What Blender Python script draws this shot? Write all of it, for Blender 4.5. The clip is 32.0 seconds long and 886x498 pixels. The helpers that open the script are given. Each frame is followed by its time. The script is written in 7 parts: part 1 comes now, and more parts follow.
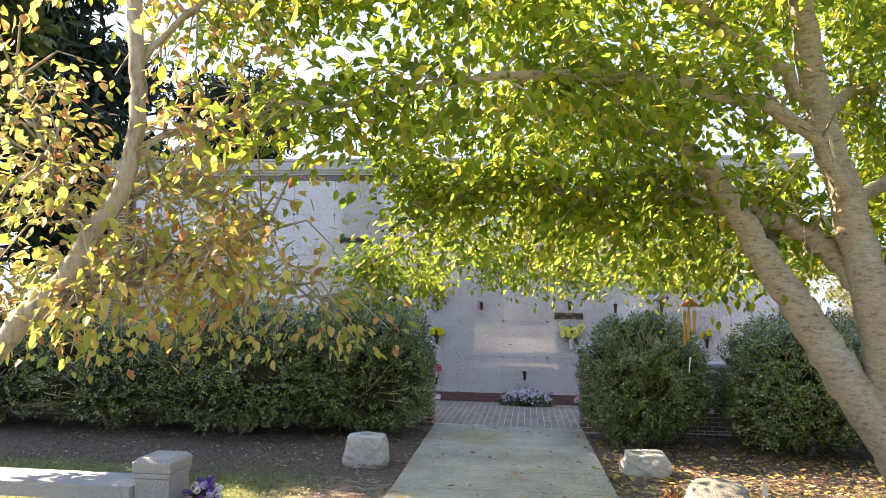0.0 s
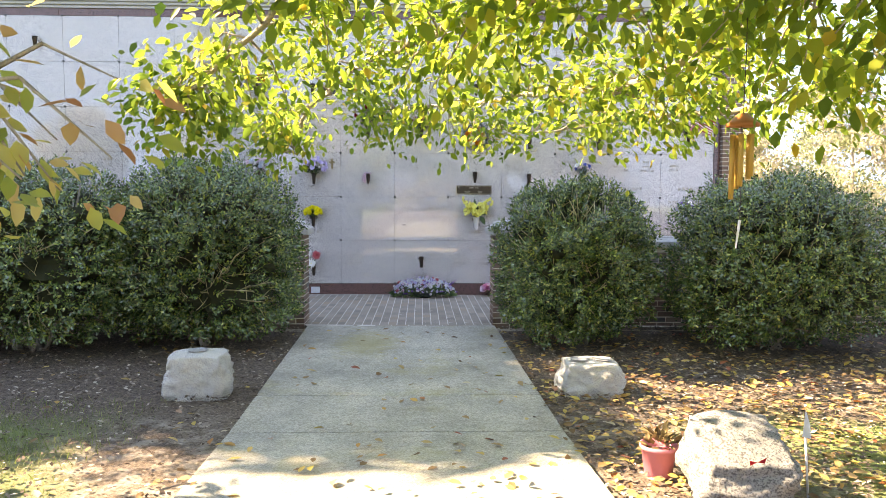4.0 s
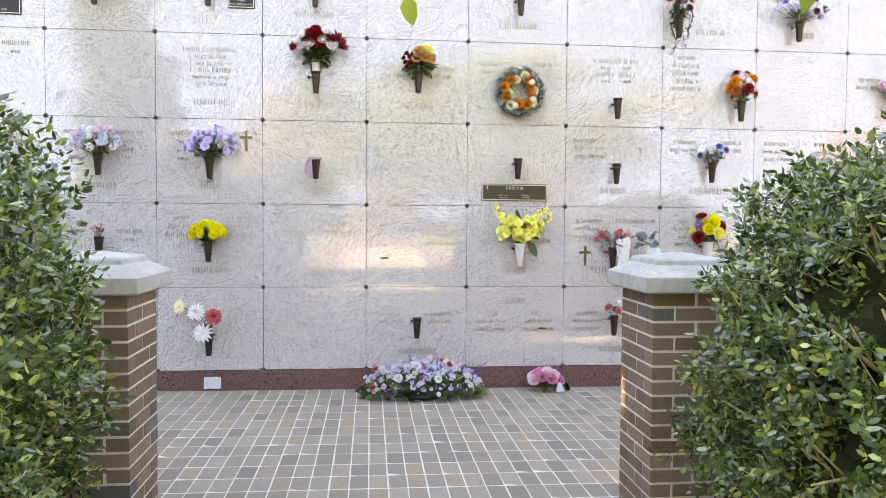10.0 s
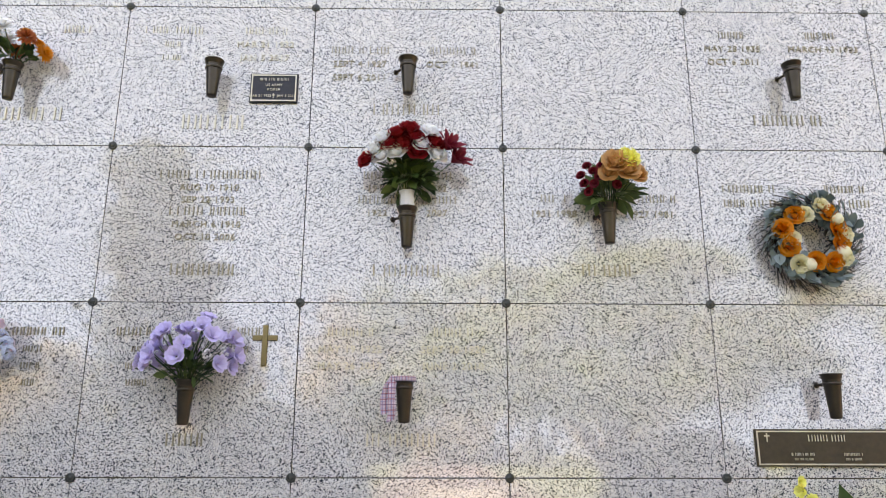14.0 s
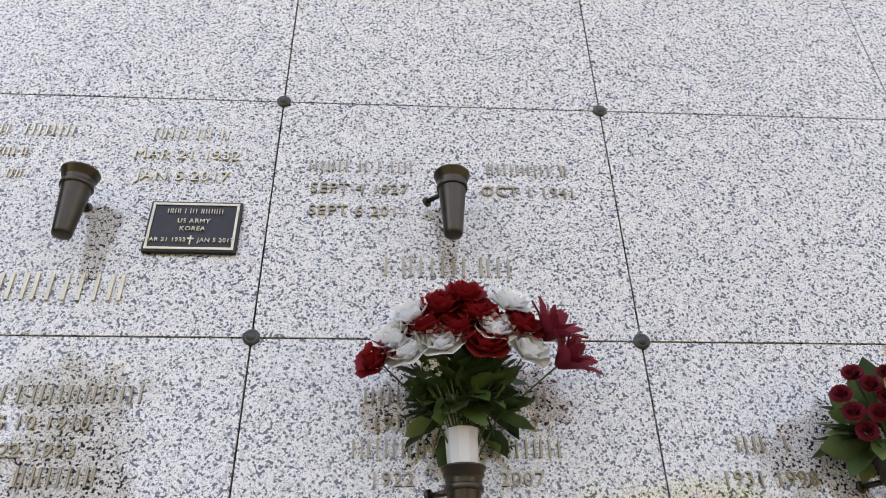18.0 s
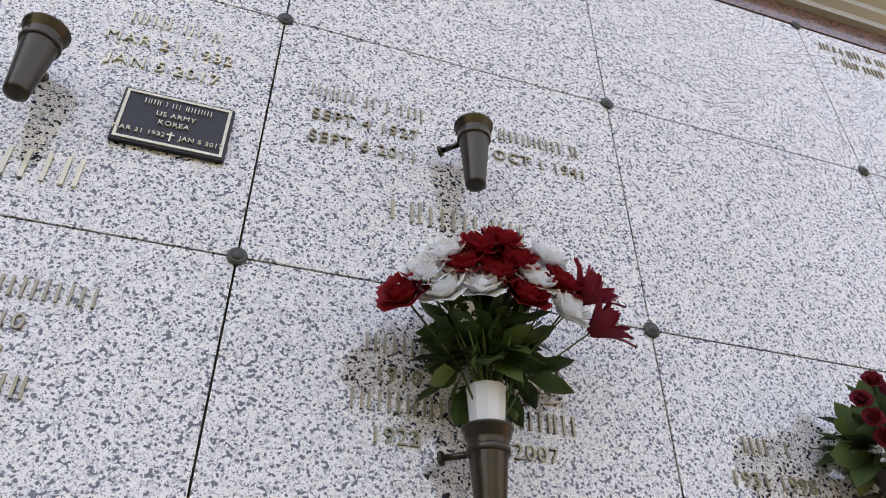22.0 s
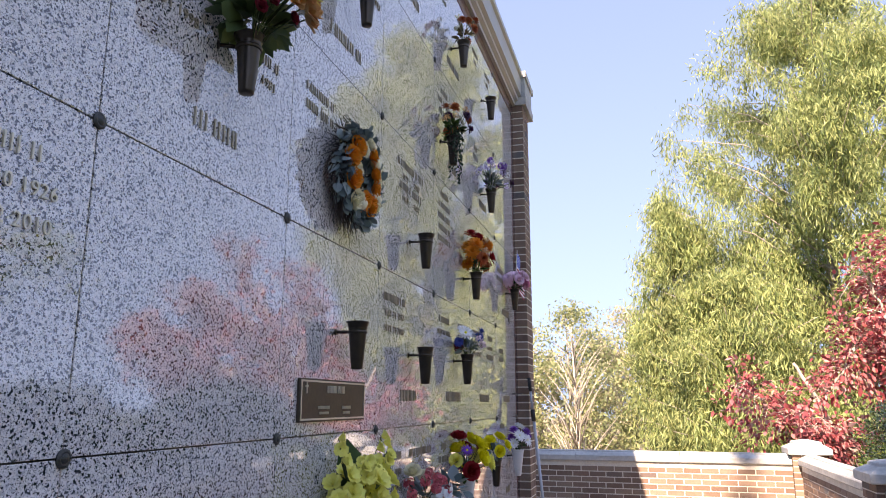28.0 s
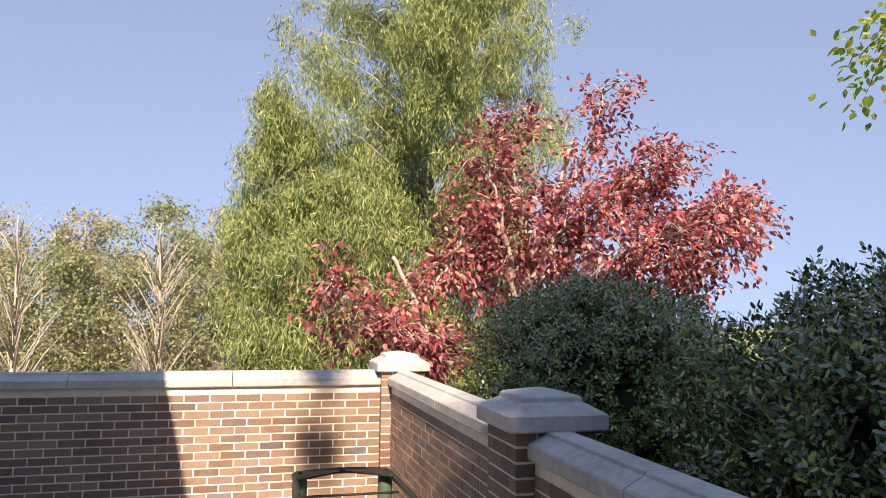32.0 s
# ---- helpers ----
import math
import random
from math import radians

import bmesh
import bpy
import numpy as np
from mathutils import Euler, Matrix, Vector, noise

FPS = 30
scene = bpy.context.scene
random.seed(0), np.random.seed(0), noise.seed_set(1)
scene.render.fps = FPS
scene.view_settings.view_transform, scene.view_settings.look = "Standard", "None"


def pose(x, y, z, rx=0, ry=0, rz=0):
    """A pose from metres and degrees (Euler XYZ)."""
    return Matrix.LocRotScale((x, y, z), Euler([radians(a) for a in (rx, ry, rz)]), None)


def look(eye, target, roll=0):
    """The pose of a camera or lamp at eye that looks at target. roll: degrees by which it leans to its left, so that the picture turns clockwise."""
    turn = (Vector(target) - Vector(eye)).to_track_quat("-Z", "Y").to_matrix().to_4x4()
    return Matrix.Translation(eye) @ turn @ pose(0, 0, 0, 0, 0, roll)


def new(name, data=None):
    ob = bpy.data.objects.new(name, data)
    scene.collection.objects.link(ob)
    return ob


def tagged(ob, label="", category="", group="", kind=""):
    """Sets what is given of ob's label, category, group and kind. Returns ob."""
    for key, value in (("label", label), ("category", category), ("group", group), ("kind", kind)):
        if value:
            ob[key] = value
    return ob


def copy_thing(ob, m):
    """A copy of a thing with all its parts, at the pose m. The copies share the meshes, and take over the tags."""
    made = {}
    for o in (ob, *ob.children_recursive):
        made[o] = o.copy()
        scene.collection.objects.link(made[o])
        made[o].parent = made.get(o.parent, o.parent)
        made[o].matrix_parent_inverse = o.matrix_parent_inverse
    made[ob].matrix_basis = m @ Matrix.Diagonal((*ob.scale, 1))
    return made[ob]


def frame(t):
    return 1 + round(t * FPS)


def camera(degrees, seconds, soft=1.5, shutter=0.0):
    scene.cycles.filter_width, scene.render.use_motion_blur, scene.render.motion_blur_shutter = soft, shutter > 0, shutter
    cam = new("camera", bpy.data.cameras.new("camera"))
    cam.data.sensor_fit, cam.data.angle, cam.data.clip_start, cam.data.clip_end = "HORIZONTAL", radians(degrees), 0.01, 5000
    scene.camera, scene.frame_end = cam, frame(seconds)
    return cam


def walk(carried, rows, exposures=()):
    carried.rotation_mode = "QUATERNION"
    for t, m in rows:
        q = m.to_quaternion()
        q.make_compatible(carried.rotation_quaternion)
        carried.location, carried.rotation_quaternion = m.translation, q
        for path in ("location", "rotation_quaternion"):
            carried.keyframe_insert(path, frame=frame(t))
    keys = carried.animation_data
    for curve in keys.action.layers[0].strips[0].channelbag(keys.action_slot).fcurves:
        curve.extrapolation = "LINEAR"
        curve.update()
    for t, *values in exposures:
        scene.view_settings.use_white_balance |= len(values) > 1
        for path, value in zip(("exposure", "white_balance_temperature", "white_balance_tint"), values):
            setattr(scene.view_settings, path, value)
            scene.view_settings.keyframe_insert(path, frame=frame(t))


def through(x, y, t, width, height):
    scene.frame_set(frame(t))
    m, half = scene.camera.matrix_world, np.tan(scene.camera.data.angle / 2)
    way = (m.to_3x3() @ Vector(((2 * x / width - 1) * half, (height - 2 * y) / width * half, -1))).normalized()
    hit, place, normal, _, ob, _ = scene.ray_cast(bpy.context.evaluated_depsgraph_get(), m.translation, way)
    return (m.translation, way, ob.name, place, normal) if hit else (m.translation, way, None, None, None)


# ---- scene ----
cam = camera(62.9, 32.0, soft=0.8)
PATH = [
    (0, (-0.348, -14.326, 1.821), (-0.586, -12.346, 1.976), 0.9),
    (0.5, (-0.336, -14.24, 1.793), (-0.478, -12.245, 1.819), 0.6),
    (1, (-0.351, -13.995, 1.76), (-0.434, -11.999, 1.681), 0.5),
    (1.5, (-0.349, -13.694, 1.713), (-0.383, -11.699, 1.578), 0.5),
    (2, (-0.337, -13.339, 1.701), (-0.335, -11.345, 1.542), 0.4),
    (2.5, (-0.368, -12.921, 1.665), (-0.341, -10.928, 1.499), 0.4),
    (3, (-0.384, -12.518, 1.643), (-0.34, -10.525, 1.482), 0.5),
    (3.5, (-0.411, -12.119, 1.619), (-0.359, -10.126, 1.461), 0.3),
    (5.5, (-0.489, -10.349, 1.465), (-0.393, -8.355, 1.346), 0.5),
    (6, (-0.479, -9.869, 1.478), (-0.371, -7.875, 1.363), 0.6),
    (6.5, (-0.546, -9.402, 1.467), (-0.425, -7.409, 1.356), 0.7),
    (7, (-0.583, -8.93, 1.466), (-0.451, -6.938, 1.357), 0.6),
    (7.5, (-0.662, -8.434, 1.445), (-0.511, -6.443, 1.342), 0.6),
    (8, (-0.73, -7.975, 1.437), (-0.56, -5.985, 1.342), 0.5),
    (8.5, (-0.749, -7.518, 1.445), (-0.565, -5.529, 1.352), 0.5),
    (9, (-0.788, -7.077, 1.447), (-0.594, -5.088, 1.356), 0.4),
    (9.5, (-0.803, -6.628, 1.418), (-0.605, -4.64, 1.332), 0.4),
    (10, (-0.829, -6.201, 1.412), (-0.629, -4.213, 1.33), 0.4),
    (10.5, (-0.884, -5.8, 1.428), (-0.695, -3.81, 1.353), 0.4),
    (11, (-0.922, -5.372, 1.434), (-0.757, -3.379, 1.381), 0.4),
    (11.5, (-0.976, -4.936, 1.446), (-0.848, -2.94, 1.43), 0.4),
    (12, (-1.042, -4.524, 1.457), (-0.946, -2.527, 1.506), 0.4),
    (12.5, (-1.029, -4.09, 1.47), (-0.975, -2.097, 1.627), 0.4),
    (13, (-1.089, -3.698, 1.543), (-1.051, -1.715, 1.795), 0.3),
    (13.5, (-1.135, -3.326, 1.633), (-1.105, -1.359, 1.996), 0.2),
    (14, (-1.169, -2.995, 1.666), (-1.142, -1.063, 2.182), 0.1),
    (14.5, (-1.248, -2.686, 1.752), (-1.222, -0.809, 2.443), 0.1),
    (15, (-1.306, -2.386, 1.806), (-1.281, -0.592, 2.688), -0.0),
    (15.5, (-1.324, -2.085, 1.842), (-1.288, -0.4, 2.919), -0.3),
    (17.5, (-1.397, -1.521, 2.224), (-1.292, 0.158, 3.305), -1.0),
    (18, (-1.407, -1.448, 2.235), (-1.287, 0.23, 3.316), -1.2),
    (18.5, (-1.444, -1.32, 2.245), (-1.323, 0.356, 3.329), -1.1),
    (19, (-1.473, -1.248, 2.277), (-1.333, 0.42, 3.372), -1.4),
    (19.5, (-1.461, -1.235, 2.272), (-1.306, 0.416, 3.389), -1.6),
    (20, (-1.455, -1.214, 2.265), (-1.283, 0.426, 3.397), -1.7),
    (20.5, (-1.465, -1.202, 2.261), (-1.258, 0.429, 3.402), -1.6),
    (21, (-1.508, -1.188, 2.249), (-1.239, 0.43, 3.393), -1.2),
    (21.5, (-1.572, -1.182, 2.214), (-1.204, 0.406, 3.372), -0.6),
    (22, (-1.704, -1.139, 2.159), (-1.198, 0.393, 3.342), -0.1),
    (22.5, (-1.887, -1.08, 2.138), (-1.225, 0.373, 3.343), 0.2),
    (23, (-2.09, -1.081, 2.092), (-1.274, 0.281, 3.309), 0.2),
    (23.5, (-2.283, -1.08, 2.071), (-1.321, 0.201, 3.268), 0.2),
    (24, (-2.451, -1.07, 2.104), (-1.355, 0.145, 3.253), -0.0),
    (24.5, (-2.596, -1.087, 2.111), (-1.379, 0.071, 3.195), -0.4),
    (26.5, (-2.557, -1.067, 1.989), (-0.938, -0.191, 2.771), -0.8),
    (27, (-2.463, -1.078, 1.854), (-0.741, -0.3, 2.509), -0.6),
    (27.5, (-2.301, -1.094, 1.737), (-0.487, -0.439, 2.265), -0.4),
    (28, (-2.078, -1.105, 1.636), (-0.193, -0.584, 2.054), 0.1),
    (28.5, (-1.822, -1.068, 1.598), (0.117, -0.71, 1.936), 0.2),
    (29, (-1.495, -1.087, 1.589), (0.477, -0.905, 1.867), 0.4),
    (29.5, (-1.102, -1.108, 1.572), (0.884, -1.098, 1.802), 0.6),
    (30, (-0.647, -1.117, 1.569), (1.337, -1.26, 1.771), 0.7),
    (30.5, (-0.244, -1.245, 1.572), (1.73, -1.511, 1.756), 0.8),
    (31, (0.182, -1.351, 1.537), (2.141, -1.713, 1.716), 0.9),
    (31.5, (0.648, -1.416, 1.563), (2.59, -1.861, 1.737), 0.6),
    (32, (1.147, -1.552, 1.575), (3.071, -2.067, 1.752), 0.7),
]

# exposure over the walk: the clip's camera settles as the shade opens
EXPOSE = [(0.0, 2.8, 10000, 20), (3.0, 3.1, 10300, 18), (6.0, 3.75, 11300, 22), (8.0, 4.05, 12000, 24), (9.0, 4.06, 13000, 22), (11.0, 3.85, 13800, 21), (14.0, 3.5, 13800, 22), (21.0, 3.25, 13300, 24), (24.0, 3.1, 12200, 25), (26.0, 2.75, 10300, 26), (28.0, 2.38, 8900, 27), (30.0, 2.05, 8400, 25), (31.0, 1.85, 8600, 23), (32.0, 1.68, 8900, 22)]
walk(cam, [(t, look(eye, target, roll)) for t, eye, target, roll in PATH], EXPOSE)

# ---- world and sun ----
SUN_DIR = Vector((1.0, -0.17, -0.78)).normalized()
world = bpy.data.worlds.new("sky")
scene.world = world
world.use_nodes = True
wn = world.node_tree
sky = wn.nodes.new("ShaderNodeTexSky")
sky.sky_type, sky.sun_disc = "NISHITA", False
sky.sun_elevation, sky.sun_rotation = math.asin(-SUN_DIR.z), radians(-80)
sky.air_density, sky.dust_density, sky.ozone_density = 0.8, 0.0, 1.4
# the view dips less far into the haze at the horizon: a clear, even autumn sky
coord, lift, unit = wn.nodes.new("ShaderNodeTexCoord"), wn.nodes.new("ShaderNodeMapping"), wn.nodes.new("ShaderNodeVectorMath")
lift.inputs["Location"].default_value, lift.inputs["Scale"].default_value = (0, 0, 0.5), (1, 1, 0.75)
unit.operation = "NORMALIZE"
wn.links.new(coord.outputs["Generated"], lift.inputs["Vector"])
wn.links.new(lift.outputs[0], unit.inputs[0])
wn.links.new(unit.outputs[0], sky.inputs[0])
wn.links.new(sky.outputs[0], wn.nodes["Background"].inputs[0])
wn.nodes["Background"].inputs[1].default_value = 0.13
sun_data = bpy.data.lights.new("sun", "SUN")
sun_data.energy, sun_data.angle, sun_data.color = 3.1, radians(0.45), (1.0, 0.95, 0.87)
sun = new("sun", sun_data)
sun.matrix_world = look(Vector((-20, 4, 18)), Vector((-20, 4, 18)) + SUN_DIR)


# ---- materials ----
class Mat:
    """A node material under construction, with short ways to add nodes."""

    def __init__(self, name):
        self.m = bpy.data.materials.new(name)
        self.m.use_nodes = True
        self.t = self.m.node_tree
        self.b = self.t.nodes["Principled BSDF"]
        self.geo = self.t.nodes.new("ShaderNodeNewGeometry")
        self.pos = self.geo.outputs["Position"]

    def put(self, kind, **values):
        n = self.t.nodes.new(kind)
        for k, v in values.items():
            n.inputs[k].default_value = v
        return n

    def link(self, a, b):
        self.t.links.new(a, b)

    def noise(self, scale, detail=4.0, rough=0.6, vec=None, out="Fac"):
        n = self.put("ShaderNodeTexNoise", Scale=scale, Detail=detail, Roughness=rough)
        self.link(vec or self.pos, n.inputs["Vector"])
        return n.outputs[out]

    def voronoi(self, scale, vec=None, out="Color", feature="F1"):
        n = self.put("ShaderNodeTexVoronoi", Scale=scale)
        n.feature = feature
        self.link(vec or self.pos, n.inputs["Vector"])
        return n.outputs[out]

    def ramp(self, fac, stops, constant=False):
        n = self.t.nodes.new("ShaderNodeValToRGB")
        if constant:
            n.color_ramp.interpolation = "CONSTANT"
        e = n.color_ramp.elements
        while len(e) < len(stops):
            e.new(0.5)
        for el, (p, c) in zip(e, stops):
            el.position, el.color = p, (*c, 1.0) if len(c) == 3 else c
        self.link(fac, n.inputs[0])
        return n.outputs[0]

    def mix(self, fac, a, b, blend="MIX"):
        n = self.t.nodes.new("ShaderNodeMix")
        n.data_type, n.blend_type = "RGBA", blend
        for sock, v in ((n.inputs[0], fac), (n.inputs[6], a), (n.inputs[7], b)):
            if isinstance(v, (int, float)):
                sock.default_value = v
            elif isinstance(v, tuple):
                sock.default_value = (*v, 1.0)
            else:
                self.link(v, sock)
        return n.outputs[2]

    def maths(self, op, a, b=0.0):
        n = self.t.nodes.new("ShaderNodeMath")
        n.operation = op
        for sock, v in ((n.inputs[0], a), (n.inputs[1], b)):
            if isinstance(v, (int, float)):
                sock.default_value = v
            else:
                self.link(v, sock)
        return n.outputs[0]

    def random(self):
        return self.t.nodes.new("ShaderNodeObjectInfo").outputs["Random"]

    def island(self):
        return self.geo.outputs["Random Per Island"]

    def finish(self, color=None, rough=0.6, metal=0.0, bump=None, strength=0.3, dist=0.01, spec=None):
        if color is not None:
            if isinstance(color, tuple):
                self.b.inputs["Base Color"].default_value = (*color, 1.0)
            else:
                self.link(color, self.b.inputs["Base Color"])
        if isinstance(rough, (int, float)):
            self.b.inputs["Roughness"].default_value = rough
        else:
            self.link(rough, self.b.inputs["Roughness"])
        self.b.inputs["Metallic"].default_value = metal
        if spec is not None:
            self.b.inputs["Specular IOR Level"].default_value = spec
        if bump is not None:
            n = self.put("ShaderNodeBump", Strength=strength, Distance=dist)
            self.link(bump, n.inputs["Height"])
            self.link(n.outputs[0], self.b.inputs["Normal"])
        return self.m


def plain(name, color, rough=0.6, metal=0.0, scale=30.0, amount=0.25, bump=0.15, dist=0.004, spec=None):
    """A material with mottling at two scales round one base colour."""
    k = Mat(name)
    f = k.mix(0.5, k.noise(scale, 5.0), k.noise(scale / 9, 3.0))
    dark = tuple(c * (1 - amount) for c in color)
    light = tuple(min(1.0, c * (1 + amount)) for c in color)
    return k.finish(k.ramp(f, [(0.3, dark), (0.7, light)]), rough, metal, f, bump, dist, spec)


def leafy(name, stops, rough=0.45, through=0.5, spec=0.4, wax=0.0, mottle=0.35, patch=1.3, gain=1.0):
    """Leaves: a colour drawn for each leaf, and light that shines through."""
    k = Mat(name)
    col = k.ramp(k.island(), stops)
    col = k.mix(mottle, col, k.ramp(k.noise(patch, 2.0), [(0.3, (0.55, 0.55, 0.55)), (0.7, (1.2, 1.2, 1.2))]), "MULTIPLY")
    k.finish(col, rough, spec=spec)
    k.b.inputs["Coat Weight"].default_value, k.b.inputs["Coat Roughness"].default_value, k.b.inputs["Coat IOR"].default_value = wax, 0.14, 1.9
    if through > 0:
        tr = k.put("ShaderNodeBsdfTranslucent")
        k.link(col if gain == 1.0 else k.mix(1.0, col, (gain, gain, gain * 0.8), "MULTIPLY"), tr.inputs["Color"])
        mx = k.put("ShaderNodeMixShader", Fac=through)
        k.link(k.b.outputs[0], mx.inputs[1])
        k.link(tr.outputs[0], mx.inputs[2])
        k.link(mx.outputs[0], k.t.nodes["Material Output"].inputs["Surface"])
    return k.m


def granite_material(name, light, mid, dark, pink, rough, share=0.2, grain=1.0, spec=0.6):
    """Crystals of three sizes: pale feldspar, grey quartz, black mica and some warm stains."""
    k = Mat(name)

    def cells(scale):
        warp = k.mix(0.004, k.pos, k.noise(scale * 1.5, 2.0, out="Color"), "ADD")
        v = k.t.nodes.new("ShaderNodeSeparateColor")
        k.link(k.voronoi(scale, warp), v.inputs[0])
        return v.outputs

    a, b, c = cells(140.0 * grain), cells(300.0 * grain), cells(110.0 * grain)
    # pale ground with cream feldspar, grey quartz, then large and fine black mica
    col = k.mix(k.ramp(c[1], [(0.0, (0, 0, 0)), (0.74, (1, 1, 1))], True), light, k.mix(0.5, light, pink))
    col = k.mix(k.ramp(c[0], [(0.0, (0.8, 0.8, 0.8)), (0.3 * share, (0, 0, 0))], True), col, mid)
    col = k.mix(k.ramp(a[1], [(0.0, (0.9, 0.9, 0.9)), (0.65 * share, (0, 0, 0))], True), col, mid)
    col = k.mix(k.ramp(b[1], [(0.0, (0.6, 0.6, 0.6)), (share, (0, 0, 0))], True), col, mid)
    col = k.mix(k.ramp(a[0], [(0.0, (1, 1, 1)), (0.6 * share, (0, 0, 0))], True), col, dark)
    col = k.mix(k.ramp(b[0], [(0.0, (0.9, 0.9, 0.9)), (0.55 * share, (0, 0, 0))], True), col, dark)
    col = k.mix(0.25, col, k.ramp(k.noise(0.9, 5.0), [(0.3, (0.8, 0.77, 0.73)), (0.7, (1.0, 1.0, 1.0))]), "MULTIPLY")
    rg = k.ramp(k.noise(2.2, 4.0), [(0.3, (rough * 0.7,) * 3), (0.7, (rough * 1.4,) * 3)])
    return k.finish(col, rg, spec=spec)


def brick_material(name, stops, by_island=False):
    k = Mat(name)
    col = k.ramp(k.island() if by_island else k.random(), stops)
    n1, n2 = k.noise(55.0, 6.0, 0.7), k.noise(6.0, 4.0)
    col = k.mix(0.5, col, k.ramp(n1, [(0.25, (0.5, 0.48, 0.46)), (0.75, (1.2, 1.18, 1.15))]), "MULTIPLY")
    col = k.mix(k.ramp(n2, [(0.55, (0, 0, 0)), (0.8, (0.4, 0.4, 0.4))]), col, (0.33, 0.26, 0.2))
    return k.finish(col, 0.85, bump=n1, strength=0.5, dist=0.004)


GRANITE = granite_material("polished_pale_granite", (0.79, 0.76, 0.745), (0.47, 0.46, 0.465), (0.035, 0.036, 0.05), (0.74, 0.64, 0.55), 0.035, 0.26, 1.55, 0.85)
polish = GRANITE.node_tree.nodes["Principled BSDF"]
polish.inputs["Coat Weight"].default_value, polish.inputs["Coat Roughness"].default_value, polish.inputs["Coat IOR"].default_value = 0.55, 0.02, 1.6
RED_GRANITE = granite_material("red_granite", (0.2, 0.105, 0.095), (0.14, 0.07, 0.065), (0.035, 0.025, 0.025), (0.22, 0.1, 0.08), 0.08)
ROUGH_GRANITE = granite_material("rough_hewn_granite", (0.7, 0.69, 0.65), (0.48, 0.47, 0.45), (0.2, 0.2, 0.2), (0.6, 0.54, 0.42), 0.85, 0.27, 1.6)
GREY_GRANITE = granite_material("grey_granite", (0.46, 0.47, 0.47), (0.35, 0.35, 0.36), (0.16, 0.16, 0.17), (0.44, 0.44, 0.44), 0.5, 0.3, 1.6)
BRICK_STOPS = [(0.0, (0.165, 0.1, 0.075)), (0.3, (0.21, 0.135, 0.1)), (0.6, (0.25, 0.165, 0.124)), (0.8, (0.285, 0.2, 0.15)), (0.9, (0.22, 0.13, 0.095)), (0.95, (0.115, 0.1, 0.1)), (1.0, (0.17, 0.16, 0.155))]
BRICK = brick_material("red_brown_brick", BRICK_STOPS)
BRICK_JOINED = brick_material("red_brown_brick_far", BRICK_STOPS, True)
PAVER_STOPS = [(0.0, (0.23, 0.205, 0.18)), (0.3, (0.31, 0.27, 0.23)), (0.55, (0.37, 0.315, 0.265)), (0.8, (0.28, 0.25, 0.22)), (0.93, (0.38, 0.29, 0.22)), (1.0, (0.2, 0.19, 0.18))]
PAVER = brick_material("worn_paving_brick", PAVER_STOPS)
PAVER_JOINED = brick_material("worn_paving_brick_far", PAVER_STOPS, True)
MORTAR = plain("mortar", (0.7, 0.65, 0.56), 0.95, 0, 60, 0.2, 0.4)
SAND_JOINT = plain("paving_joint", (0.66, 0.63, 0.57), 0.95, 0, 60, 0.25, 0.4)
CAST_STONE = plain("cast_stone_coping", (0.43, 0.43, 0.41), 0.8, 0, 26, 0.3, 0.5, 0.008)
BRONZE = plain("weathered_bronze", (0.068, 0.056, 0.046), 0.34, 0.85, 20, 0.25, 0.08)
LETTER = plain("bronze_lettering", (0.33, 0.28, 0.205), 0.4, 0.5, 30, 0.25, 0.05)
PALE_LETTER = plain("worn_gilt_lettering", (0.62, 0.56, 0.44), 0.42, 0.45, 30, 0.2, 0.05)
ROSETTE = plain("dark_bronze_rosette", (0.06, 0.062, 0.058), 0.45, 0.6, 40, 0.3, 0.2)
METAL_FASCIA = plain("painted_metal_fascia", (0.42, 0.41, 0.38), 0.45, 0.3, 6, 0.1, 0.05)
SOFFIT = plain("brown_soffit", (0.2, 0.16, 0.12), 0.6, 0, 10, 0.2, 0.1)


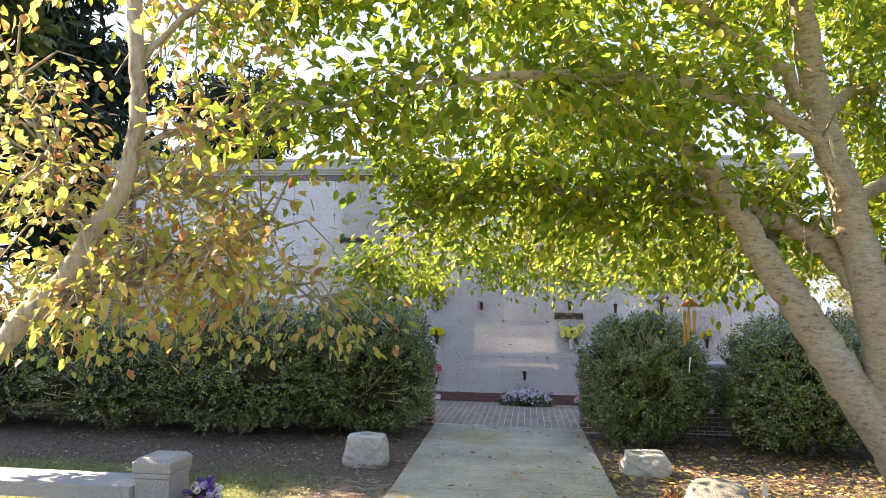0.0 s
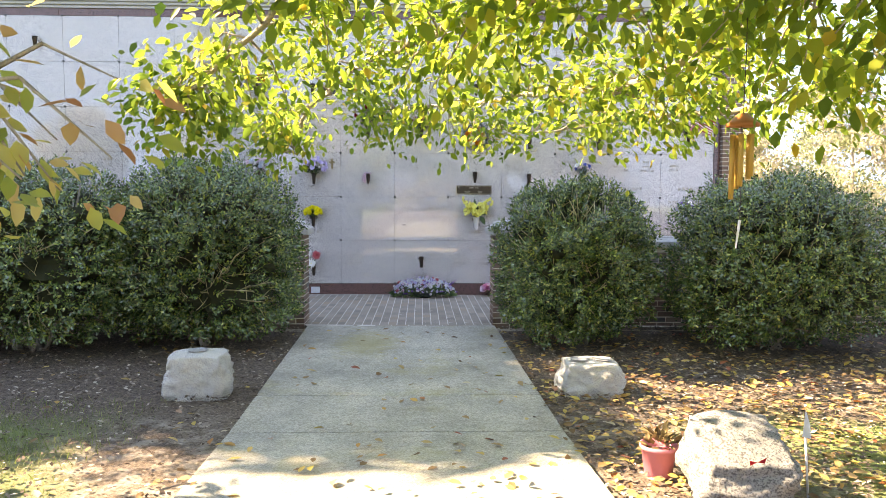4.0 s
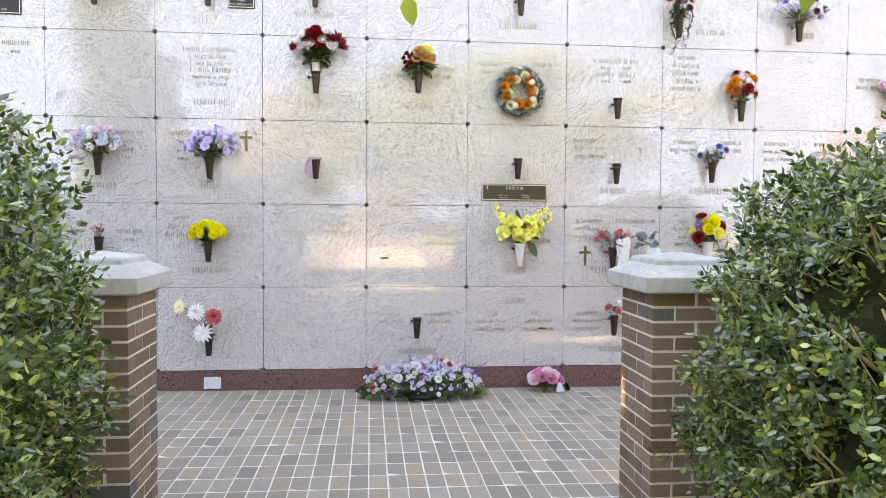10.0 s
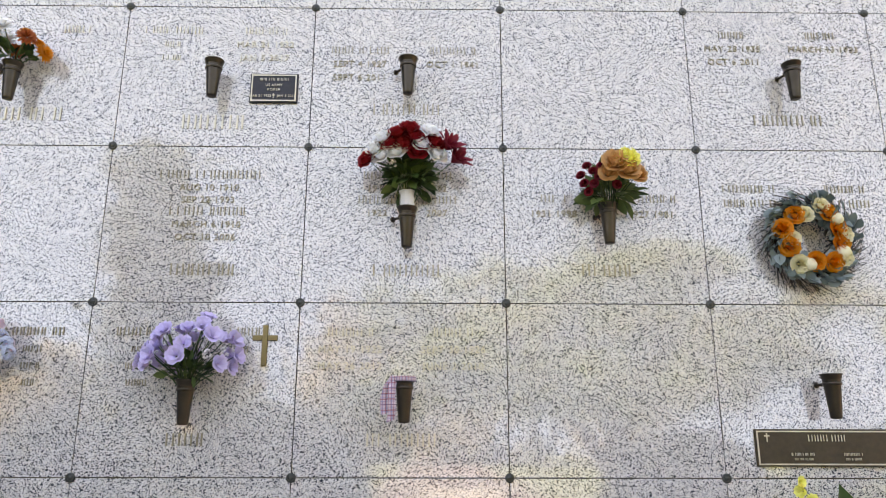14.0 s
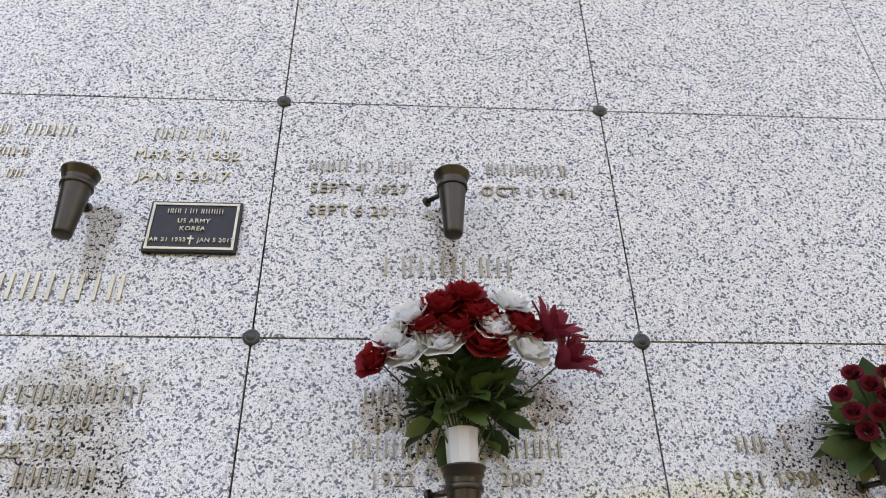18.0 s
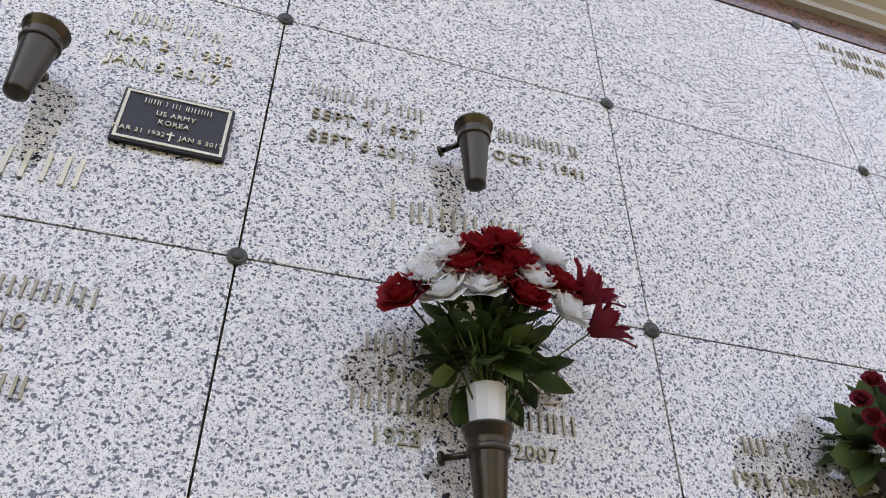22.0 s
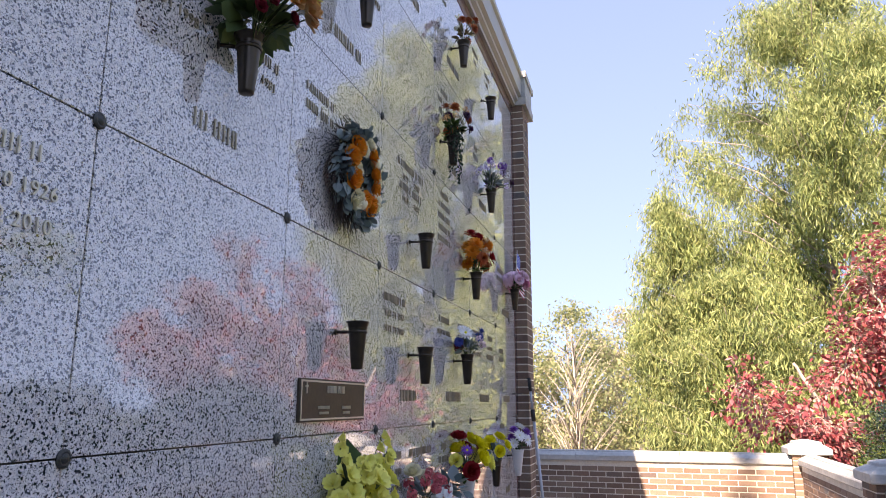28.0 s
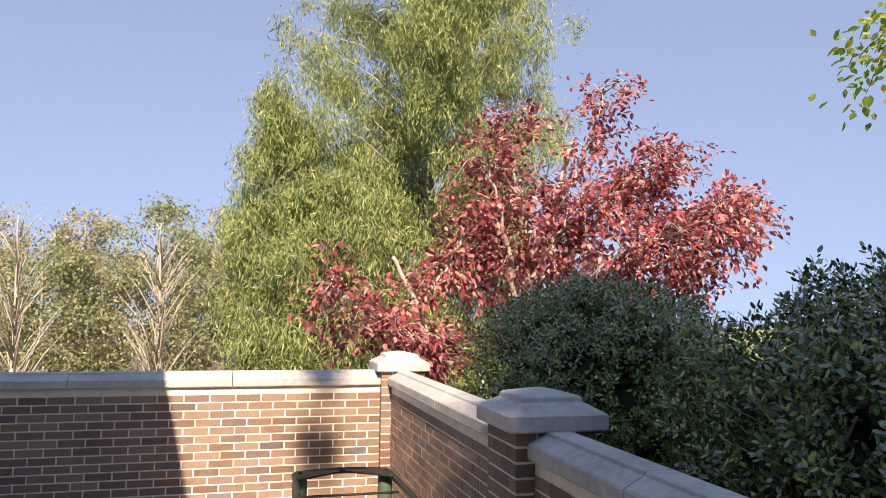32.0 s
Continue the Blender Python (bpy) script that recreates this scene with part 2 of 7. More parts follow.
def concrete_material():
    """Exposed fine aggregate with damp edges, rust and lichen stains."""
    k = Mat("weathered_concrete")
    n1, n2, n3 = k.noise(75.0, 6.0, 0.85), k.noise(1.4, 6.0, 0.65), k.noise(11.0, 6.0, 0.7)
    col = k.ramp(n1, [(0.3, (0.27, 0.257, 0.23)), (0.5, (0.53, 0.51, 0.46)), (0.7, (0.74, 0.71, 0.64))])
    v = k.t.nodes.new("ShaderNodeSeparateColor")
    k.link(k.voronoi(85.0), v.inputs[0])
    col = k.mix(0.6, col, k.ramp(v.outputs[0], [(0.0, (0.55, 0.54, 0.5)), (1.0, (1.15, 1.14, 1.1))]), "MULTIPLY")
    col = k.mix(0.75, col, k.ramp(n2, [(0.32, (0.5, 0.5, 0.48)), (0.5, (0.8, 0.8, 0.78)), (0.62, (1.05, 1.04, 1.0))]), "MULTIPLY")
    col = k.mix(0.5, col, k.ramp(n3, [(0.3, (0.72, 0.72, 0.7)), (0.7, (1.12, 1.12, 1.1))]), "MULTIPLY")
    moss = k.maths("MULTIPLY", k.ramp(k.noise(1.1, 5.0, 0.7), [(0.54, (0, 0, 0)), (0.68, (1, 1, 1))]), 0.4)
    sp = k.t.nodes.new("ShaderNodeSeparateXYZ")
    k.link(k.pos, sp.inputs[0])
    du, dv = k.maths("MULTIPLY", k.maths("ADD", sp.outputs[0], 1.0), 2.2), k.maths("MULTIPLY", k.maths("ADD", sp.outputs[1], 4.1), 1.2)
    gone = k.maths("ADD", k.maths("MULTIPLY", du, du), k.maths("ADD", k.maths("MULTIPLY", dv, dv), k.maths("MULTIPLY", k.maths("SUBTRACT", n3, 0.5), 2.0)))
    moss = k.maths("MAXIMUM", moss, k.ramp(gone, [(0.1, (0.5, 0.5, 0.5)), (0.8, (0, 0, 0))]))
    col = k.mix(moss, col, (0.4, 0.34, 0.12))
    return k.finish(col, 0.9, bump=n1, strength=0.7, dist=0.005)


CONCRETE = concrete_material()


def ground_material():
    """Mulch beds by the hedges and under the tree, thin grass between, one sheet."""
    k = Mat("mulch_and_grass")
    sp = k.t.nodes.new("ShaderNodeSeparateXYZ")
    k.link(k.pos, sp.inputs[0])
    fine, mid, big = k.noise(45.0, 7.0, 0.8), k.noise(7.0, 5.0), k.noise(0.8, 4.0)
    mulch = k.ramp(fine, [(0.34, (0.035, 0.026, 0.02)), (0.5, (0.14, 0.105, 0.08)), (0.66, (0.3, 0.24, 0.19)), (0.8, (0.44, 0.38, 0.31))])
    soil = k.ramp(fine, [(0.3, (0.2, 0.165, 0.135)), (0.7, (0.46, 0.4, 0.33))])
    grass = k.ramp(k.mix(0.5, fine, mid), [(0.3, (0.08, 0.11, 0.035)), (0.55, (0.19, 0.24, 0.08)), (0.75, (0.34, 0.35, 0.16))])
    yy = k.maths("ADD", sp.outputs[1], k.maths("MULTIPLY", k.maths("SUBTRACT", big, 0.5), 2.2))
    bed = k.ramp(k.maths("MULTIPLY", k.maths("ADD", yy, 8.0), 0.25), [(0.28, (0, 0, 0)), (0.42, (1, 1, 1))])
    col = k.mix(k.ramp(mid, [(0.45, (0, 0, 0)), (0.62, (1, 1, 1))]), mulch, soil)
    lawn = k.ramp(k.maths("MULTIPLY", k.maths("SUBTRACT", k.maths("ADD", k.maths("ABSOLUTE", k.maths("ADD", sp.outputs[0], 0.6)), k.maths("MULTIPLY", big, 2.0)), 2.0), 0.25), [(0.17, (0, 0, 0)), (0.4, (1, 1, 1))])
    col = k.mix(lawn, col, grass)
    col = k.mix(bed, col, mulch)
    return k.finish(col, 0.95, bump=k.mix(0.5, fine, mid), strength=0.9, dist=0.03)


GROUND = ground_material()


def bark_material(name, dark, light, ring=True):
    k = Mat(name)
    mp = k.t.nodes.new("ShaderNodeMapping")
    mp.inputs["Scale"].default_value = (0.9, 0.9, 2.6) if ring else (1.0, 1.0, 0.25)
    k.link(k.pos, mp.inputs["Vector"])
    n1 = k.noise(16.0, 8.0, 0.75, mp.outputs[0])
    n2 = k.noise(3.0, 5.0, 0.65)
    n3 = k.noise(38.0, 6.0, 0.8, mp.outputs[0])
    col = k.ramp(n1, [(0.32, dark), (0.46, light), (0.7, tuple(min(1, c * 1.35) for c in light))])
    col = k.mix(0.7, col, k.ramp(n3, [(0.3, (0.35, 0.33, 0.3)), (0.48, (1.0, 1.0, 1.0)), (0.72, (1.3, 1.28, 1.24))]), "MULTIPLY")
    col = k.mix(k.ramp(n2, [(0.58, (0, 0, 0)), (0.66, (0.7, 0.7, 0.7))]), col, k.ramp(n3, [(0.35, (0.2, 0.21, 0.19)), (0.6, (0.5, 0.52, 0.48))]))
    return k.finish(col, 0.9, bump=k.mix(0.5, n1, n3), strength=0.9, dist=0.02)


CHERRY_BARK = bark_material("cherry_bark", (0.09, 0.07, 0.055), (0.36, 0.31, 0.25))
GREY_BARK = bark_material("grey_bark", (0.12, 0.1, 0.08), (0.32, 0.29, 0.24), False)
PALE_BARK = bark_material("pale_dogwood_bark", (0.16, 0.145, 0.125), (0.4, 0.36, 0.31), False)
CHERRY_LEAF = leafy("cherry_leaf", [(0.0, (0.13, 0.22, 0.04)), (0.45, (0.25, 0.37, 0.055)), (0.8, (0.37, 0.47, 0.07)), (0.96, (0.55, 0.52, 0.09)), (1.0, (0.66, 0.46, 0.08))], 0.36, 0.78, gain=1.0)
DOGWOOD_LEAF = leafy("autumn_dogwood_leaf", [(0.0, (0.24, 0.31, 0.08)), (0.4, (0.45, 0.45, 0.14)), (0.65, (0.55, 0.45, 0.2)), (0.85, (0.5, 0.3, 0.16)), (1.0, (0.4, 0.17, 0.1))], 0.42, 0.55, gain=1.3)
RED_LEAF = leafy("red_dogwood_leaf", [(0.0, (0.22, 0.04, 0.052)), (0.45, (0.42, 0.105, 0.115)), (0.75, (0.53, 0.19, 0.19)), (0.92, (0.58, 0.34, 0.33)), (1.0, (0.58, 0.43, 0.36))], 0.38, 0.35, mottle=0.7, patch=2.2)
HEDGE_LEAF = leafy("holly_leaf", [(0.0, (0.042, 0.08, 0.03)), (0.5, (0.088, 0.16, 0.05)), (0.84, (0.165, 0.26, 0.07)), (0.95, (0.38, 0.48, 0.1)), (1.0, (0.45, 0.45, 0.11))], 0.24, 0.12, 0.6, 0.58)
CYPRESS_LEAF = leafy("cypress_spray", [(0.0, (0.13, 0.195, 0.075)), (0.5, (0.29, 0.36, 0.135)), (1.0, (0.49, 0.53, 0.23))], 0.6, 0.4, mottle=0.85, patch=0.75)
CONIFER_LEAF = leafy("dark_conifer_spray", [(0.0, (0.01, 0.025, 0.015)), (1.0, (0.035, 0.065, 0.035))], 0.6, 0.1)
WOODS_GREEN = leafy("late_green_leaf", [(0.0, (0.2, 0.25, 0.12)), (0.6, (0.35, 0.4, 0.2)), (1.0, (0.48, 0.48, 0.27))], 0.6, 0.5, mottle=0.7, patch=0.6)
WOODS_LEAF = leafy("autumn_woodland_leaf", [(0.0, (0.34, 0.36, 0.22)), (0.5, (0.49, 0.47, 0.3)), (0.8, (0.57, 0.5, 0.35)), (1.0, (0.5, 0.43, 0.37))], 0.6, 0.5, mottle=0.7, patch=0.6)


# ---- mesh helpers ----
class Shape:
    """Collects boxes, lathes, tubes and faces in one mesh."""

    def __init__(self):
        self.v, self.f = [], []

    def add(self, verts, faces):
        n = len(self.v)
        self.v += [tuple(p) for p in verts]
        self.f += [tuple(i + n for i in face) for face in faces]
        return self

    def box(self, x0, x1, y0, y1, z0, z1):
        c = [(x, y, z) for z in (z0, z1) for y in (y0, y1) for x in (x0, x1)]
        return self.add(c, [(0, 2, 3, 1), (4, 5, 7, 6), (0, 1, 5, 4), (2, 6, 7, 3), (0, 4, 6, 2), (1, 3, 7, 5)])

    def lathe(self, profile, seg=16, at=(0, 0, 0), turn=None):
        """A turned body: (radius, height) pairs round z, then turned and moved."""
        pts = []
        for r, z in profile:
            for i in range(seg):
                a = 2 * math.pi * i / seg
                pts.append(Vector((r * math.cos(a), r * math.sin(a), z)))
        if turn is not None:
            pts = [turn @ p for p in pts]
        pts = [p + Vector(at) for p in pts]
        faces = []
        for k in range(len(profile) - 1):
            for i in range(seg):
                j = (i + 1) % seg
                faces.append((k * seg + i, k * seg + j, (k + 1) * seg + j, (k + 1) * seg + i))
        faces.append(tuple(range(seg))[::-1])
        faces.append(tuple((len(profile) - 1) * seg + i for i in range(seg)))
        return self.add(pts, faces)

    def tube(self, points, radii, seg=8):
        pts = [Vector(p) for p in points]
        if isinstance(radii, (int, float)):
            radii = [radii] * len(pts)
        out, side = [], None
        for i, p in enumerate(pts):
            d = (pts[min(i + 1, len(pts) - 1)] - pts[max(i - 1, 0)]).normalized()
            if side is None:
                side = d.orthogonal().normalized()
            side = (side - d * side.dot(d)).normalized()
            up = d.cross(side)
            for k in range(seg):
                a = 2 * math.pi * k / seg
                out.append(p + (side * math.cos(a) + up * math.sin(a)) * radii[i])
        faces = []
        for i in range(len(pts) - 1):
            for k in range(seg):
                j = (k + 1) % seg
                faces.append((i * seg + k, i * seg + j, (i + 1) * seg + j, (i + 1) * seg + k))
        faces += [tuple(range(seg))[::-1], tuple((len(pts) - 1) * seg + k for k in range(seg))]
        return self.add(out, faces)

    def mesh(self, name, material, smooth=False, bevel=0.0):
        me = bpy.data.meshes.new(name)
        me.from_pydata(self.v, [], self.f)
        if bevel > 0:
            bm = bmesh.new()
            bm.from_mesh(me)
            bmesh.ops.remove_doubles(bm, verts=bm.verts, dist=1e-5)
            bmesh.ops.bevel(bm, geom=[e for e in bm.edges if e.calc_face_angle(0) > 0.6], offset=bevel, segments=2, affect="EDGES", profile=0.6)
            bm.to_mesh(me)
            bm.free()
        if smooth:
            me.polygons.foreach_set("use_smooth", [True] * len(me.polygons))
        me.materials.append(material)
        me.update()
        return me


def link_part(name, mesh, parent=None, label=""):
    ob = new(name, mesh)
    ob.parent = parent
    if label:
        ob["label"] = label
    return ob


def thing(name, label, category, group="", kind="", mesh=None):
    return tagged(new(name, mesh), label, category, group, kind)


def scatter_mesh(name, tv, tf, pos, rot, scale, material):
    """Many copies of one small leaf or piece in one mesh: rot is N x 3 x 3, scale N or N x 3."""
    tv = np.asarray(tv, float)
    n, k = len(pos), len(tv)
    sc = np.asarray(scale, float).reshape(n, 1, -1)
    pts = np.einsum("nij,nkj->nki", rot, tv[None] * sc) + np.asarray(pos)[:, None]
    me = bpy.data.meshes.new(name)
    me.vertices.add(n * k)
    me.vertices.foreach_set("co", pts.astype(np.float32).ravel())
    sizes = np.array([len(f) for f in tf])
    flat = np.concatenate([np.array(f) for f in tf])
    loops = (flat[None] + (np.arange(n) * k)[:, None]).ravel()
    me.loops.add(len(loops))
    me.loops.foreach_set("vertex_index", loops.astype(np.int32))
    totals = np.tile(sizes, n)
    me.polygons.add(len(totals))
    me.polygons.foreach_set("loop_start", np.concatenate([[0], np.cumsum(totals)[:-1]]).astype(np.int32))
    me.polygons.foreach_set("loop_total", totals.astype(np.int32))
    me.materials.append(material)
    me.update(calc_edges=True)
    me.validate()
    return me


def frames_from(direction, rng, spin=None):
    """Rotation matrices whose x axis follows each direction, turned by chance about it."""
    d = np.asarray(direction, float)
    d = d / np.linalg.norm(d, axis=1, keepdims=True)
    r = rng.normal(size=d.shape) if spin is None else spin
    y = np.cross(r, d)
    y /= np.linalg.norm(y, axis=1, keepdims=True) + 1e-9
    return np.stack([d, y, np.cross(d, y)], axis=2)


# a pointed leaf, folded a little along its midrib; unit length along x
LEAF_V = [(0, 0, 0), (0.35, 0.27, 0.05), (0.72, 0.2, 0.03), (1, 0, -0.06), (0.72, -0.2, 0.03), (0.35, -0.27, 0.05), (0.5, 0, -0.03)]
LEAF_F = [(0, 6, 1), (1, 6, 2), (2, 6, 3), (3, 6, 4), (4, 6, 5), (5, 6, 0)]
SMALL_V = [(0, 0, 0), (0.5, 0.27, 0.06), (1, 0, 0), (0.5, -0.27, 0.06)]
SMALL_F = [(0, 1, 2), (0, 2, 3)]
# a small oval blade, arched along its midrib
OVAL_V = [(0, 0, 0), (0.3, 0.22, -0.05), (0.72, 0.2, -0.06), (1, 0, -0.03), (0.72, -0.2, -0.06), (0.3, -0.22, -0.05)]
OVAL_F = [(0, 3, 2, 1), (0, 5, 4, 3)]


# ---- the large structure ----
CW, CH, Z0 = 0.862, 0.70, 0.13      # crypt front width, height, foot
C0, C1, ROWS_UP = -10, 5, 6
TOP = Z0 + CH * ROWS_UP


def ground_height(x, y):
    z = 0.045 * min(max(-7.0 - y, 0.0), 10.0)
    if -9.6 < x < 7.6 and y > -2.95 and y < 6:
        z = -0.3
    if x > 9:
        z -= min((x - 9) * 0.11, 6.0)
    return z


def patio_height(x, y):
    return -0.05 - 0.0161 * y - 0.006 * (x + 0.7)


def build_ground():
    xs = sorted(set([-400, -150, -60, -30] + [round(-20 + 0.8 * i, 2) for i in range(51)] + [30, 60, 150, 400]))
    ys = sorted(set([-400, -150, -60, -35] + [round(-25 + 0.55 * i, 2) for i in range(40)] + [-2.94, -3.3, 0, 3, 6, 6.1, 12, 30, 60, 150, 400]))
    s = Shape()
    verts = []
    for y in ys:
        for x in xs:
            bump = 0.025 * noise.noise(Vector((x * 0.7, y * 0.7, 0))) if abs(x) < 20 and -25 < y < -3.5 and not (-2.4 < x < 1.2) else 0.0
            verts.append((x, y, ground_height(x, y) - 0.03 + bump))
    n = len(xs)
    s.add(verts, [(j * n + i, j * n + i + 1, (j + 1) * n + i + 1, (j + 1) * n + i) for j in range(len(ys) - 1) for i in range(n - 1)])
    thing("ground", "brown mulch beds and thin sunlit grass", "ground", kind="structure", mesh=s.mesh("ground", GROUND, True))


build_ground()

# concrete path in slabs with open joints
PATH_JOINTS = [-3.1, -6.12, -7.0, -9.05, -12.0, -15.0, -18.0]
path = thing("path", "grey concrete path with scattered fallen leaves", "path", kind="structure", mesh=Shape().box(-1.6, 0.4, -18.2, -3.2, -0.35, -0.2).mesh("path", CONCRETE))
for a, b in zip(PATH_JOINTS, PATH_JOINTS[1:]):
    def edge(y):
        k = (-3.1 - y)
        return -1.79 + 0.022 * k, 0.45 + 0.017 * k
    (l0, r0), (l1, r1) = edge(a - 0.006), edge(b + 0.006)
    za, zb = ground_height(0, a) + 0.005, ground_height(0, b) + 0.005
    s = Shape().add([(l0, a - 0.006, za), (r0, a - 0.006, za), (r1, b + 0.006, zb), (l1, b + 0.006, zb), (l0, a - 0.006, za - 0.12), (r0, a - 0.006, za - 0.12), (r1, b + 0.006, zb - 0.12), (l1, b + 0.006, zb - 0.12)],
                    [(3, 2, 1, 0), (4, 5, 6, 7), (0, 1, 5, 4), (2, 3, 7, 6), (1, 2, 6, 5), (3, 0, 4, 7)])
    link_part("slab", s.mesh("slab", CONCRETE, bevel=0.006), path)

# the crypt wall: core, panels of granite, red granite border, brick piers, cornice
wall_core = Shape().box(-9.15, 4.7, 0.03, 4.6, -0.3, TOP + 0.12)
wall = thing("wall_north", "long mausoleum wall faced with polished pale granite crypt fronts", "wall", kind="structure", mesh=wall_core.mesh("wall_core", SOFFIT))
panel_mesh = Shape().box(0.0018, CW - 0.0018, 0.0, 0.03, 0.0018, CH - 0.0018).mesh("granite_panel", GRANITE, bevel=0.0015)
for c in range(C0, C1):
    for r in range(ROWS_UP):
        ob = link_part("granite_panel", panel_mesh, wall)
        ob.location = (c * CW, 0.0, Z0 + r * CH)
rosette_mesh = Shape().lathe([(0.019, 0.0), (0.019, 0.004), (0.014, 0.007), (0.011, 0.0065), (0.008, 0.009), (0.003, 0.011)], 14, (0, 0, 0), Matrix.Rotation(radians(90), 3, "X")).mesh("rosette", ROSETTE)
for c in range(C0, C1 + 1):
    for r in range(ROWS_UP + 1):
        link_part("rosette", rosette_mesh, wall).location = (c * CW, -0.0005, Z0 + r * CH)
base_l = C0 * CW
x = base_l - 0.1
while x < C1 * CW + 0.09:
    x1 = min(x + CW * 1.53, C1 * CW + 0.1)
    link_part("base_course", Shape().box(x + 0.001, x1 - 0.001, -0.012, 0.03, -0.32, Z0 - 0.002).mesh("base_course", RED_GRANITE, bevel=0.002), wall, "dark red polished granite base")
    link_part("top_course", Shape().box(x + 0.001, x1 - 0.001, -0.004, 0.03, TOP + 0.002, TOP + 0.115).mesh("top_course", RED_GRANITE, bevel=0.002), wall, "dark red polished granite band")
    x = x1
for xa, xb in ((C1 * CW + 0.002, C1 * CW + 0.1), (base_l - 0.1, base_l - 0.002)):
    link_part("side_course", Shape().box(xa, xb, -0.004, 0.03, Z0, TOP).mesh("side_course", RED_GRANITE, bevel=0.002), wall, "dark red polished granite edge strip")


def cornice():
    """Metal fascia with a drip lip, a plain band and a top fold, returned round the right end."""
    prof = [(0.0, 0.0), (-0.03, 0.0), (-0.03, 0.035), (-0.06, 0.05), (-0.06, 0.085), (-0.09, 0.1), (-0.09, 0.27), (-0.11, 0.285), (-0.11, 0.325), (0.0, 0.335)]
    x0, x1 = -9.3, 4.7
    s = Shape()
    n = len(prof)
    s.add([(x0, y, TOP + 0.115 + z) for y, z in prof] + [(x1 - y, y, TOP + 0.115 + z) for y, z in prof] + [(x1 - y, 4.7, TOP + 0.115 + z) for y, z in prof],
          [(k * n + i, k * n + i + 1, (k + 1) * n + i + 1, (k + 1) * n + i) for k in range(2) for i in range(n - 1)] + [tuple(range(n))])
    return s.mesh("cornice", METAL_FASCIA)


link_part("cornice", cornice(), wall, "pale grey folded metal roof fascia")
cap = Shape().box(4.4, 4.87, -0.135, 0.35, TOP + 0.118, TOP + 0.2).box(4.42, 4.85, -0.125, 0.33, TOP + 0.2, TOP + 0.4).box(4.39, 4.88, -0.14, 0.36, TOP + 0.4, TOP + 0.46)
link_part("corner_block", cap.mesh("corner_block", CAST_STONE), wall, "pale corner block of the cornice")
link_part("roof", Shape().box(-9.25, 4.8, 0.0, 4.7, TOP + 0.3, TOP + 0.44).mesh("roof", METAL_FASCIA), wall)

BL, BH, JT = 0.192, 0.0546, 0.0121     # brick length, height, joint
UNIT = Shape().box(-0.5, 0.5, -0.5, 0.5, -0.5, 0.5).mesh("brick", BRICK)
UNIT_PAVER = Shape().box(-0.5, 0.5, -0.5, 0.5, -0.5, 0.5).mesh("paver", PAVER)


def lay(parent, boxes, mesh, name, joined_from=300, joined_material=None):
    """Pieces as objects on one shared mesh; those past the limit joined in one part."""
    rng = random.Random(len(boxes))
    rest = Shape()
    for i, (x0, x1, y0, y1, z0, z1) in enumerate(boxes):
        j = rng.uniform(-0.0012, 0.0012)
        if i < joined_from:
            ob = link_part(name, mesh, parent)
            ob.location = ((x0 + x1) / 2 + j, (y0 + y1) / 2 + j, (z0 + z1) / 2)
            ob.scale = (x1 - x0, y1 - y0, z1 - z0)
        else:
            rest.box(x0 + j, x1 + j, y0 + j, y1 + j, z0, z1)
    if rest.v:
        tagged(link_part(name + "_field", rest.mesh(name + "_field", joined_material), parent), kind="stuff")


def brick_run(a, b, q0, q1, z0, z1, axis="x", seed=1):
    """Boxes of a running-bond wall from a to b along an axis, thickness q0 to q1."""
    rng = random.Random(seed)
    out, n, z = [], 0, z0
    while z + BH <= z1 + 0.001:
        p = a - (0.0 if n % 2 == 0 else BL / 2 + rng.uniform(-0.004, 0.004))
        while p < b - 0.005:
            l, r = max(p, a), min(p + BL, b)
            if r - l > 0.02:
                out.append((l, r, q0, q1, z, z + BH) if axis == "x" else (q0, q1, l, r, z, z + BH))
            p += BL + JT
        z += BH + JT
        n += 1
    return out


def low_wall(name, label, a, b, mid, z0, axis, joined=False, seed=1):
    """A brick garden wall with a sloped cast-stone coping."""
    h, ztop = 0.1, 0.945
    core = Shape().box(a, b, mid - h, mid + h, z0 - 0.25, ztop) if axis == "x" else Shape().box(mid - h, mid + h, a, b, z0 - 0.25, ztop)
    w = thing(name, label, "wall", kind="structure", mesh=core.mesh("mortar_core", MORTAR))
    courses = int((ztop - z0) / (BH + JT))
    start = ztop - courses * (BH + JT) - (BH + JT)
    boxes = brick_run(a, b, mid - h - 0.0035, mid + h + 0.0035, start + JT, ztop - 0.004, axis, seed)
    lay(w, boxes, UNIT, "brick", 0 if joined else 300, BRICK_JOINED)
    length, p = 1.25, a
    while p < b - 0.02:
        q = min(p + length, b)
        prof = [(-0.132, 0.0), (-0.137, 0.008), (-0.137, 0.062), (-0.13, 0.07), (-0.06, 0.106), (-0.056, 0.118), (-0.048, 0.122), (0.048, 0.122), (0.056, 0.118), (0.06, 0.106), (0.13, 0.07), (0.137, 0.062), (0.137, 0.008), (0.132, 0.0)]
        n = len(prof)
        verts = [((p + 0.003, mid + u, ztop + z) if axis == "x" else (mid + u, p + 0.003, ztop + z)) for u, z in prof]
        verts += [((q - 0.003, mid + u, ztop + z) if axis == "x" else (mid + u, q - 0.003, ztop + z)) for u, z in prof]
        s = Shape().add(verts, [(i, (i + 1) % n, n + (i + 1) % n, n + i) for i in range(n)] + [tuple(range(n))[::-1], tuple(range(n, 2 * n))])
        link_part("coping_stone", s.mesh("coping_stone", CAST_STONE), w)
        p = q
    return w


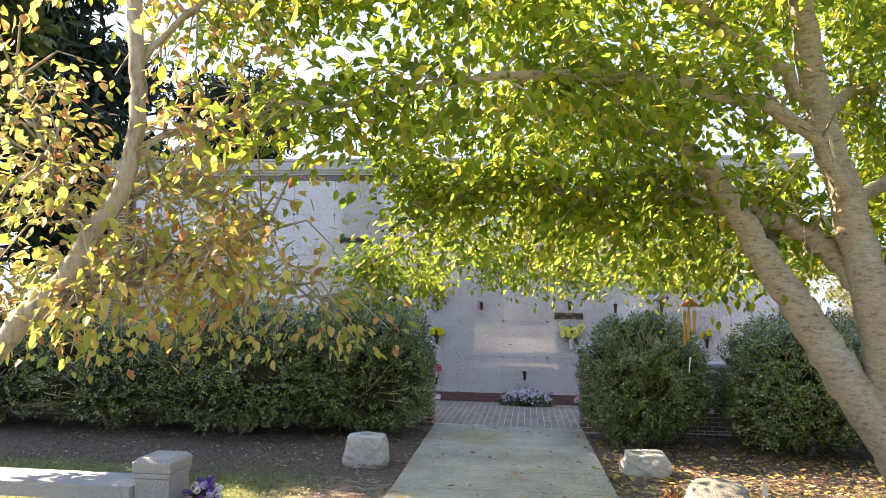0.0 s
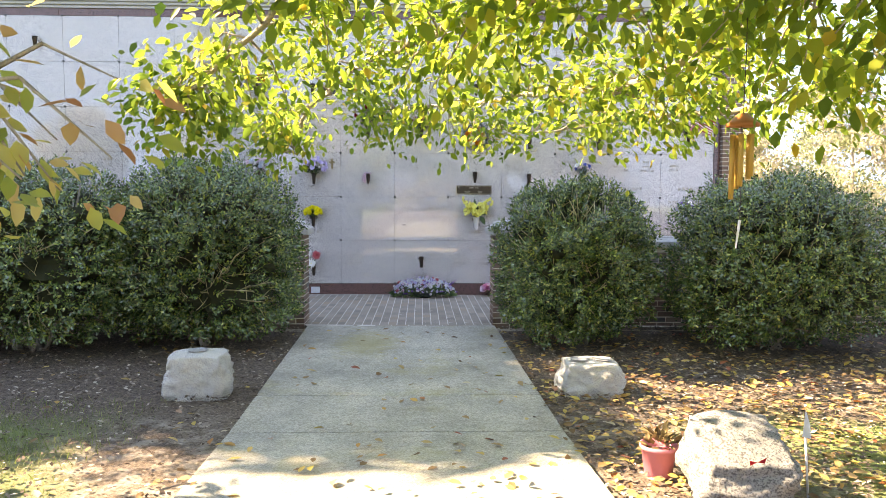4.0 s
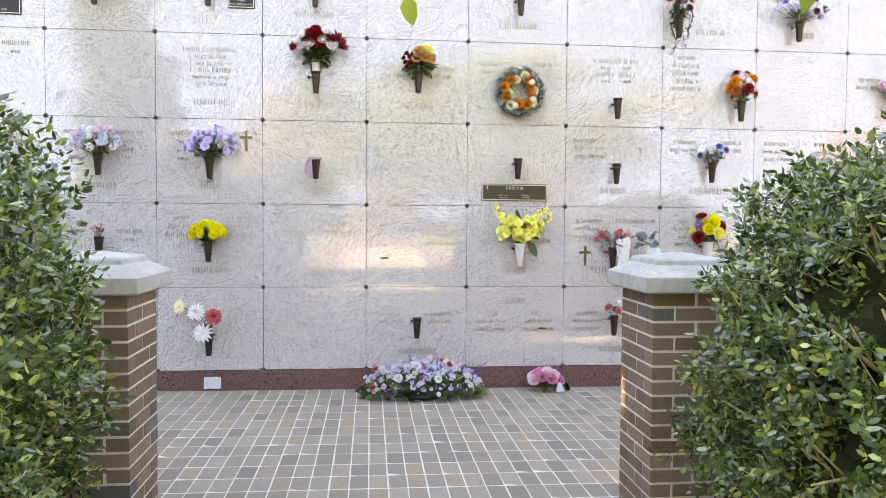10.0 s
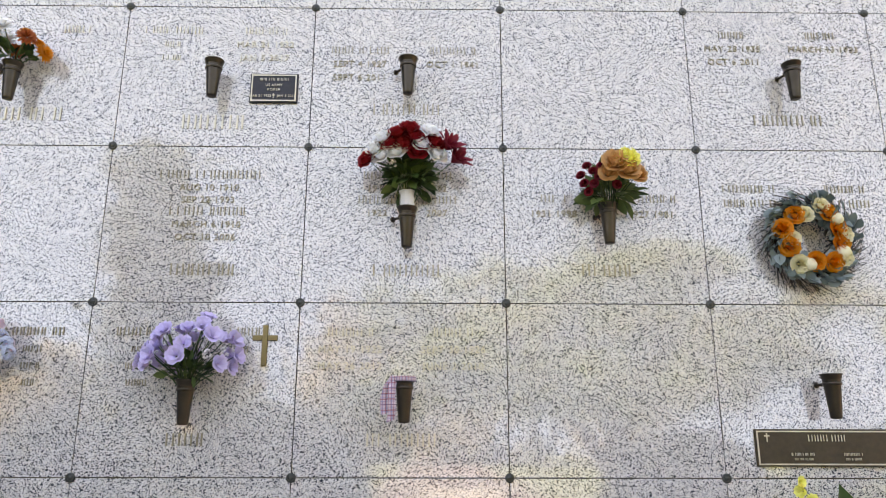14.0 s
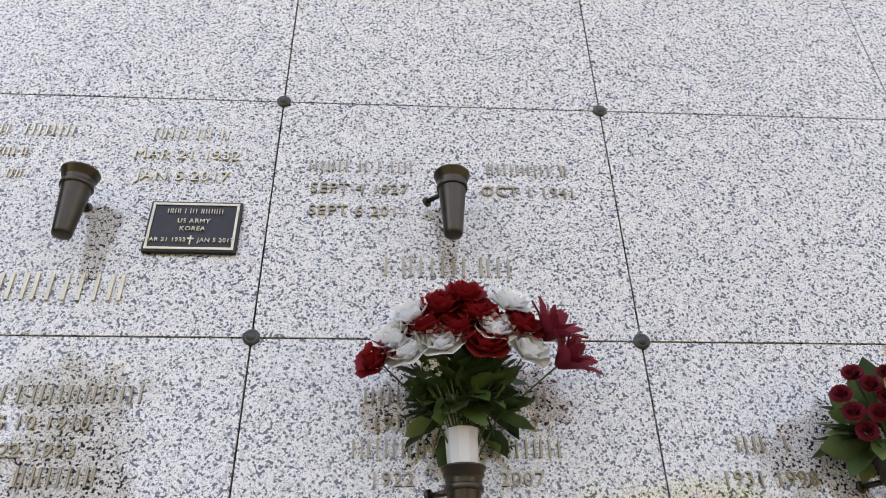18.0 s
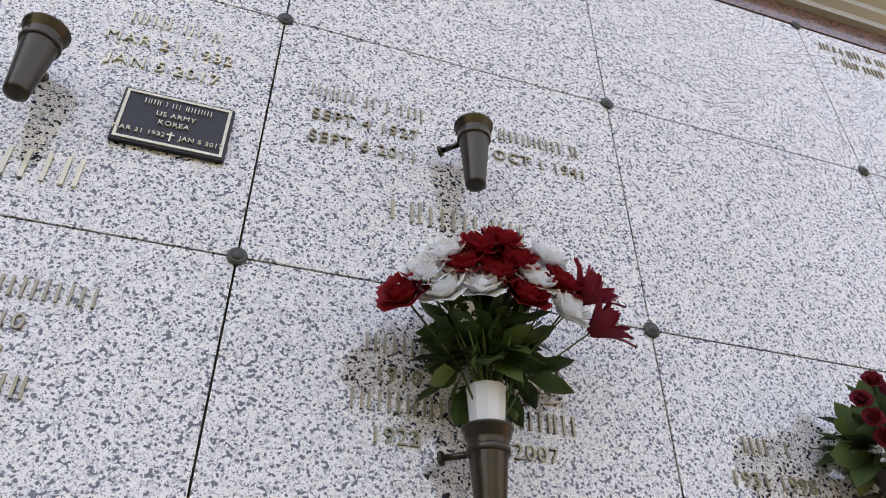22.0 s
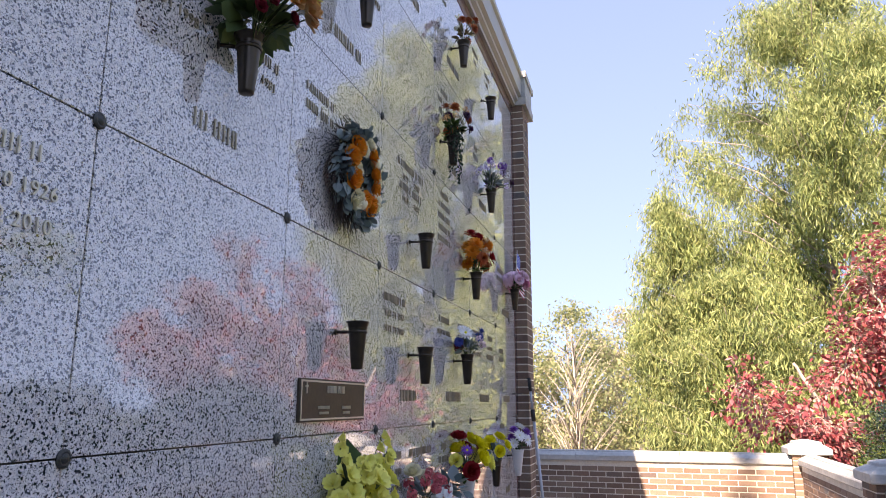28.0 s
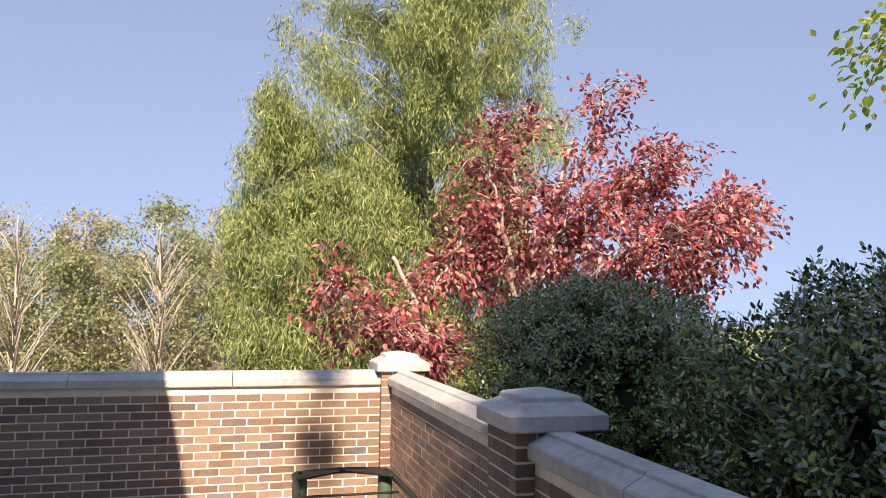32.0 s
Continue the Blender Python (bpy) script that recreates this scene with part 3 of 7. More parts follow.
def pillar(cx, cy, z0, ztop, label, half=0.2, lip=0.06):
    """A square brick pillar with a stepped cast-stone cap."""
    core = Shape().box(cx - half + 0.0035, cx + half - 0.0035, cy - half + 0.0035, cy + half - 0.0035, z0 - 0.2, ztop)
    w = thing("gate_pillar", label, "pillar", "brick pillars of the courtyard", mesh=core.mesh("mortar_core", MORTAR))
    boxes, n, z = [], 0, ztop - 0.004 - BH
    d = 0.095
    while z > z0 - 0.07:
        f = half
        for sx in (-1, 1):
            for sy in (-1, 1):
                if (n % 2 == 0):
                    # stretchers along x at front and back, headers between on the sides
                    lx, wy = BL, d
                    boxes.append((min(cx + sx * f, cx + sx * (f - lx)), max(cx + sx * f, cx + sx * (f - lx)), min(cy + sy * f, cy + sy * (f - wy)), max(cy + sy * f, cy + sy * (f - wy)), z, z + BH))
                else:
                    lx, wy = d, BL
                    boxes.append((min(cx + sx * f, cx + sx * (f - lx)), max(cx + sx * f, cx + sx * (f - lx)), min(cy + sy * f, cy + sy * (f - wy)), max(cy + sy * f, cy + sy * (f - wy)), z, z + BH))
        m = half - d - JT
        for sgn in (-1, 1):
            if n % 2 == 0:
                e = sgn * half
                boxes.append((min(cx + e, cx + e - sgn * d), max(cx + e, cx + e - sgn * d), cy - m, cy + m, z, z + BH))
            else:
                e = sgn * half
                boxes.append((cx - m, cx + m, min(cy + e, cy + e - sgn * d), max(cy + e, cy + e - sgn * d), z, z + BH))
        z -= BH + JT
        n += 1
    lay(w, boxes, UNIT, "brick")
    o = half + lip
    s = Shape()
    rings = [(o - 0.01, 0.0), (o, 0.008), (o, 0.072), (o - 0.012, 0.08), (o - 0.06, 0.108), (o - 0.085, 0.122), (o - 0.09, 0.142), (o - 0.1, 0.15), (0.03, 0.172)]
    verts = [(cx + sx * r, cy + sy * r, ztop + z) for r, z in rings for sx, sy in ((-1, -1), (1, -1), (1, 1), (-1, 1))]
    faces = [(4 * k + i, 4 * k + (i + 1) % 4, 4 * k + 4 + (i + 1) % 4, 4 * k + 4 + i) for k in range(len(rings) - 1) for i in range(4)]
    s.add(verts, faces + [(3, 2, 1, 0), tuple(4 * (len(rings) - 1) + i for i in range(4))])
    link_part("cap", s.mesh("cap", CAST_STONE, bevel=0.003), w, "stepped cast-stone cap")
    return w


WY = -2.89
low_wall("wall_south_east", "low brown brick courtyard wall with cast-stone coping", 0.83, 4.17, WY, patio_height(2, WY), "x", seed=2)
low_wall("wall_south_corner", "low brown brick courtyard wall with cast-stone coping", 4.55, 7.45, WY, patio_height(6, WY), "x", seed=3)
low_wall("wall_east", "low brown brick end wall, half in sunlight", WY + 0.19, 6.5, 7.62, patio_height(7.5, -1), "y", seed=4)
low_wall("wall_south_west", "low brown brick courtyard wall behind hedges", -9.2, -2.23, WY, 0.0, "x", True, seed=5)
low_wall("wall_west", "low brown brick end wall", WY, 0.0, -9.3, 0.0, "y", True, seed=6)
pillar(-2.03, WY, 0.0, 1.09, "brown brick gate pillar with stone cap beside the path")
pillar(0.63, WY, 0.0, 1.09, "brown brick gate pillar with stone cap beside the path")
pillar(4.36, WY, -0.05, 1.06, "brown brick wall pillar with stone cap", 0.19, 0.045)
pillar(7.64, WY, -0.05, 1.06, "brown brick corner pillar with sunlit stone cap", 0.19, 0.045)

# brick piers at the ends of the crypt wall
for xa, xb, nm in ((4.415, 4.73, "pier_east"), (-9.17, -8.73, "pier_west")):
    pier = thing(nm, "dark brown brick end pier of the mausoleum", "wall", kind="structure", mesh=Shape().box(xa + 0.0035, xb - 0.0035, -0.0965, 0.2, -0.3, TOP + 0.11).mesh("mortar_core", MORTAR))
    boxes, z, n = [], -0.08, 0
    while z + BH < TOP + 0.115:
        if n % 2 == 0:
            m = (xa + xb) / 2
            boxes += [(xa, m - JT / 2, -0.1, 0.0, z, z + BH), (m + JT / 2, xb, -0.1, 0.0, z, z + BH), (xb - 0.1, xb, 0.01, 0.2, z, z + BH)]
        else:
            boxes += [(xa, xa + 0.1, -0.1, 0.03, z, z + BH), (xa + 0.1 + JT, xb - 0.1 - JT, -0.1, 0.0, z, z + BH), (xb - 0.1, xb, -0.1, 0.2, z, z + BH)]
        z += BH + JT
        n += 1
    lay(pier, boxes, UNIT, "brick", 300, BRICK_JOINED)

# patio: a bed of joint sand with brick pavers laid edge to edge in straight rows
patio = thing("patio", "worn brown brick paving laid in straight rows", "floor", kind="structure")
ps = Shape()
ps.add([(-9.2, -3.09, patio_height(-9.2, -3.09) - 0.0008), (7.55, -3.09, patio_height(7.55, -3.09) - 0.0008), (7.55, 5, patio_height(7.55, 5) - 0.0008), (-9.2, 5, patio_height(-9.2, 5) - 0.0008)], [(0, 1, 2, 3)])
patio.data = None
bed = link_part("bed", ps.mesh("bed", SAND_JOINT), patio)


def pavers():
    rng = random.Random(8)
    near, far = [], []
    PW, PL, J = 0.0965, 0.183, 0.0075
    nx = int(16.6 / (PW + J))
    for i in range(nx):
        x = -9.15 + i * (PW + J)
        ylim = 0.0 if x < 4.4 else 4.0
        y = -3.02
        while y < ylim - 0.03:
            y1 = min(y + PL, ylim - 0.015)
            z = patio_height(x, (y + y1) / 2) + rng.uniform(0.0002, 0.0018)
            b = (x + rng.uniform(0, 0.002), x + PW, y, y1, z - 0.05, z)
            (near if -1.2 < x < 0.5 and -3.1 < y < -0.2 else far).append(b)
            y += PL + 0.02
    return near, far


near, far = pavers()
lay(patio, near + far, UNIT_PAVER, "paver", 300, PAVER_JOINED)
rowlock = [(-1.8 + i * 0.203, -1.8 + i * 0.203 + 0.195, -3.09, -3.03, -0.06, 0.0 + 0.001 * (i % 3)) for i in range(11)]
edge_course = thing("edge_course", "row of paving bricks on edge before the path", "floor", kind="structure")
edge_course.data = None
lay(edge_course, rowlock, UNIT_PAVER, "paver")


# ---- plants ----
def limb(points, r0, r1, seg=9, steps=6, wobble=0.02, rng=None):
    """A smooth tapered limb through a few points."""
    pts = [Vector(p) for p in points]
    out, rad = [], []
    total = (len(pts) - 1) * steps
    for i in range(len(pts) - 1):
        p0, p1, p2, p3 = pts[max(i - 1, 0)], pts[i], pts[i + 1], pts[min(i + 2, len(pts) - 1)]
        for k in range(steps + (1 if i == len(pts) - 2 else 0)):
            u = k / steps
            q = 0.5 * ((2 * p1) + (p2 - p0) * u + (2 * p0 - 5 * p1 + 4 * p2 - p3) * u * u + (3 * p1 - p0 - 3 * p2 + p3) * u ** 3)
            w = (i * steps + k) / total
            if rng and 0 < w < 1:
                q += Vector((rng.uniform(-1, 1), rng.uniform(-1, 1), rng.uniform(-1, 1))) * wobble
            out.append(q)
            rad.append(r0 + (r1 - r0) * w)
    return out, rad


PALE_TWIG = plain("pale_twig", (0.4, 0.36, 0.2), 0.9, 0, 40, 0.3)
YOUNG_STEM = plain("young_green_stem", (0.3, 0.36, 0.1), 0.7, 0, 40, 0.3)
# a thin three-sided stem, one long along x
STEM_V = [(0, 1, 0), (0, -0.5, 0.87), (0, -0.5, -0.87), (1, 0.6, 0), (1, -0.3, 0.5), (1, -0.3, -0.5)]
STEM_F = [(0, 1, 4, 3), (1, 2, 5, 4), (2, 0, 3, 5)]
# where the clipped shell stands open, as directions from a shrub's heart and widths
PITS = {0: [((0.5, -0.75, -0.28), 0.42), ((0.2, -0.8, -0.45), 0.35)], 4: [((-0.22, -0.62, 0.74), 0.42), ((0.15, -0.6, 0.78), 0.3), ((0.1, -0.95, -0.2), 0.3)]}
# the shade inside the hedges, put into the colour of their core
INNER_SHADE = leafy("hedge_shade", [(0.0, (0.025, 0.032, 0.016)), (1.0, (0.07, 0.068, 0.04))], 0.9, 0.0, 0.1)


def hedge(cx, cy, rx, ry, h, z0, seed, count, leaf=0.037, flat=2.4, pits=()):
    """A clipped holly: stems, a solid core painted dark as inner shade, and a skin of small leaves."""
    rng = np.random.default_rng(seed)
    th = thing("hedge_shrub", "clipped dark green holly shrub with glossy small leaves", "shrub", "clipped shrubs before the courtyard wall")
    th.location = (cx, cy, z0)
    per = 9
    n = count // per
    d = rng.normal(size=(n, 3))
    d /= np.linalg.norm(d, axis=1, keepdims=True)
    # rounded box: superellipsoid radius, with lumps and a few hollows
    p = flat + 1.8 * np.clip(-2.5 * d[:, 2], 0, 1)
    rad = (np.abs(d[:, 0]) ** p + np.abs(d[:, 1]) ** p + np.abs(d[:, 2]) ** p) ** (-1 / p)
    lump = np.array([noise.noise(Vector(q) * 2.2 + Vector((seed, 0, 0))) for q in d])
    lump2 = np.array([noise.noise(Vector(q) * 6.0 + Vector((0, seed, 0))) + 0.55 * noise.noise(Vector(q) * 15.0 + Vector((seed, seed, 0))) for q in d])
    hollow = np.array([noise.noise(Vector(q) * 4.2 + Vector((seed * 3, 7, seed))) for q in d])
    hollow = np.clip((-hollow - 0.26) * 6, 0, 1) * (d[:, 2] > -0.5)
    for way, wide in pits:
        hollow = np.maximum(hollow, np.clip(1.6 * (1 - np.linalg.norm(d - np.array(way), axis=1) / wide), 0, 1))
    s = rad * (1 - 0.3 * rng.random(n) ** 2.2) * (1 + 0.15 * lump + 0.14 * lump2 - 0.3 * hollow)
    half = h * 0.46
    pos = d * s[:, None] * np.array([rx, ry, half]) + np.array([0, 0, h - half])
    # thin out low down where the bare stems show, and in the hollows
    low = np.clip((pos[:, 2] - 0.12) / 0.45, 0.0, 1.0)
    keep = (rng.random(n) < 0.5 + 0.5 * low) & (pos[:, 2] > 0.06) & (rng.random(n) > 0.85 * hollow)
    pos, d = pos[keep], d[keep]
    # each shoot carries leaves in turn round its stem, blades towards its tip
    o = d + rng.normal(size=d.shape) * 0.42 + np.array([0, 0, 0.4])
    o /= np.linalg.norm(o, axis=1, keepdims=True)
    side = np.cross(o, rng.normal(size=o.shape))
    side /= np.linalg.norm(side, axis=1, keepdims=True)
    other = np.cross(o, side)
    ln = rng.uniform(0.07, 0.15, (len(pos), 1))
    lp, ld, lu = [], [], []
    for k in range(per):
        a = 2.4 * k + rng.uniform(-0.4, 0.4, (len(pos), 1))
        out = side * np.cos(a) + other * np.sin(a)
        lp.append(pos + o * ln * (k / per - 0.6) + out * 0.004)
        ld.append(out * (1.0 - 0.04 * k) + o * (0.3 + 0.07 * k) + rng.normal(size=o.shape) * 0.15)
        lu.append(o - out * 0.3 + rng.normal(size=o.shape) * 0.2)
    lp, ld, lu = np.concatenate(lp), np.concatenate(ld), np.concatenate(lu)
    sc = leaf * rng.uniform(0.65, 1.2, len(lp))
    link_part("foliage", scatter_mesh("foliage", OVAL_V, OVAL_F, lp, frames_from(ld, rng, lu), sc, HEDGE_LEAF), th)
    # young yellow-green stems under a part of the shoots
    some = rng.random(len(pos)) < 0.3
    sl = ln[some][:, 0] * rng.uniform(0.9, 1.7, some.sum())
    root = pos[some] - o[some] * sl[:, None] * 0.75
    shoots = scatter_mesh("shoot_growth", STEM_V, STEM_F, root, frames_from(o[some], rng), np.stack([sl, np.full(len(sl), 0.0021), np.full(len(sl), 0.0021)], 1), YOUNG_STEM)
    tagged(link_part("shoot_growth", shoots, th), kind="stuff")
    # a solid core, coloured dark for the shade among inner twigs and leaves
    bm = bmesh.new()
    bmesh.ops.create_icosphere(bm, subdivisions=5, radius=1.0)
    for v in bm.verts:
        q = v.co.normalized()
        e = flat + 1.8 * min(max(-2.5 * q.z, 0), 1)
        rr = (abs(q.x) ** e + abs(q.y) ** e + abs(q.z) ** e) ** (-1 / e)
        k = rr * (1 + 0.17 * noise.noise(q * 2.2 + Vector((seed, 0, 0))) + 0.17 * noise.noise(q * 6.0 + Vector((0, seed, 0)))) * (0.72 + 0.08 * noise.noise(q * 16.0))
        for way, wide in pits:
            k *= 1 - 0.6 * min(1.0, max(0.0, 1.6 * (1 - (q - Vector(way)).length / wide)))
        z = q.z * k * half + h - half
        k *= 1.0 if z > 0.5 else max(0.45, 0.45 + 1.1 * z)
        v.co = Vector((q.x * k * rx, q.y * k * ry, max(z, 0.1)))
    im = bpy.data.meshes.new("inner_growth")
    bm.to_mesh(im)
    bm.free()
    im.materials.append(INNER_SHADE)
    link_part("inner_growth", im, th, "solid core painted dark as the shrub's inner shade")
    r = random.Random(seed)
    for i in range(9):
        st = Shape()
        a = r.uniform(0, 6.28)
        b = (r.uniform(-0.12, 0.12), r.uniform(-0.12, 0.12), -0.05)
        e = (math.cos(a) * rx * 0.65, math.sin(a) * ry * 0.65, h * r.uniform(0.5, 0.9))
        m = ((b[0] + e[0] * 0.45), (b[1] + e[1] * 0.45), h * 0.28)
        st.tube(*limb([b, m, e], 0.03, 0.008, 6, 4, 0.01, r), 6)
        link_part("stem", st.mesh("stem", GREY_BARK, True), th)
    tw = Shape()
    for i in range(150):
        q = Vector((r.gauss(0, 1), r.gauss(0, 1), r.gauss(0, 0.7))).normalized()
        if i % 12 == 0 and pits:
            way, wide = pits[i // 12 % len(pits)]
            q = (Vector(way) + Vector((r.uniform(-1, 1), r.uniform(-1, 1), r.uniform(-1, 1))) * wide * 0.7).normalized()
        e = flat + 1.8 * min(max(-2.5 * q.z, 0), 1)
        rr = (abs(q.x) ** e + abs(q.y) ** e + abs(q.z) ** e) ** (-1 / e)
        size = Vector((rx, ry, half))
        tip = q * rr * r.uniform(0.86, 0.97) * size + Vector((0, 0, h - half))
        root = q * rr * r.uniform(0.5, 0.65) * size + Vector((r.uniform(-0.12, 0.12), r.uniform(-0.12, 0.12), h - half - r.uniform(0.05, 0.25)))
        if min(tip.z, root.z) < 0.1:
            continue
        bend = root.lerp(tip, 0.5) + Vector((r.uniform(-0.04, 0.04), r.uniform(-0.04, 0.04), 0))
        w = r.uniform(0.6, 1.5)
        tw.tube([root, bend, tip], [0.007 * w, 0.005 * w, 0.003 * w], 5)
        side = bend + Vector((r.uniform(-0.12, 0.12), r.uniform(-0.12, 0.12), r.uniform(0.05, 0.15)))
        tw.tube([bend, side], [0.004 * w, 0.002 * w], 4)
    tagged(link_part("twig_growth", tw.mesh("twig_growth", PALE_TWIG, True), th), kind="stuff")
    return th


HEDGES = [(-2.74, -4.0, 0.98, 0.85, 1.92, 84000), (-4.4, -4.25, 1.2, 0.95, 1.88, 54000), (-6.3, -4.2, 1.25, 1.0, 1.62, 32000), (-8.3, -4.3, 1.25, 1.0, 1.5, 22000),
          (1.2, -3.97, 0.78, 0.8, 1.74, 80000), (3.3, -4.2, 1.05, 0.95, 1.78, 74000), (6.5, -4.3, 1.15, 1.0, 1.85, 60000)]
for i, (cx, cy, rx, ry, h, n) in enumerate(HEDGES):
    hedge(cx, cy, rx, ry, h, ground_height(cx, cy) - 0.02, 11 + i, n, pits=PITS.get(i, ()))


def leafy_tree(name, label, group, trunks, boughs, bark, leaf_mat, leaves, leaf_len, seed, reach=0.55, droop=0.35, floor_z=1.7, bare=(), taper=0.0):
    """A tree from a few hand-set limbs: twigs sprout along the boughs and carry the leaves."""
    rng = np.random.default_rng(seed)
    r = random.Random(seed)
    th = thing(name, label, "tree", group)
    s = Shape()
    for pts, r0, r1 in trunks:
        s.tube(*limb(pts, r0, r1, 12, 7, 0.012, r), 12)
    link_part("trunk", s.mesh("trunk", bark, True), th)
    anchor = []
    tw = Shape()
    for pts, r0, r1 in boughs:
        b = Shape()
        path_pts, rad = limb(pts, r0, r1, 8, 7, 0.03, r)
        b.tube(path_pts, rad, 7)
        n = len(path_pts)
        for i in range(int(n * 0.2), n):
            for _ in range(1 if r1 < 0.0045 and i > 0.5 * n else 3):
                a = Vector((r.gauss(0, 1), r.gauss(0, 1), r.gauss(0.05, 0.6))).normalized()
                ln = reach * r.uniform(0.5, 1.4) * (1 - taper * i / n)
                p0 = path_pts[i]
                p1 = p0 + a * ln * 0.5 + Vector((0, 0, 0.05))
                p2 = p0 + a * ln + Vector((0, 0, -droop * ln))
                if p2.z < floor_z:
                    p2.z = floor_z + r.uniform(0, 0.2)
                tw.tube([p0, p1, p2], [0.01, 0.006, 0.0025], 4)
                anchor += [(p1, a), (p1.lerp(p2, 0.5), a), (p2, a), (p2, a)]
        link_part("bough", b.mesh("bough", bark, True), th)
    tagged(link_part("twig_growth", tw.mesh("twig_growth", bark, True), th), kind="stuff")
    idx = rng.integers(0, len(anchor), leaves)
    base = np.array([anchor[i][0] for i in idx]) + rng.normal(size=(leaves, 3)) * 0.11 * reach / 0.55
    keep = np.ones(leaves, bool)
    for c, far in bare:
        keep &= np.linalg.norm(base - np.array(c), axis=1) > far
    base, idx = base[keep], idx[keep]
    leaves = len(base)
    dirs = np.array([anchor[i][1] for i in idx]) * 0.7 + rng.normal(size=(leaves, 3)) * 0.5 + np.array([0, 0, -0.45])
    up = np.array([0, 0, 1.0]) + rng.normal(size=(leaves, 3)) * 0.5
    rot = frames_from(dirs, rng, up)
    sc = leaf_len * rng.uniform(0.6, 1.2, leaves)
    link_part("crown", scatter_mesh("crown", LEAF_V, LEAF_F, base, rot, sc, leaf_mat), th)
    return th


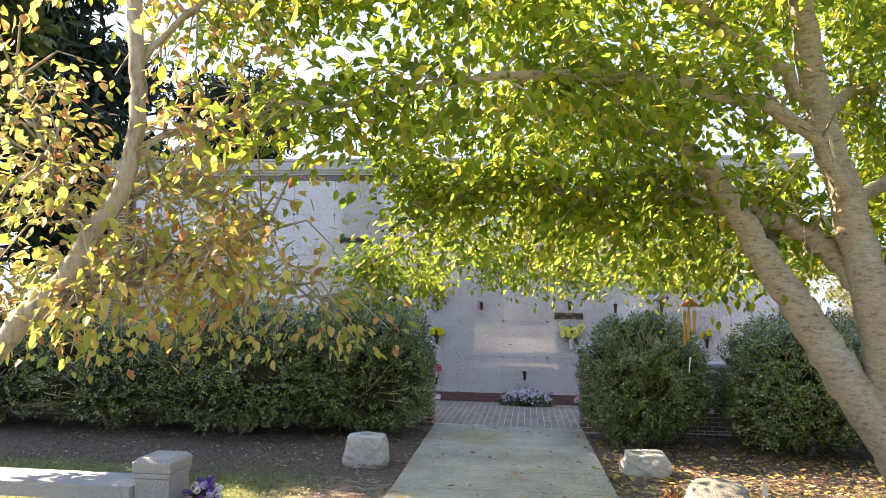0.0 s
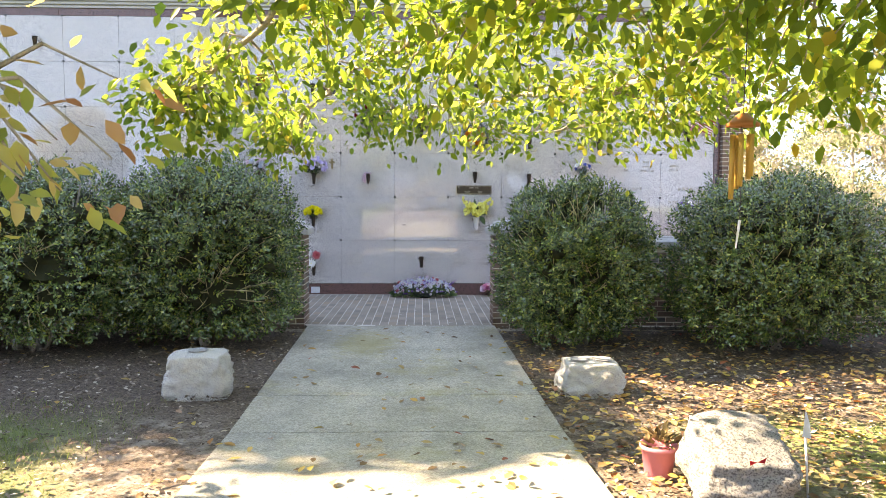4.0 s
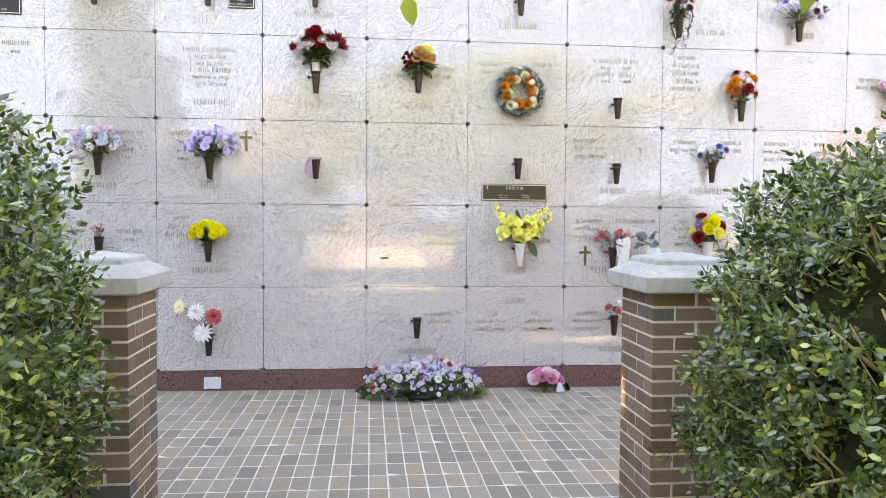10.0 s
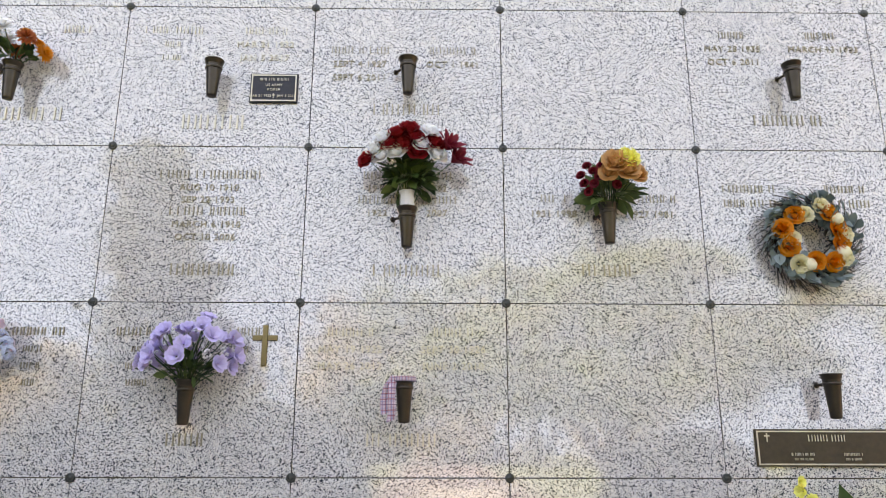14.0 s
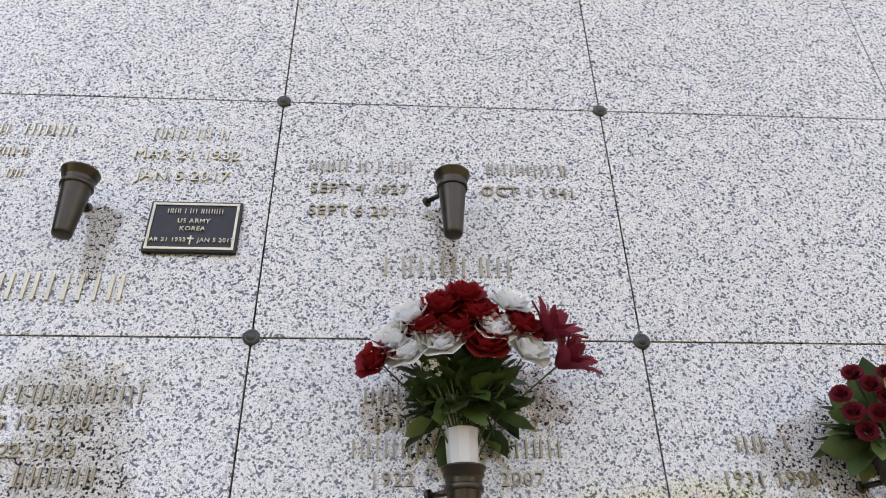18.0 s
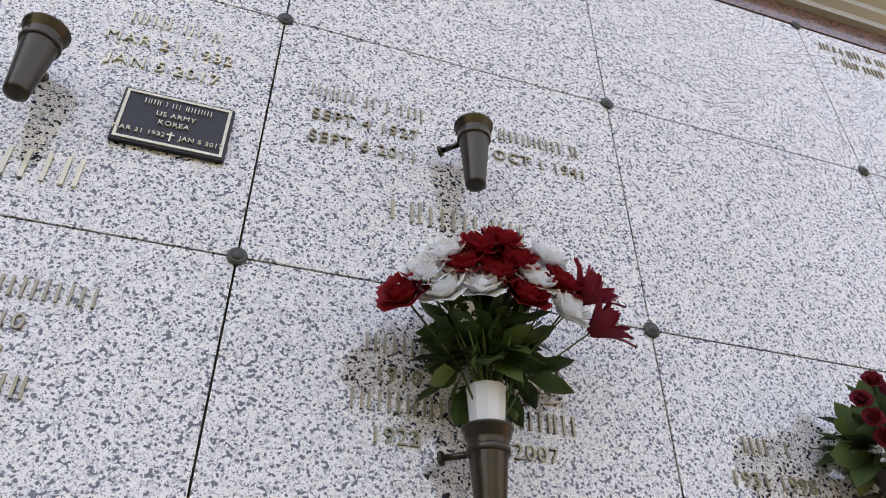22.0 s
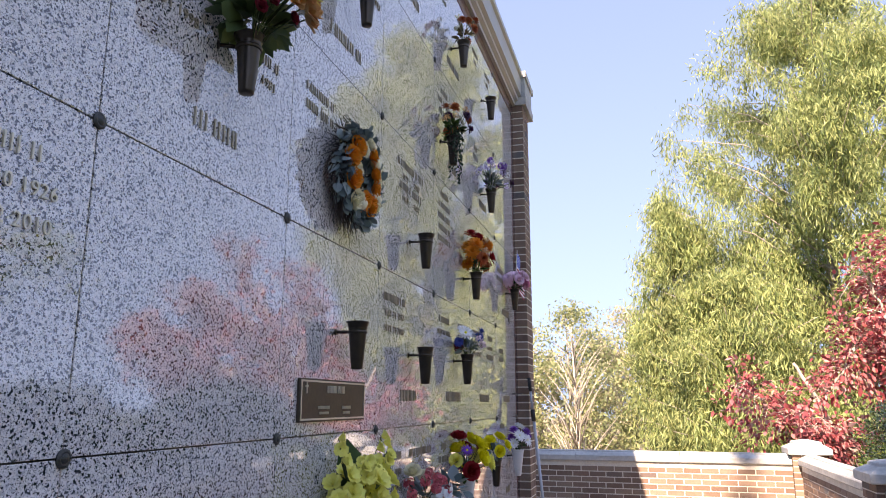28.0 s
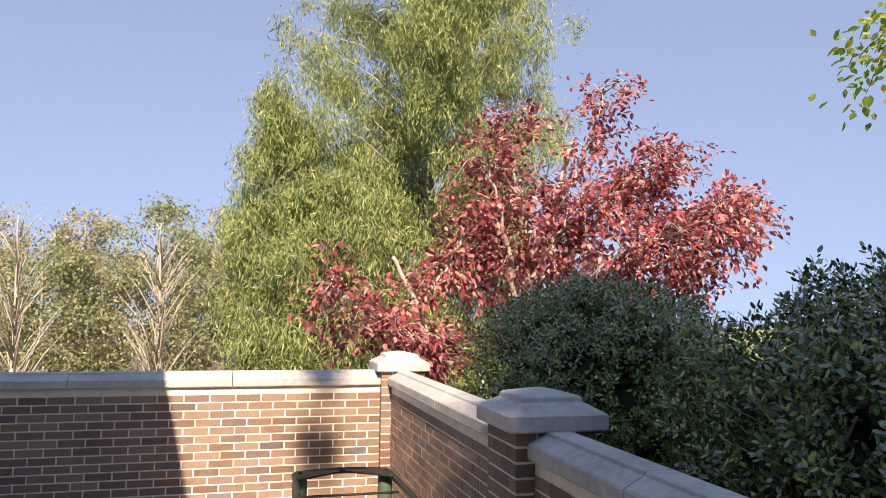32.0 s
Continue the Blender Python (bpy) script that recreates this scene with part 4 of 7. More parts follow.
leafy_tree("cherry_tree", "old flowering cherry with ringed bark and backlit yellow-green leaves", "",
           [([(2.05, -9.5, 0.1), (2.02, -9.5, 0.55), (1.9, -9.48, 0.98), (1.6, -9.46, 1.45), (1.38, -9.45, 1.8), (1.16, -9.45, 2.16), (0.98, -9.45, 2.47), (0.75, -9.4, 2.85)], 0.17, 0.06),
            ([(2.1, -9.52, 0.1), (2.06, -9.52, 0.6), (1.93, -9.5, 1.0), (1.82, -9.5, 1.75), (1.68, -9.5, 2.4), (1.5, -9.5, 3.1), (1.35, -9.6, 3.9)], 0.18, 0.07),
            ([(2.16, -9.5, 0.3), (2.14, -9.5, 1.0), (2.0, -9.55, 1.9), (2.05, -9.6, 2.7), (2.3, -9.7, 3.5)], 0.15, 0.06)],
           [([(1.78, -9.48, 1.95), (1.58, -9.35, 2.22), (1.22, -9.3, 2.46), (0.72, -9.25, 2.58), (0.1, -9.2, 2.63), (-0.6, -9.0, 2.68), (-1.3, -8.7, 2.6)], 0.085, 0.012),
            ([(1.7, -9.5, 2.4), (1.3, -9.8, 2.9), (0.5, -10.2, 3.1), (-0.5, -10.6, 3.0), (-1.4, -11, 2.75)], 0.06, 0.01),
            ([(0.98, -9.45, 2.47), (0.6, -8.7, 2.62), (0.1, -7.9, 2.58), (-0.5, -7.1, 2.52), (-1.1, -6.1, 2.42), (-1.5, -5.45, 2.1), (-1.55, -5.27, 1.93)], 0.05, 0.004),
            ([(1.16, -9.42, 2.16), (1.45, -8.6, 2.5), (1.4, -7.6, 2.58), (1.1, -6.7, 2.35), (0.5, -5.8, 2.4), (-0.1, -5.2, 2.36), (-0.65, -5.0, 2.34), (-1.05, -4.92, 2.32)], 0.05, 0.004),
            ([(1.68, -9.5, 2.5), (2.4, -8.9, 2.9), (2.7, -8.0, 2.8), (2.6, -6.9, 2.45), (2.0, -6.0, 2.25), (1.3, -5.4, 2.24), (0.75, -5.08, 2.17), (0.2, -4.98, 2.17)], 0.05, 0.004),
            ([(0.75, -9.4, 2.85), (0.0, -9.3, 3.2), (-0.8, -9.1, 3.2), (-1.4, -8.8, 3.0)], 0.05, 0.008),
            ([(0.75, -9.4, 2.85), (0.3, -8.6, 3.2), (-0.5, -7.9, 3.1), (-1.5, -7.2, 2.5), (-2.1, -6.8, 2.1)], 0.05, 0.008),
            ([(1.35, -9.6, 3.9), (0.8, -9.4, 4.3), (0.0, -9.0, 4.4), (-0.9, -8.6, 4.1)], 0.06, 0.01),
            ([(1.35, -9.6, 3.9), (1.4, -8.6, 4.3), (1.1, -7.7, 4.1), (0.7, -6.9, 3.6)], 0.06, 0.01),
            ([(1.5, -9.5, 3.1), (0.7, -9.9, 3.6), (-0.4, -10.3, 3.8), (-1.5, -10.4, 3.6), (-2.3, -10.2, 3.5)], 0.05, 0.01),
            ([(2.3, -9.7, 3.5), (2.8, -10, 3.8), (3.4, -9.8, 3.8), (4.1, -9.4, 3.3), (4.7, -9.0, 2.9)], 0.06, 0.01),
            ([(2.05, -9.6, 2.7), (2.9, -9.2, 3.2), (3.7, -8.6, 3.2), (4.4, -8.0, 2.9)], 0.05, 0.01),
            ([(2.05, -9.6, 2.7), (3.1, -8.1, 3.4), (3.9, -6.8, 3.5), (4.3, -6.1, 3.45), (4.65, -5.8, 3.45), (4.95, -5.62, 3.38)], 0.04, 0.004),
            ([(1.35, -9.6, 3.9), (1.2, -10.6, 4.2), (0.8, -11.6, 4.0), (0.4, -12.4, 3.5)], 0.05, 0.01),
            ([(2.3, -9.7, 3.5), (2.6, -8.8, 4.1), (2.9, -8.0, 4.3), (3.0, -7.2, 4.2)], 0.05, 0.01),
            ([(0.75, -9.4, 2.85), (-0.2, -9.8, 3.6), (-1.2, -10.0, 4.0), (-2.2, -9.9, 4.1)], 0.045, 0.01),
            ([(2.3, -9.7, 3.5), (2.4, -10.8, 4.0), (2.3, -11.8, 3.9), (2.1, -12.6, 3.5)], 0.05, 0.01),
            ([(1.5, -9.5, 3.1), (2.2, -8.6, 3.5), (2.6, -7.8, 3.3), (3.2, -7.2, 2.9)], 0.05, 0.008),
            ([(2.3, -9.7, 3.5), (3.2, -9.0, 3.6), (3.8, -8.0, 3.3), (4.2, -7.2, 2.8)], 0.05, 0.008),
            ([(1.9, -9.5, 2.1), (2.4, -8.9, 2.5), (3.0, -8.3, 2.7), (3.6, -7.8, 2.5)], 0.045, 0.008),
            ([(1.35, -9.6, 3.9), (1.9, -9.0, 4.4), (2.3, -8.3, 4.6), (2.5, -7.6, 4.4)], 0.05, 0.008),
            ([(1.35, -9.6, 3.9), (0.6, -10.6, 4.1), (-0.2, -11.6, 3.8), (-1.0, -12.2, 3.3)], 0.05, 0.01)],
           CHERRY_BARK, CHERRY_LEAF, 64000, 0.08, 5, 0.54, 0.2, 2.0, taper=0.45, bare=[((1.3, -10.7, 2.3), 0.75), ((1.75, -9.9, 2.6), 0.65), ((1.5, -10.3, 3.0), 0.6), ((1.9, -9.8, 1.9), 0.7), ((1.2, -9.6, 2.2), 0.35)])
leafy_tree("autumn_dogwood", "slender tree with mottled grey bark and thin yellow-orange autumn leaves", "",
           [([(-3.75, -11.1, 0.1), (-3.4, -11.05, 0.9), (-2.95, -11.0, 1.59), (-2.69, -11.0, 1.85), (-2.48, -11.0, 2.15), (-2.3, -11.0, 2.5), (-2.3, -11.0, 3.05), (-2.4, -10.9, 3.8)], 0.068, 0.034)],
           [([(-2.8, -11, 1.72), (-2.55, -10.9, 1.85), (-2.34, -10.8, 1.95), (-2.0, -10.7, 2.1), (-1.7, -10.55, 2.25)], 0.024, 0.005),
            ([(-2.5, -11.0, 2.12), (-2.7, -10.95, 2.3), (-2.85, -10.9, 2.6), (-3.1, -10.8, 3.0)], 0.024, 0.006),
            ([(-2.3, -11.0, 2.55), (-2.0, -10.8, 2.75), (-1.7, -10.5, 2.85)], 0.022, 0.005),
            ([(-2.9, -11.0, 1.65), (-3.0, -10.5, 1.9), (-3.1, -9.9, 2.05), (-3.1, -9.4, 2.0)], 0.024, 0.005),
            ([(-2.3, -11.0, 3.0), (-2.0, -10.9, 3.4), (-1.8, -10.7, 3.7)], 0.022, 0.005),
            ([(-2.4, -10.9, 3.6), (-2.8, -10.6, 4.0), (-3.0, -10.3, 4.2)], 0.02, 0.005),
            ([(-2.48, -11.0, 2.2), (-2.5, -10.4, 2.5), (-2.6, -9.8, 2.55), (-2.5, -9.2, 2.4)], 0.024, 0.005),
            ([(-2.6, -11.0, 1.95), (-2.3, -10.6, 2.0), (-1.95, -10.2, 1.95), (-1.6, -9.8, 1.85)], 0.02, 0.005),
            ([(-3.1, -11.0, 1.4), (-3.6, -10.7, 1.9), (-4.1, -10.3, 2.2), (-4.5, -9.8, 2.3)], 0.03, 0.006)],
           GREY_BARK, DOGWOOD_LEAF, 5400, 0.074, 7, 0.36, 0.25, 1.5)
# unseen tree left of the view, added to throw dappled shade on the path
SHADE_TREE_LEAF = leafy("garden_tree_leaf", [(0.0, (0.06, 0.1, 0.03)), (1.0, (0.16, 0.2, 0.06))], 0.5, 0.15)
leafy_tree("garden_tree", "unseen leafy tree beside the bench, added to dapple the path with shade", "",
           [([(-6.6, -9.9, 0.1), (-6.5, -9.9, 1.2), (-6.3, -9.8, 2.2), (-6.2, -9.8, 3.4)], 0.13, 0.05)],
           [([(-6.4, -9.9, 1.9), (-6.0, -9.2, 2.4), (-5.8, -8.6, 2.7), (-5.7, -7.8, 2.8)], 0.05, 0.008),
            ([(-6.3, -9.8, 2.3), (-5.9, -9.2, 3.1), (-5.8, -8.5, 3.5), (-5.7, -7.7, 3.6)], 0.05, 0.008),
            ([(-6.2, -9.8, 2.8), (-5.7, -9.7, 3.3), (-5.3, -9.6, 3.6), (-5.1, -9.3, 3.7)], 0.05, 0.008),
            ([(-6.4, -9.9, 1.9), (-5.8, -9.8, 2.4), (-5.3, -9.7, 2.6), (-5.1, -9.5, 2.6)], 0.05, 0.008),
            ([(-6.2, -9.8, 3.0), (-6.0, -9.0, 3.9), (-5.8, -8.3, 4.3), (-5.7, -7.7, 4.4)], 0.05, 0.008),
            ([(-6.2, -9.8, 3.4), (-5.9, -9.5, 4.2), (-5.6, -9.2, 4.7)], 0.05, 0.008),
            ([(-6.2, -9.8, 3.4), (-6.0, -9.0, 4.4), (-5.9, -8.3, 4.9), (-5.8, -7.7, 5.1)], 0.05, 0.008),
            ([(-6.2, -9.8, 3.4), (-5.8, -9.3, 4.4), (-5.6, -8.7, 4.7), (-5.5, -8.2, 4.6)], 0.05, 0.008),
            ([(-6.2, -9.8, 3.4), (-5.7, -9.7, 4.3), (-5.4, -9.6, 4.6), (-5.2, -9.4, 4.5)], 0.05, 0.008),
            ([(-6.2, -9.8, 3.4), (-6.1, -9.2, 4.8), (-6.0, -8.5, 5.6), (-5.9, -7.8, 6.0)], 0.05, 0.008),
            ([(-6.2, -9.8, 3.4), (-6.0, -9.6, 5.0), (-5.8, -9.3, 5.8), (-5.6, -8.8, 6.3)], 0.05, 0.008)],
           GREY_BARK, SHADE_TREE_LEAF, 14000, 0.16, 17, 0.42, 0.2, 2.0)
leafy_tree("red_dogwood", "spreading dogwood with deep red autumn leaves beyond the wall", "",
           [([(9.3, -4.0, -0.1), (9.25, -4.2, 0.7), (9.2, -4.6, 1.6), (9.2, -5.0, 2.6), (9.2, -5.3, 3.6)], 0.09, 0.03),
            ([(9.3, -4.0, 0.0), (9.2, -3.7, 0.8), (9.1, -3.4, 1.6), (9.1, -3.1, 2.2)], 0.06, 0.02)],
           [([(9.22, -4.4, 1.1), (9.0, -5.4, 1.9), (8.8, -6.5, 2.6), (8.8, -7.1, 2.8), (8.8, -7.6, 3.0)], 0.05, 0.006),
            ([(9.2, -4.6, 1.6), (9.3, -5.6, 2.6), (9.3, -6.4, 3.2), (9.3, -6.9, 3.6)], 0.045, 0.006),
            ([(9.2, -5.0, 2.6), (9.3, -5.5, 3.5), (9.4, -5.9, 4.5)], 0.04, 0.006),
            ([(9.2, -4.8, 2.2), (9.1, -4.6, 3.0), (9.1, -4.5, 3.8)], 0.04, 0.006),
            ([(9.1, -3.4, 1.6), (9.0, -3.7, 2.1), (9.0, -4.0, 2.6)], 0.03, 0.006),
            ([(9.15, -3.6, 1.0), (8.9, -2.9, 1.5), (8.7, -2.3, 1.9)], 0.03, 0.006),
            ([(9.2, -4.2, 0.8), (8.6, -4.6, 1.5), (8.2, -5.2, 2.1), (7.9, -6.0, 2.5)], 0.04, 0.006),
            ([(9.2, -4.4, 1.2), (9.9, -4.6, 2.2), (10.4, -4.8, 3.0)], 0.04, 0.006),
            ([(9.2, -4.6, 1.7), (8.8, -4.3, 2.6), (8.6, -4.0, 3.3)], 0.04, 0.006),
            ([(9.1, -3.9, 1.0), (8.7, -3.4, 1.2), (8.3, -3.0, 1.45)], 0.03, 0.006),
            ([(9.2, -4.3, 1.0), (8.9, -5.0, 1.4), (8.7, -5.9, 1.8), (8.5, -6.6, 2.0)], 0.035, 0.006),
            ([(9.2, -5.0, 2.4), (8.9, -5.8, 3.1), (8.8, -6.3, 3.5)], 0.035, 0.006),
            ([(9.2, -4.6, 1.7), (9.0, -5.0, 2.4), (8.8, -5.3, 3.0)], 0.035, 0.006),
            ([(9.0, -5.4, 1.9), (8.6, -6.2, 2.2), (8.2, -6.7, 2.5), (7.9, -6.5, 2.8)], 0.035, 0.006)],
           PALE_BARK, RED_LEAF, 19000, 0.088, 22, 0.4, 0.25, 0.9)


def clump_tree(name, label, group, x, y, h, r, bark, leaf, count, seed, size, shape="oval", z0=-0.1, template=None, feather=False):
    """A distant tree: trunk, radiating limbs and clumped foliage with gaps."""
    rng = np.random.default_rng(seed)
    rr = random.Random(seed)
    th = thing(name, label, "tree", group)
    th.location = (x, y, z0)
    s = Shape()
    s.tube(*limb([(0, 0, 0), (0.05 * r, 0, h * 0.4), (0, 0.05 * r, h * 0.95)], r * 0.07, 0.02, 8, 5, 0.05, rr), 8)
    link_part("trunk", s.mesh("trunk", bark, True), th)
    s = Shape()
    rise = 1.5 if count < 1000 else 0.45
    centres = []
    k = max(60, int(count / 300))
    if feather:
        # limbs reach out and up, and sprays of fine leaves hang in tufts along their outer part
        for i in range(int(26 + h * 7)):
            u = rr.random()
            zz = h * (0.05 + 0.93 * u)
            rad = r * math.sqrt(max(0.05, 1 - (2 * u - 0.95) ** 2 / 1.25)) * rr.uniform(0.55, 1.08)
            a = rr.uniform(0, 6.283)
            tip = Vector((rad * math.cos(a), rad * math.sin(a), zz + rad * rr.uniform(0.05, 0.4)))
            root = Vector((0, 0, zz - rad * 0.3))
            s.tube([root, root.lerp(tip, 0.5) + Vector((0, 0, 0.1 * rad)), tip], [0.05, 0.03, 0.008], 5)
            for q in range(7):
                w = 0.3 + 0.7 * (q + rr.random()) / 7
                c = root.lerp(tip, w) + Vector((rr.gauss(0, 0.09 * r), rr.gauss(0, 0.09 * r), rr.gauss(0, 0.2)))
                centres.append(tuple(c))
        k = len(centres)
    for i in range(0 if feather else k):
        u = rr.random()
        if shape == "column":
            zz = h * (0.04 + 0.95 * u)
            rad = r * min(1.0, 9 * (1 - u)) * rr.uniform(0.1, 0.85)
        elif shape == "cone":
            zz = h * (0.08 + 0.9 * u)
            rad = r * (1 - u) ** 0.75 * rr.uniform(0.5, 1.0)
        else:
            zz = h * (0.12 + 0.86 * u)
            rad = r * math.sqrt(max(0.04, 1 - (2 * u - 0.85) ** 2 / 1.5)) * rr.uniform(0.35, 1.0)
        a = rr.uniform(0, 6.283)
        c = (rad * math.cos(a), rad * math.sin(a), zz)
        centres.append(c)
        if i % 3 == 0 or count < 1000:
            s.tube([(0, 0, max(0.5, zz - rad * rise)), (c[0] * 0.55, c[1] * 0.55, zz - rad * rise * 0.35), c], [0.012 * r + 0.01, 0.008 * r + 0.006, 0.004], 5)
    tagged(link_part("limb_growth", s.mesh("limb_growth", bark, True), th), kind="stuff")
    cen = np.array(centres)
    idx = rng.integers(0, k, count)
    spread = 0.3 if feather else r * 0.17
    pos = cen[idx] + rng.normal(size=(count, 3)) * np.array([spread, spread, spread * (1.25 if feather else 0.7)])
    pos = pos[pos[:, 2] > 0.3]
    n = len(pos)
    dirs = rng.normal(size=(n, 3)) * (0.55 if feather else 1.0) + np.array([0, 0, -1.0 if feather else -0.7])
    rot = frames_from(dirs, rng)
    tv, tf = template or (SMALL_V, SMALL_F)
    link_part("crown", scatter_mesh("crown", tv, tf, pos, rot, size * rng.uniform(0.6, 1.4, n), leaf), th)
    return th


FEATHER = ([(0, 0.0, 0), (0.45, 0.085, 0.03), (1, 0.0, -0.1), (0.45, -0.085, 0.03)], [(0, 1, 2), (0, 2, 3)])
SPRAY = ([(0, 0.0, 0), (0.4, 0.13, 0.03), (1, 0.0, -0.1), (0.4, -0.13, 0.03)], [(0, 1, 2), (0, 2, 3)])
clump_tree("bald_cypress", "tall feathery yellow-green cypress in sunlight", "cypresses beyond the wall", 32.0, -9.2, 24.0, 6.5, GREY_BARK, CYPRESS_LEAF, 200000, 21, 0.27, "oval", -3.0, FEATHER, True)
clump_tree("bald_cypress", "smaller feathery yellow-green cypress beside the tall one", "cypresses beyond the wall", 31.0, -2.6, 13.5, 2.3, GREY_BARK, CYPRESS_LEAF, 56000, 23, 0.27, "oval", -3.0, FEATHER, True)
clump_tree("bald_cypress", "low feathery yellow-green cypress filling the gap", "cypresses beyond the wall", 29.0, -4.5, 9.5, 3.6, GREY_BARK, CYPRESS_LEAF, 56000, 24, 0.27, "oval", -3.0, FEATHER, True)
# dark evergreens; several unseen ones are added and sized to shade the courtyard
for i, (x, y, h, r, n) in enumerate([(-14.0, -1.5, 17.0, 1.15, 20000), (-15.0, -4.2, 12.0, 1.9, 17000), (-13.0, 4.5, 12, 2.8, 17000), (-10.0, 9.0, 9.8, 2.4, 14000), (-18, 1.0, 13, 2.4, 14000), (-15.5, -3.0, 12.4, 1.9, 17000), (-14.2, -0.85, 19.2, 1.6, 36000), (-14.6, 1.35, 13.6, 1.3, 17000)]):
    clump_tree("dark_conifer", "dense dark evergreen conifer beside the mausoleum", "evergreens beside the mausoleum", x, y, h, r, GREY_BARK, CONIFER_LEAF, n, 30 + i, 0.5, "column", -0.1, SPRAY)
# unseen spire, added only to throw a narrow shadow strip on the end wall
clump_tree("dark_conifer", "unseen slim spire added to cast a shadow strip on the end wall", "evergreens beside the mausoleum", -14.6, 1.5, 19.8, 0.26, GREY_BARK, CONIFER_LEAF, 14000, 47, 0.2, "column", -0.1, SPRAY)
rw = random.Random(4)
for i in range(37):
    a = radians(-12 + i * 2.4)
    d = rw.uniform(46, 66)
    clump_tree("woodland_tree", "far woodland tree in yellow-green autumn leaf", "far woods", d * math.cos(a), d * math.sin(a), rw.uniform(11, 16), rw.uniform(2.6, 4.2), GREY_BARK, (WOODS_LEAF, WOODS_GREEN, WOODS_LEAF)[i % 3], (10000, 10000, 3600)[i % 3], 60 + i, 0.28, "oval", -5.0)
for i in range(5):
    a = radians(4 + i * 9)
    clump_tree("bare_tree", "thin pale leafless tree before the woods", "bare trees", 43 * math.cos(a), 43 * math.sin(a), 10.5, 3.0, PALE_BARK, WOODS_LEAF, 900, 140 + i, 0.16, "oval", -3.7)
for i in range(10):
    a = radians(185 + i * 11)
    d = rw.uniform(40, 60)
    clump_tree("woodland_tree", "far woodland tree in yellow-green autumn leaf", "far woods", d * math.cos(a), d * math.sin(a), rw.uniform(7, 10), rw.uniform(3.5, 5), GREY_BARK, WOODS_LEAF, 1800, 100 + i, 0.8, "oval", -0.5)


# ---- things on the crypt wall ----
def petal_material(name, color, edge=None):
    k = Mat(name)
    f = k.noise(60.0, 3.0)
    c2 = edge or tuple(min(1.0, c * 1.3 + 0.02) for c in color)
    col = k.mix(f, color, c2)
    col = k.mix(0.5, col, k.ramp(k.island(), [(0.0, (0.75, 0.75, 0.75)), (1.0, (1.1, 1.1, 1.1))]), "MULTIPLY")
    k.finish(col, 0.65, spec=0.25)
    tr = k.put("ShaderNodeBsdfTranslucent")
    k.link(col, tr.inputs["Color"])
    mx = k.put("ShaderNodeMixShader", Fac=0.25)
    k.link(k.b.outputs[0], mx.inputs[1])
    k.link(tr.outputs[0], mx.inputs[2])
    k.link(mx.outputs[0], k.t.nodes["Material Output"].inputs["Surface"])
    return k.m


PETAL = {
    "red": petal_material("deep_red_petal", (0.3, 0.006, 0.012)),
    "crimson": petal_material("crimson_petal", (0.22, 0.01, 0.025)),
    "white": petal_material("white_petal", (0.84, 0.84, 0.83)),
    "cream": petal_material("cream_petal", (0.75, 0.7, 0.5)),
    "yellow": petal_material("yellow_petal", (0.85, 0.7, 0.03)),
    "pale_yellow": petal_material("pale_yellow_petal", (0.9, 0.8, 0.22)),
    "orange": petal_material("orange_petal", (0.72, 0.25, 0.02)),
    "rust": petal_material("rust_petal", (0.4, 0.09, 0.025)),
    "peach": petal_material("peach_petal", (0.65, 0.36, 0.16)),
    "lilac": petal_material("lilac_petal", (0.58, 0.51, 0.74)),
    "pale_blue": petal_material("pale_blue_petal", (0.6, 0.66, 0.8)),
    "blue": petal_material("blue_petal", (0.06, 0.1, 0.42)),
    "pink": petal_material("pink_petal", (0.72, 0.3, 0.46)),
    "pale_pink": petal_material("pale_pink_petal", (0.78, 0.58, 0.66)),
    "coral": petal_material("coral_petal", (0.6, 0.12, 0.14)),
    "purple": petal_material("purple_petal", (0.2, 0.06, 0.38)),
    "plum": petal_material("dark_plum_petal", (0.07, 0.02, 0.06)),
}
GREENERY = leafy("cloth_greenery", [(0.0, (0.02, 0.045, 0.015)), (0.6, (0.05, 0.1, 0.025)), (1.0, (0.1, 0.15, 0.04))], 0.5, 0.15)
FRESH_LEAF = leafy("cloth_leaf", [(0.0, (0.05, 0.09, 0.04)), (0.6, (0.12, 0.19, 0.07)), (1.0, (0.3, 0.36, 0.13))], 0.5, 0.2)
EUCALYPTUS = leafy("eucalyptus_leaf", [(0.0, (0.1, 0.15, 0.15)), (1.0, (0.26, 0.33, 0.33))], 0.6, 0.1)
DRY_SPRIG = leafy("dry_sprig", [(0.0, (0.12, 0.08, 0.04)), (1.0, (0.3, 0.22, 0.1))], 0.8, 0.1)
TWIG = plain("dark_twig", (0.06, 0.045, 0.035), 0.9, 0, 40, 0.3)
WHITE_PLASTIC = plain("white_plastic_liner", (0.7, 0.7, 0.7), 0.45, 0, 20, 0.06, 0.02)
PLAQUE = plain("dark_bronze_plaque", (0.035, 0.034, 0.04), 0.5, 0.5, 60, 0.25, 0.2)
PLAQUE_BROWN = plain("brown_bronze_plaque", (0.075, 0.055, 0.035), 0.5, 0.5, 60, 0.25, 0.2)
BRASS = plain("brass_cross", (0.22, 0.165, 0.08), 0.4, 0.8, 40, 0.2, 0.1)


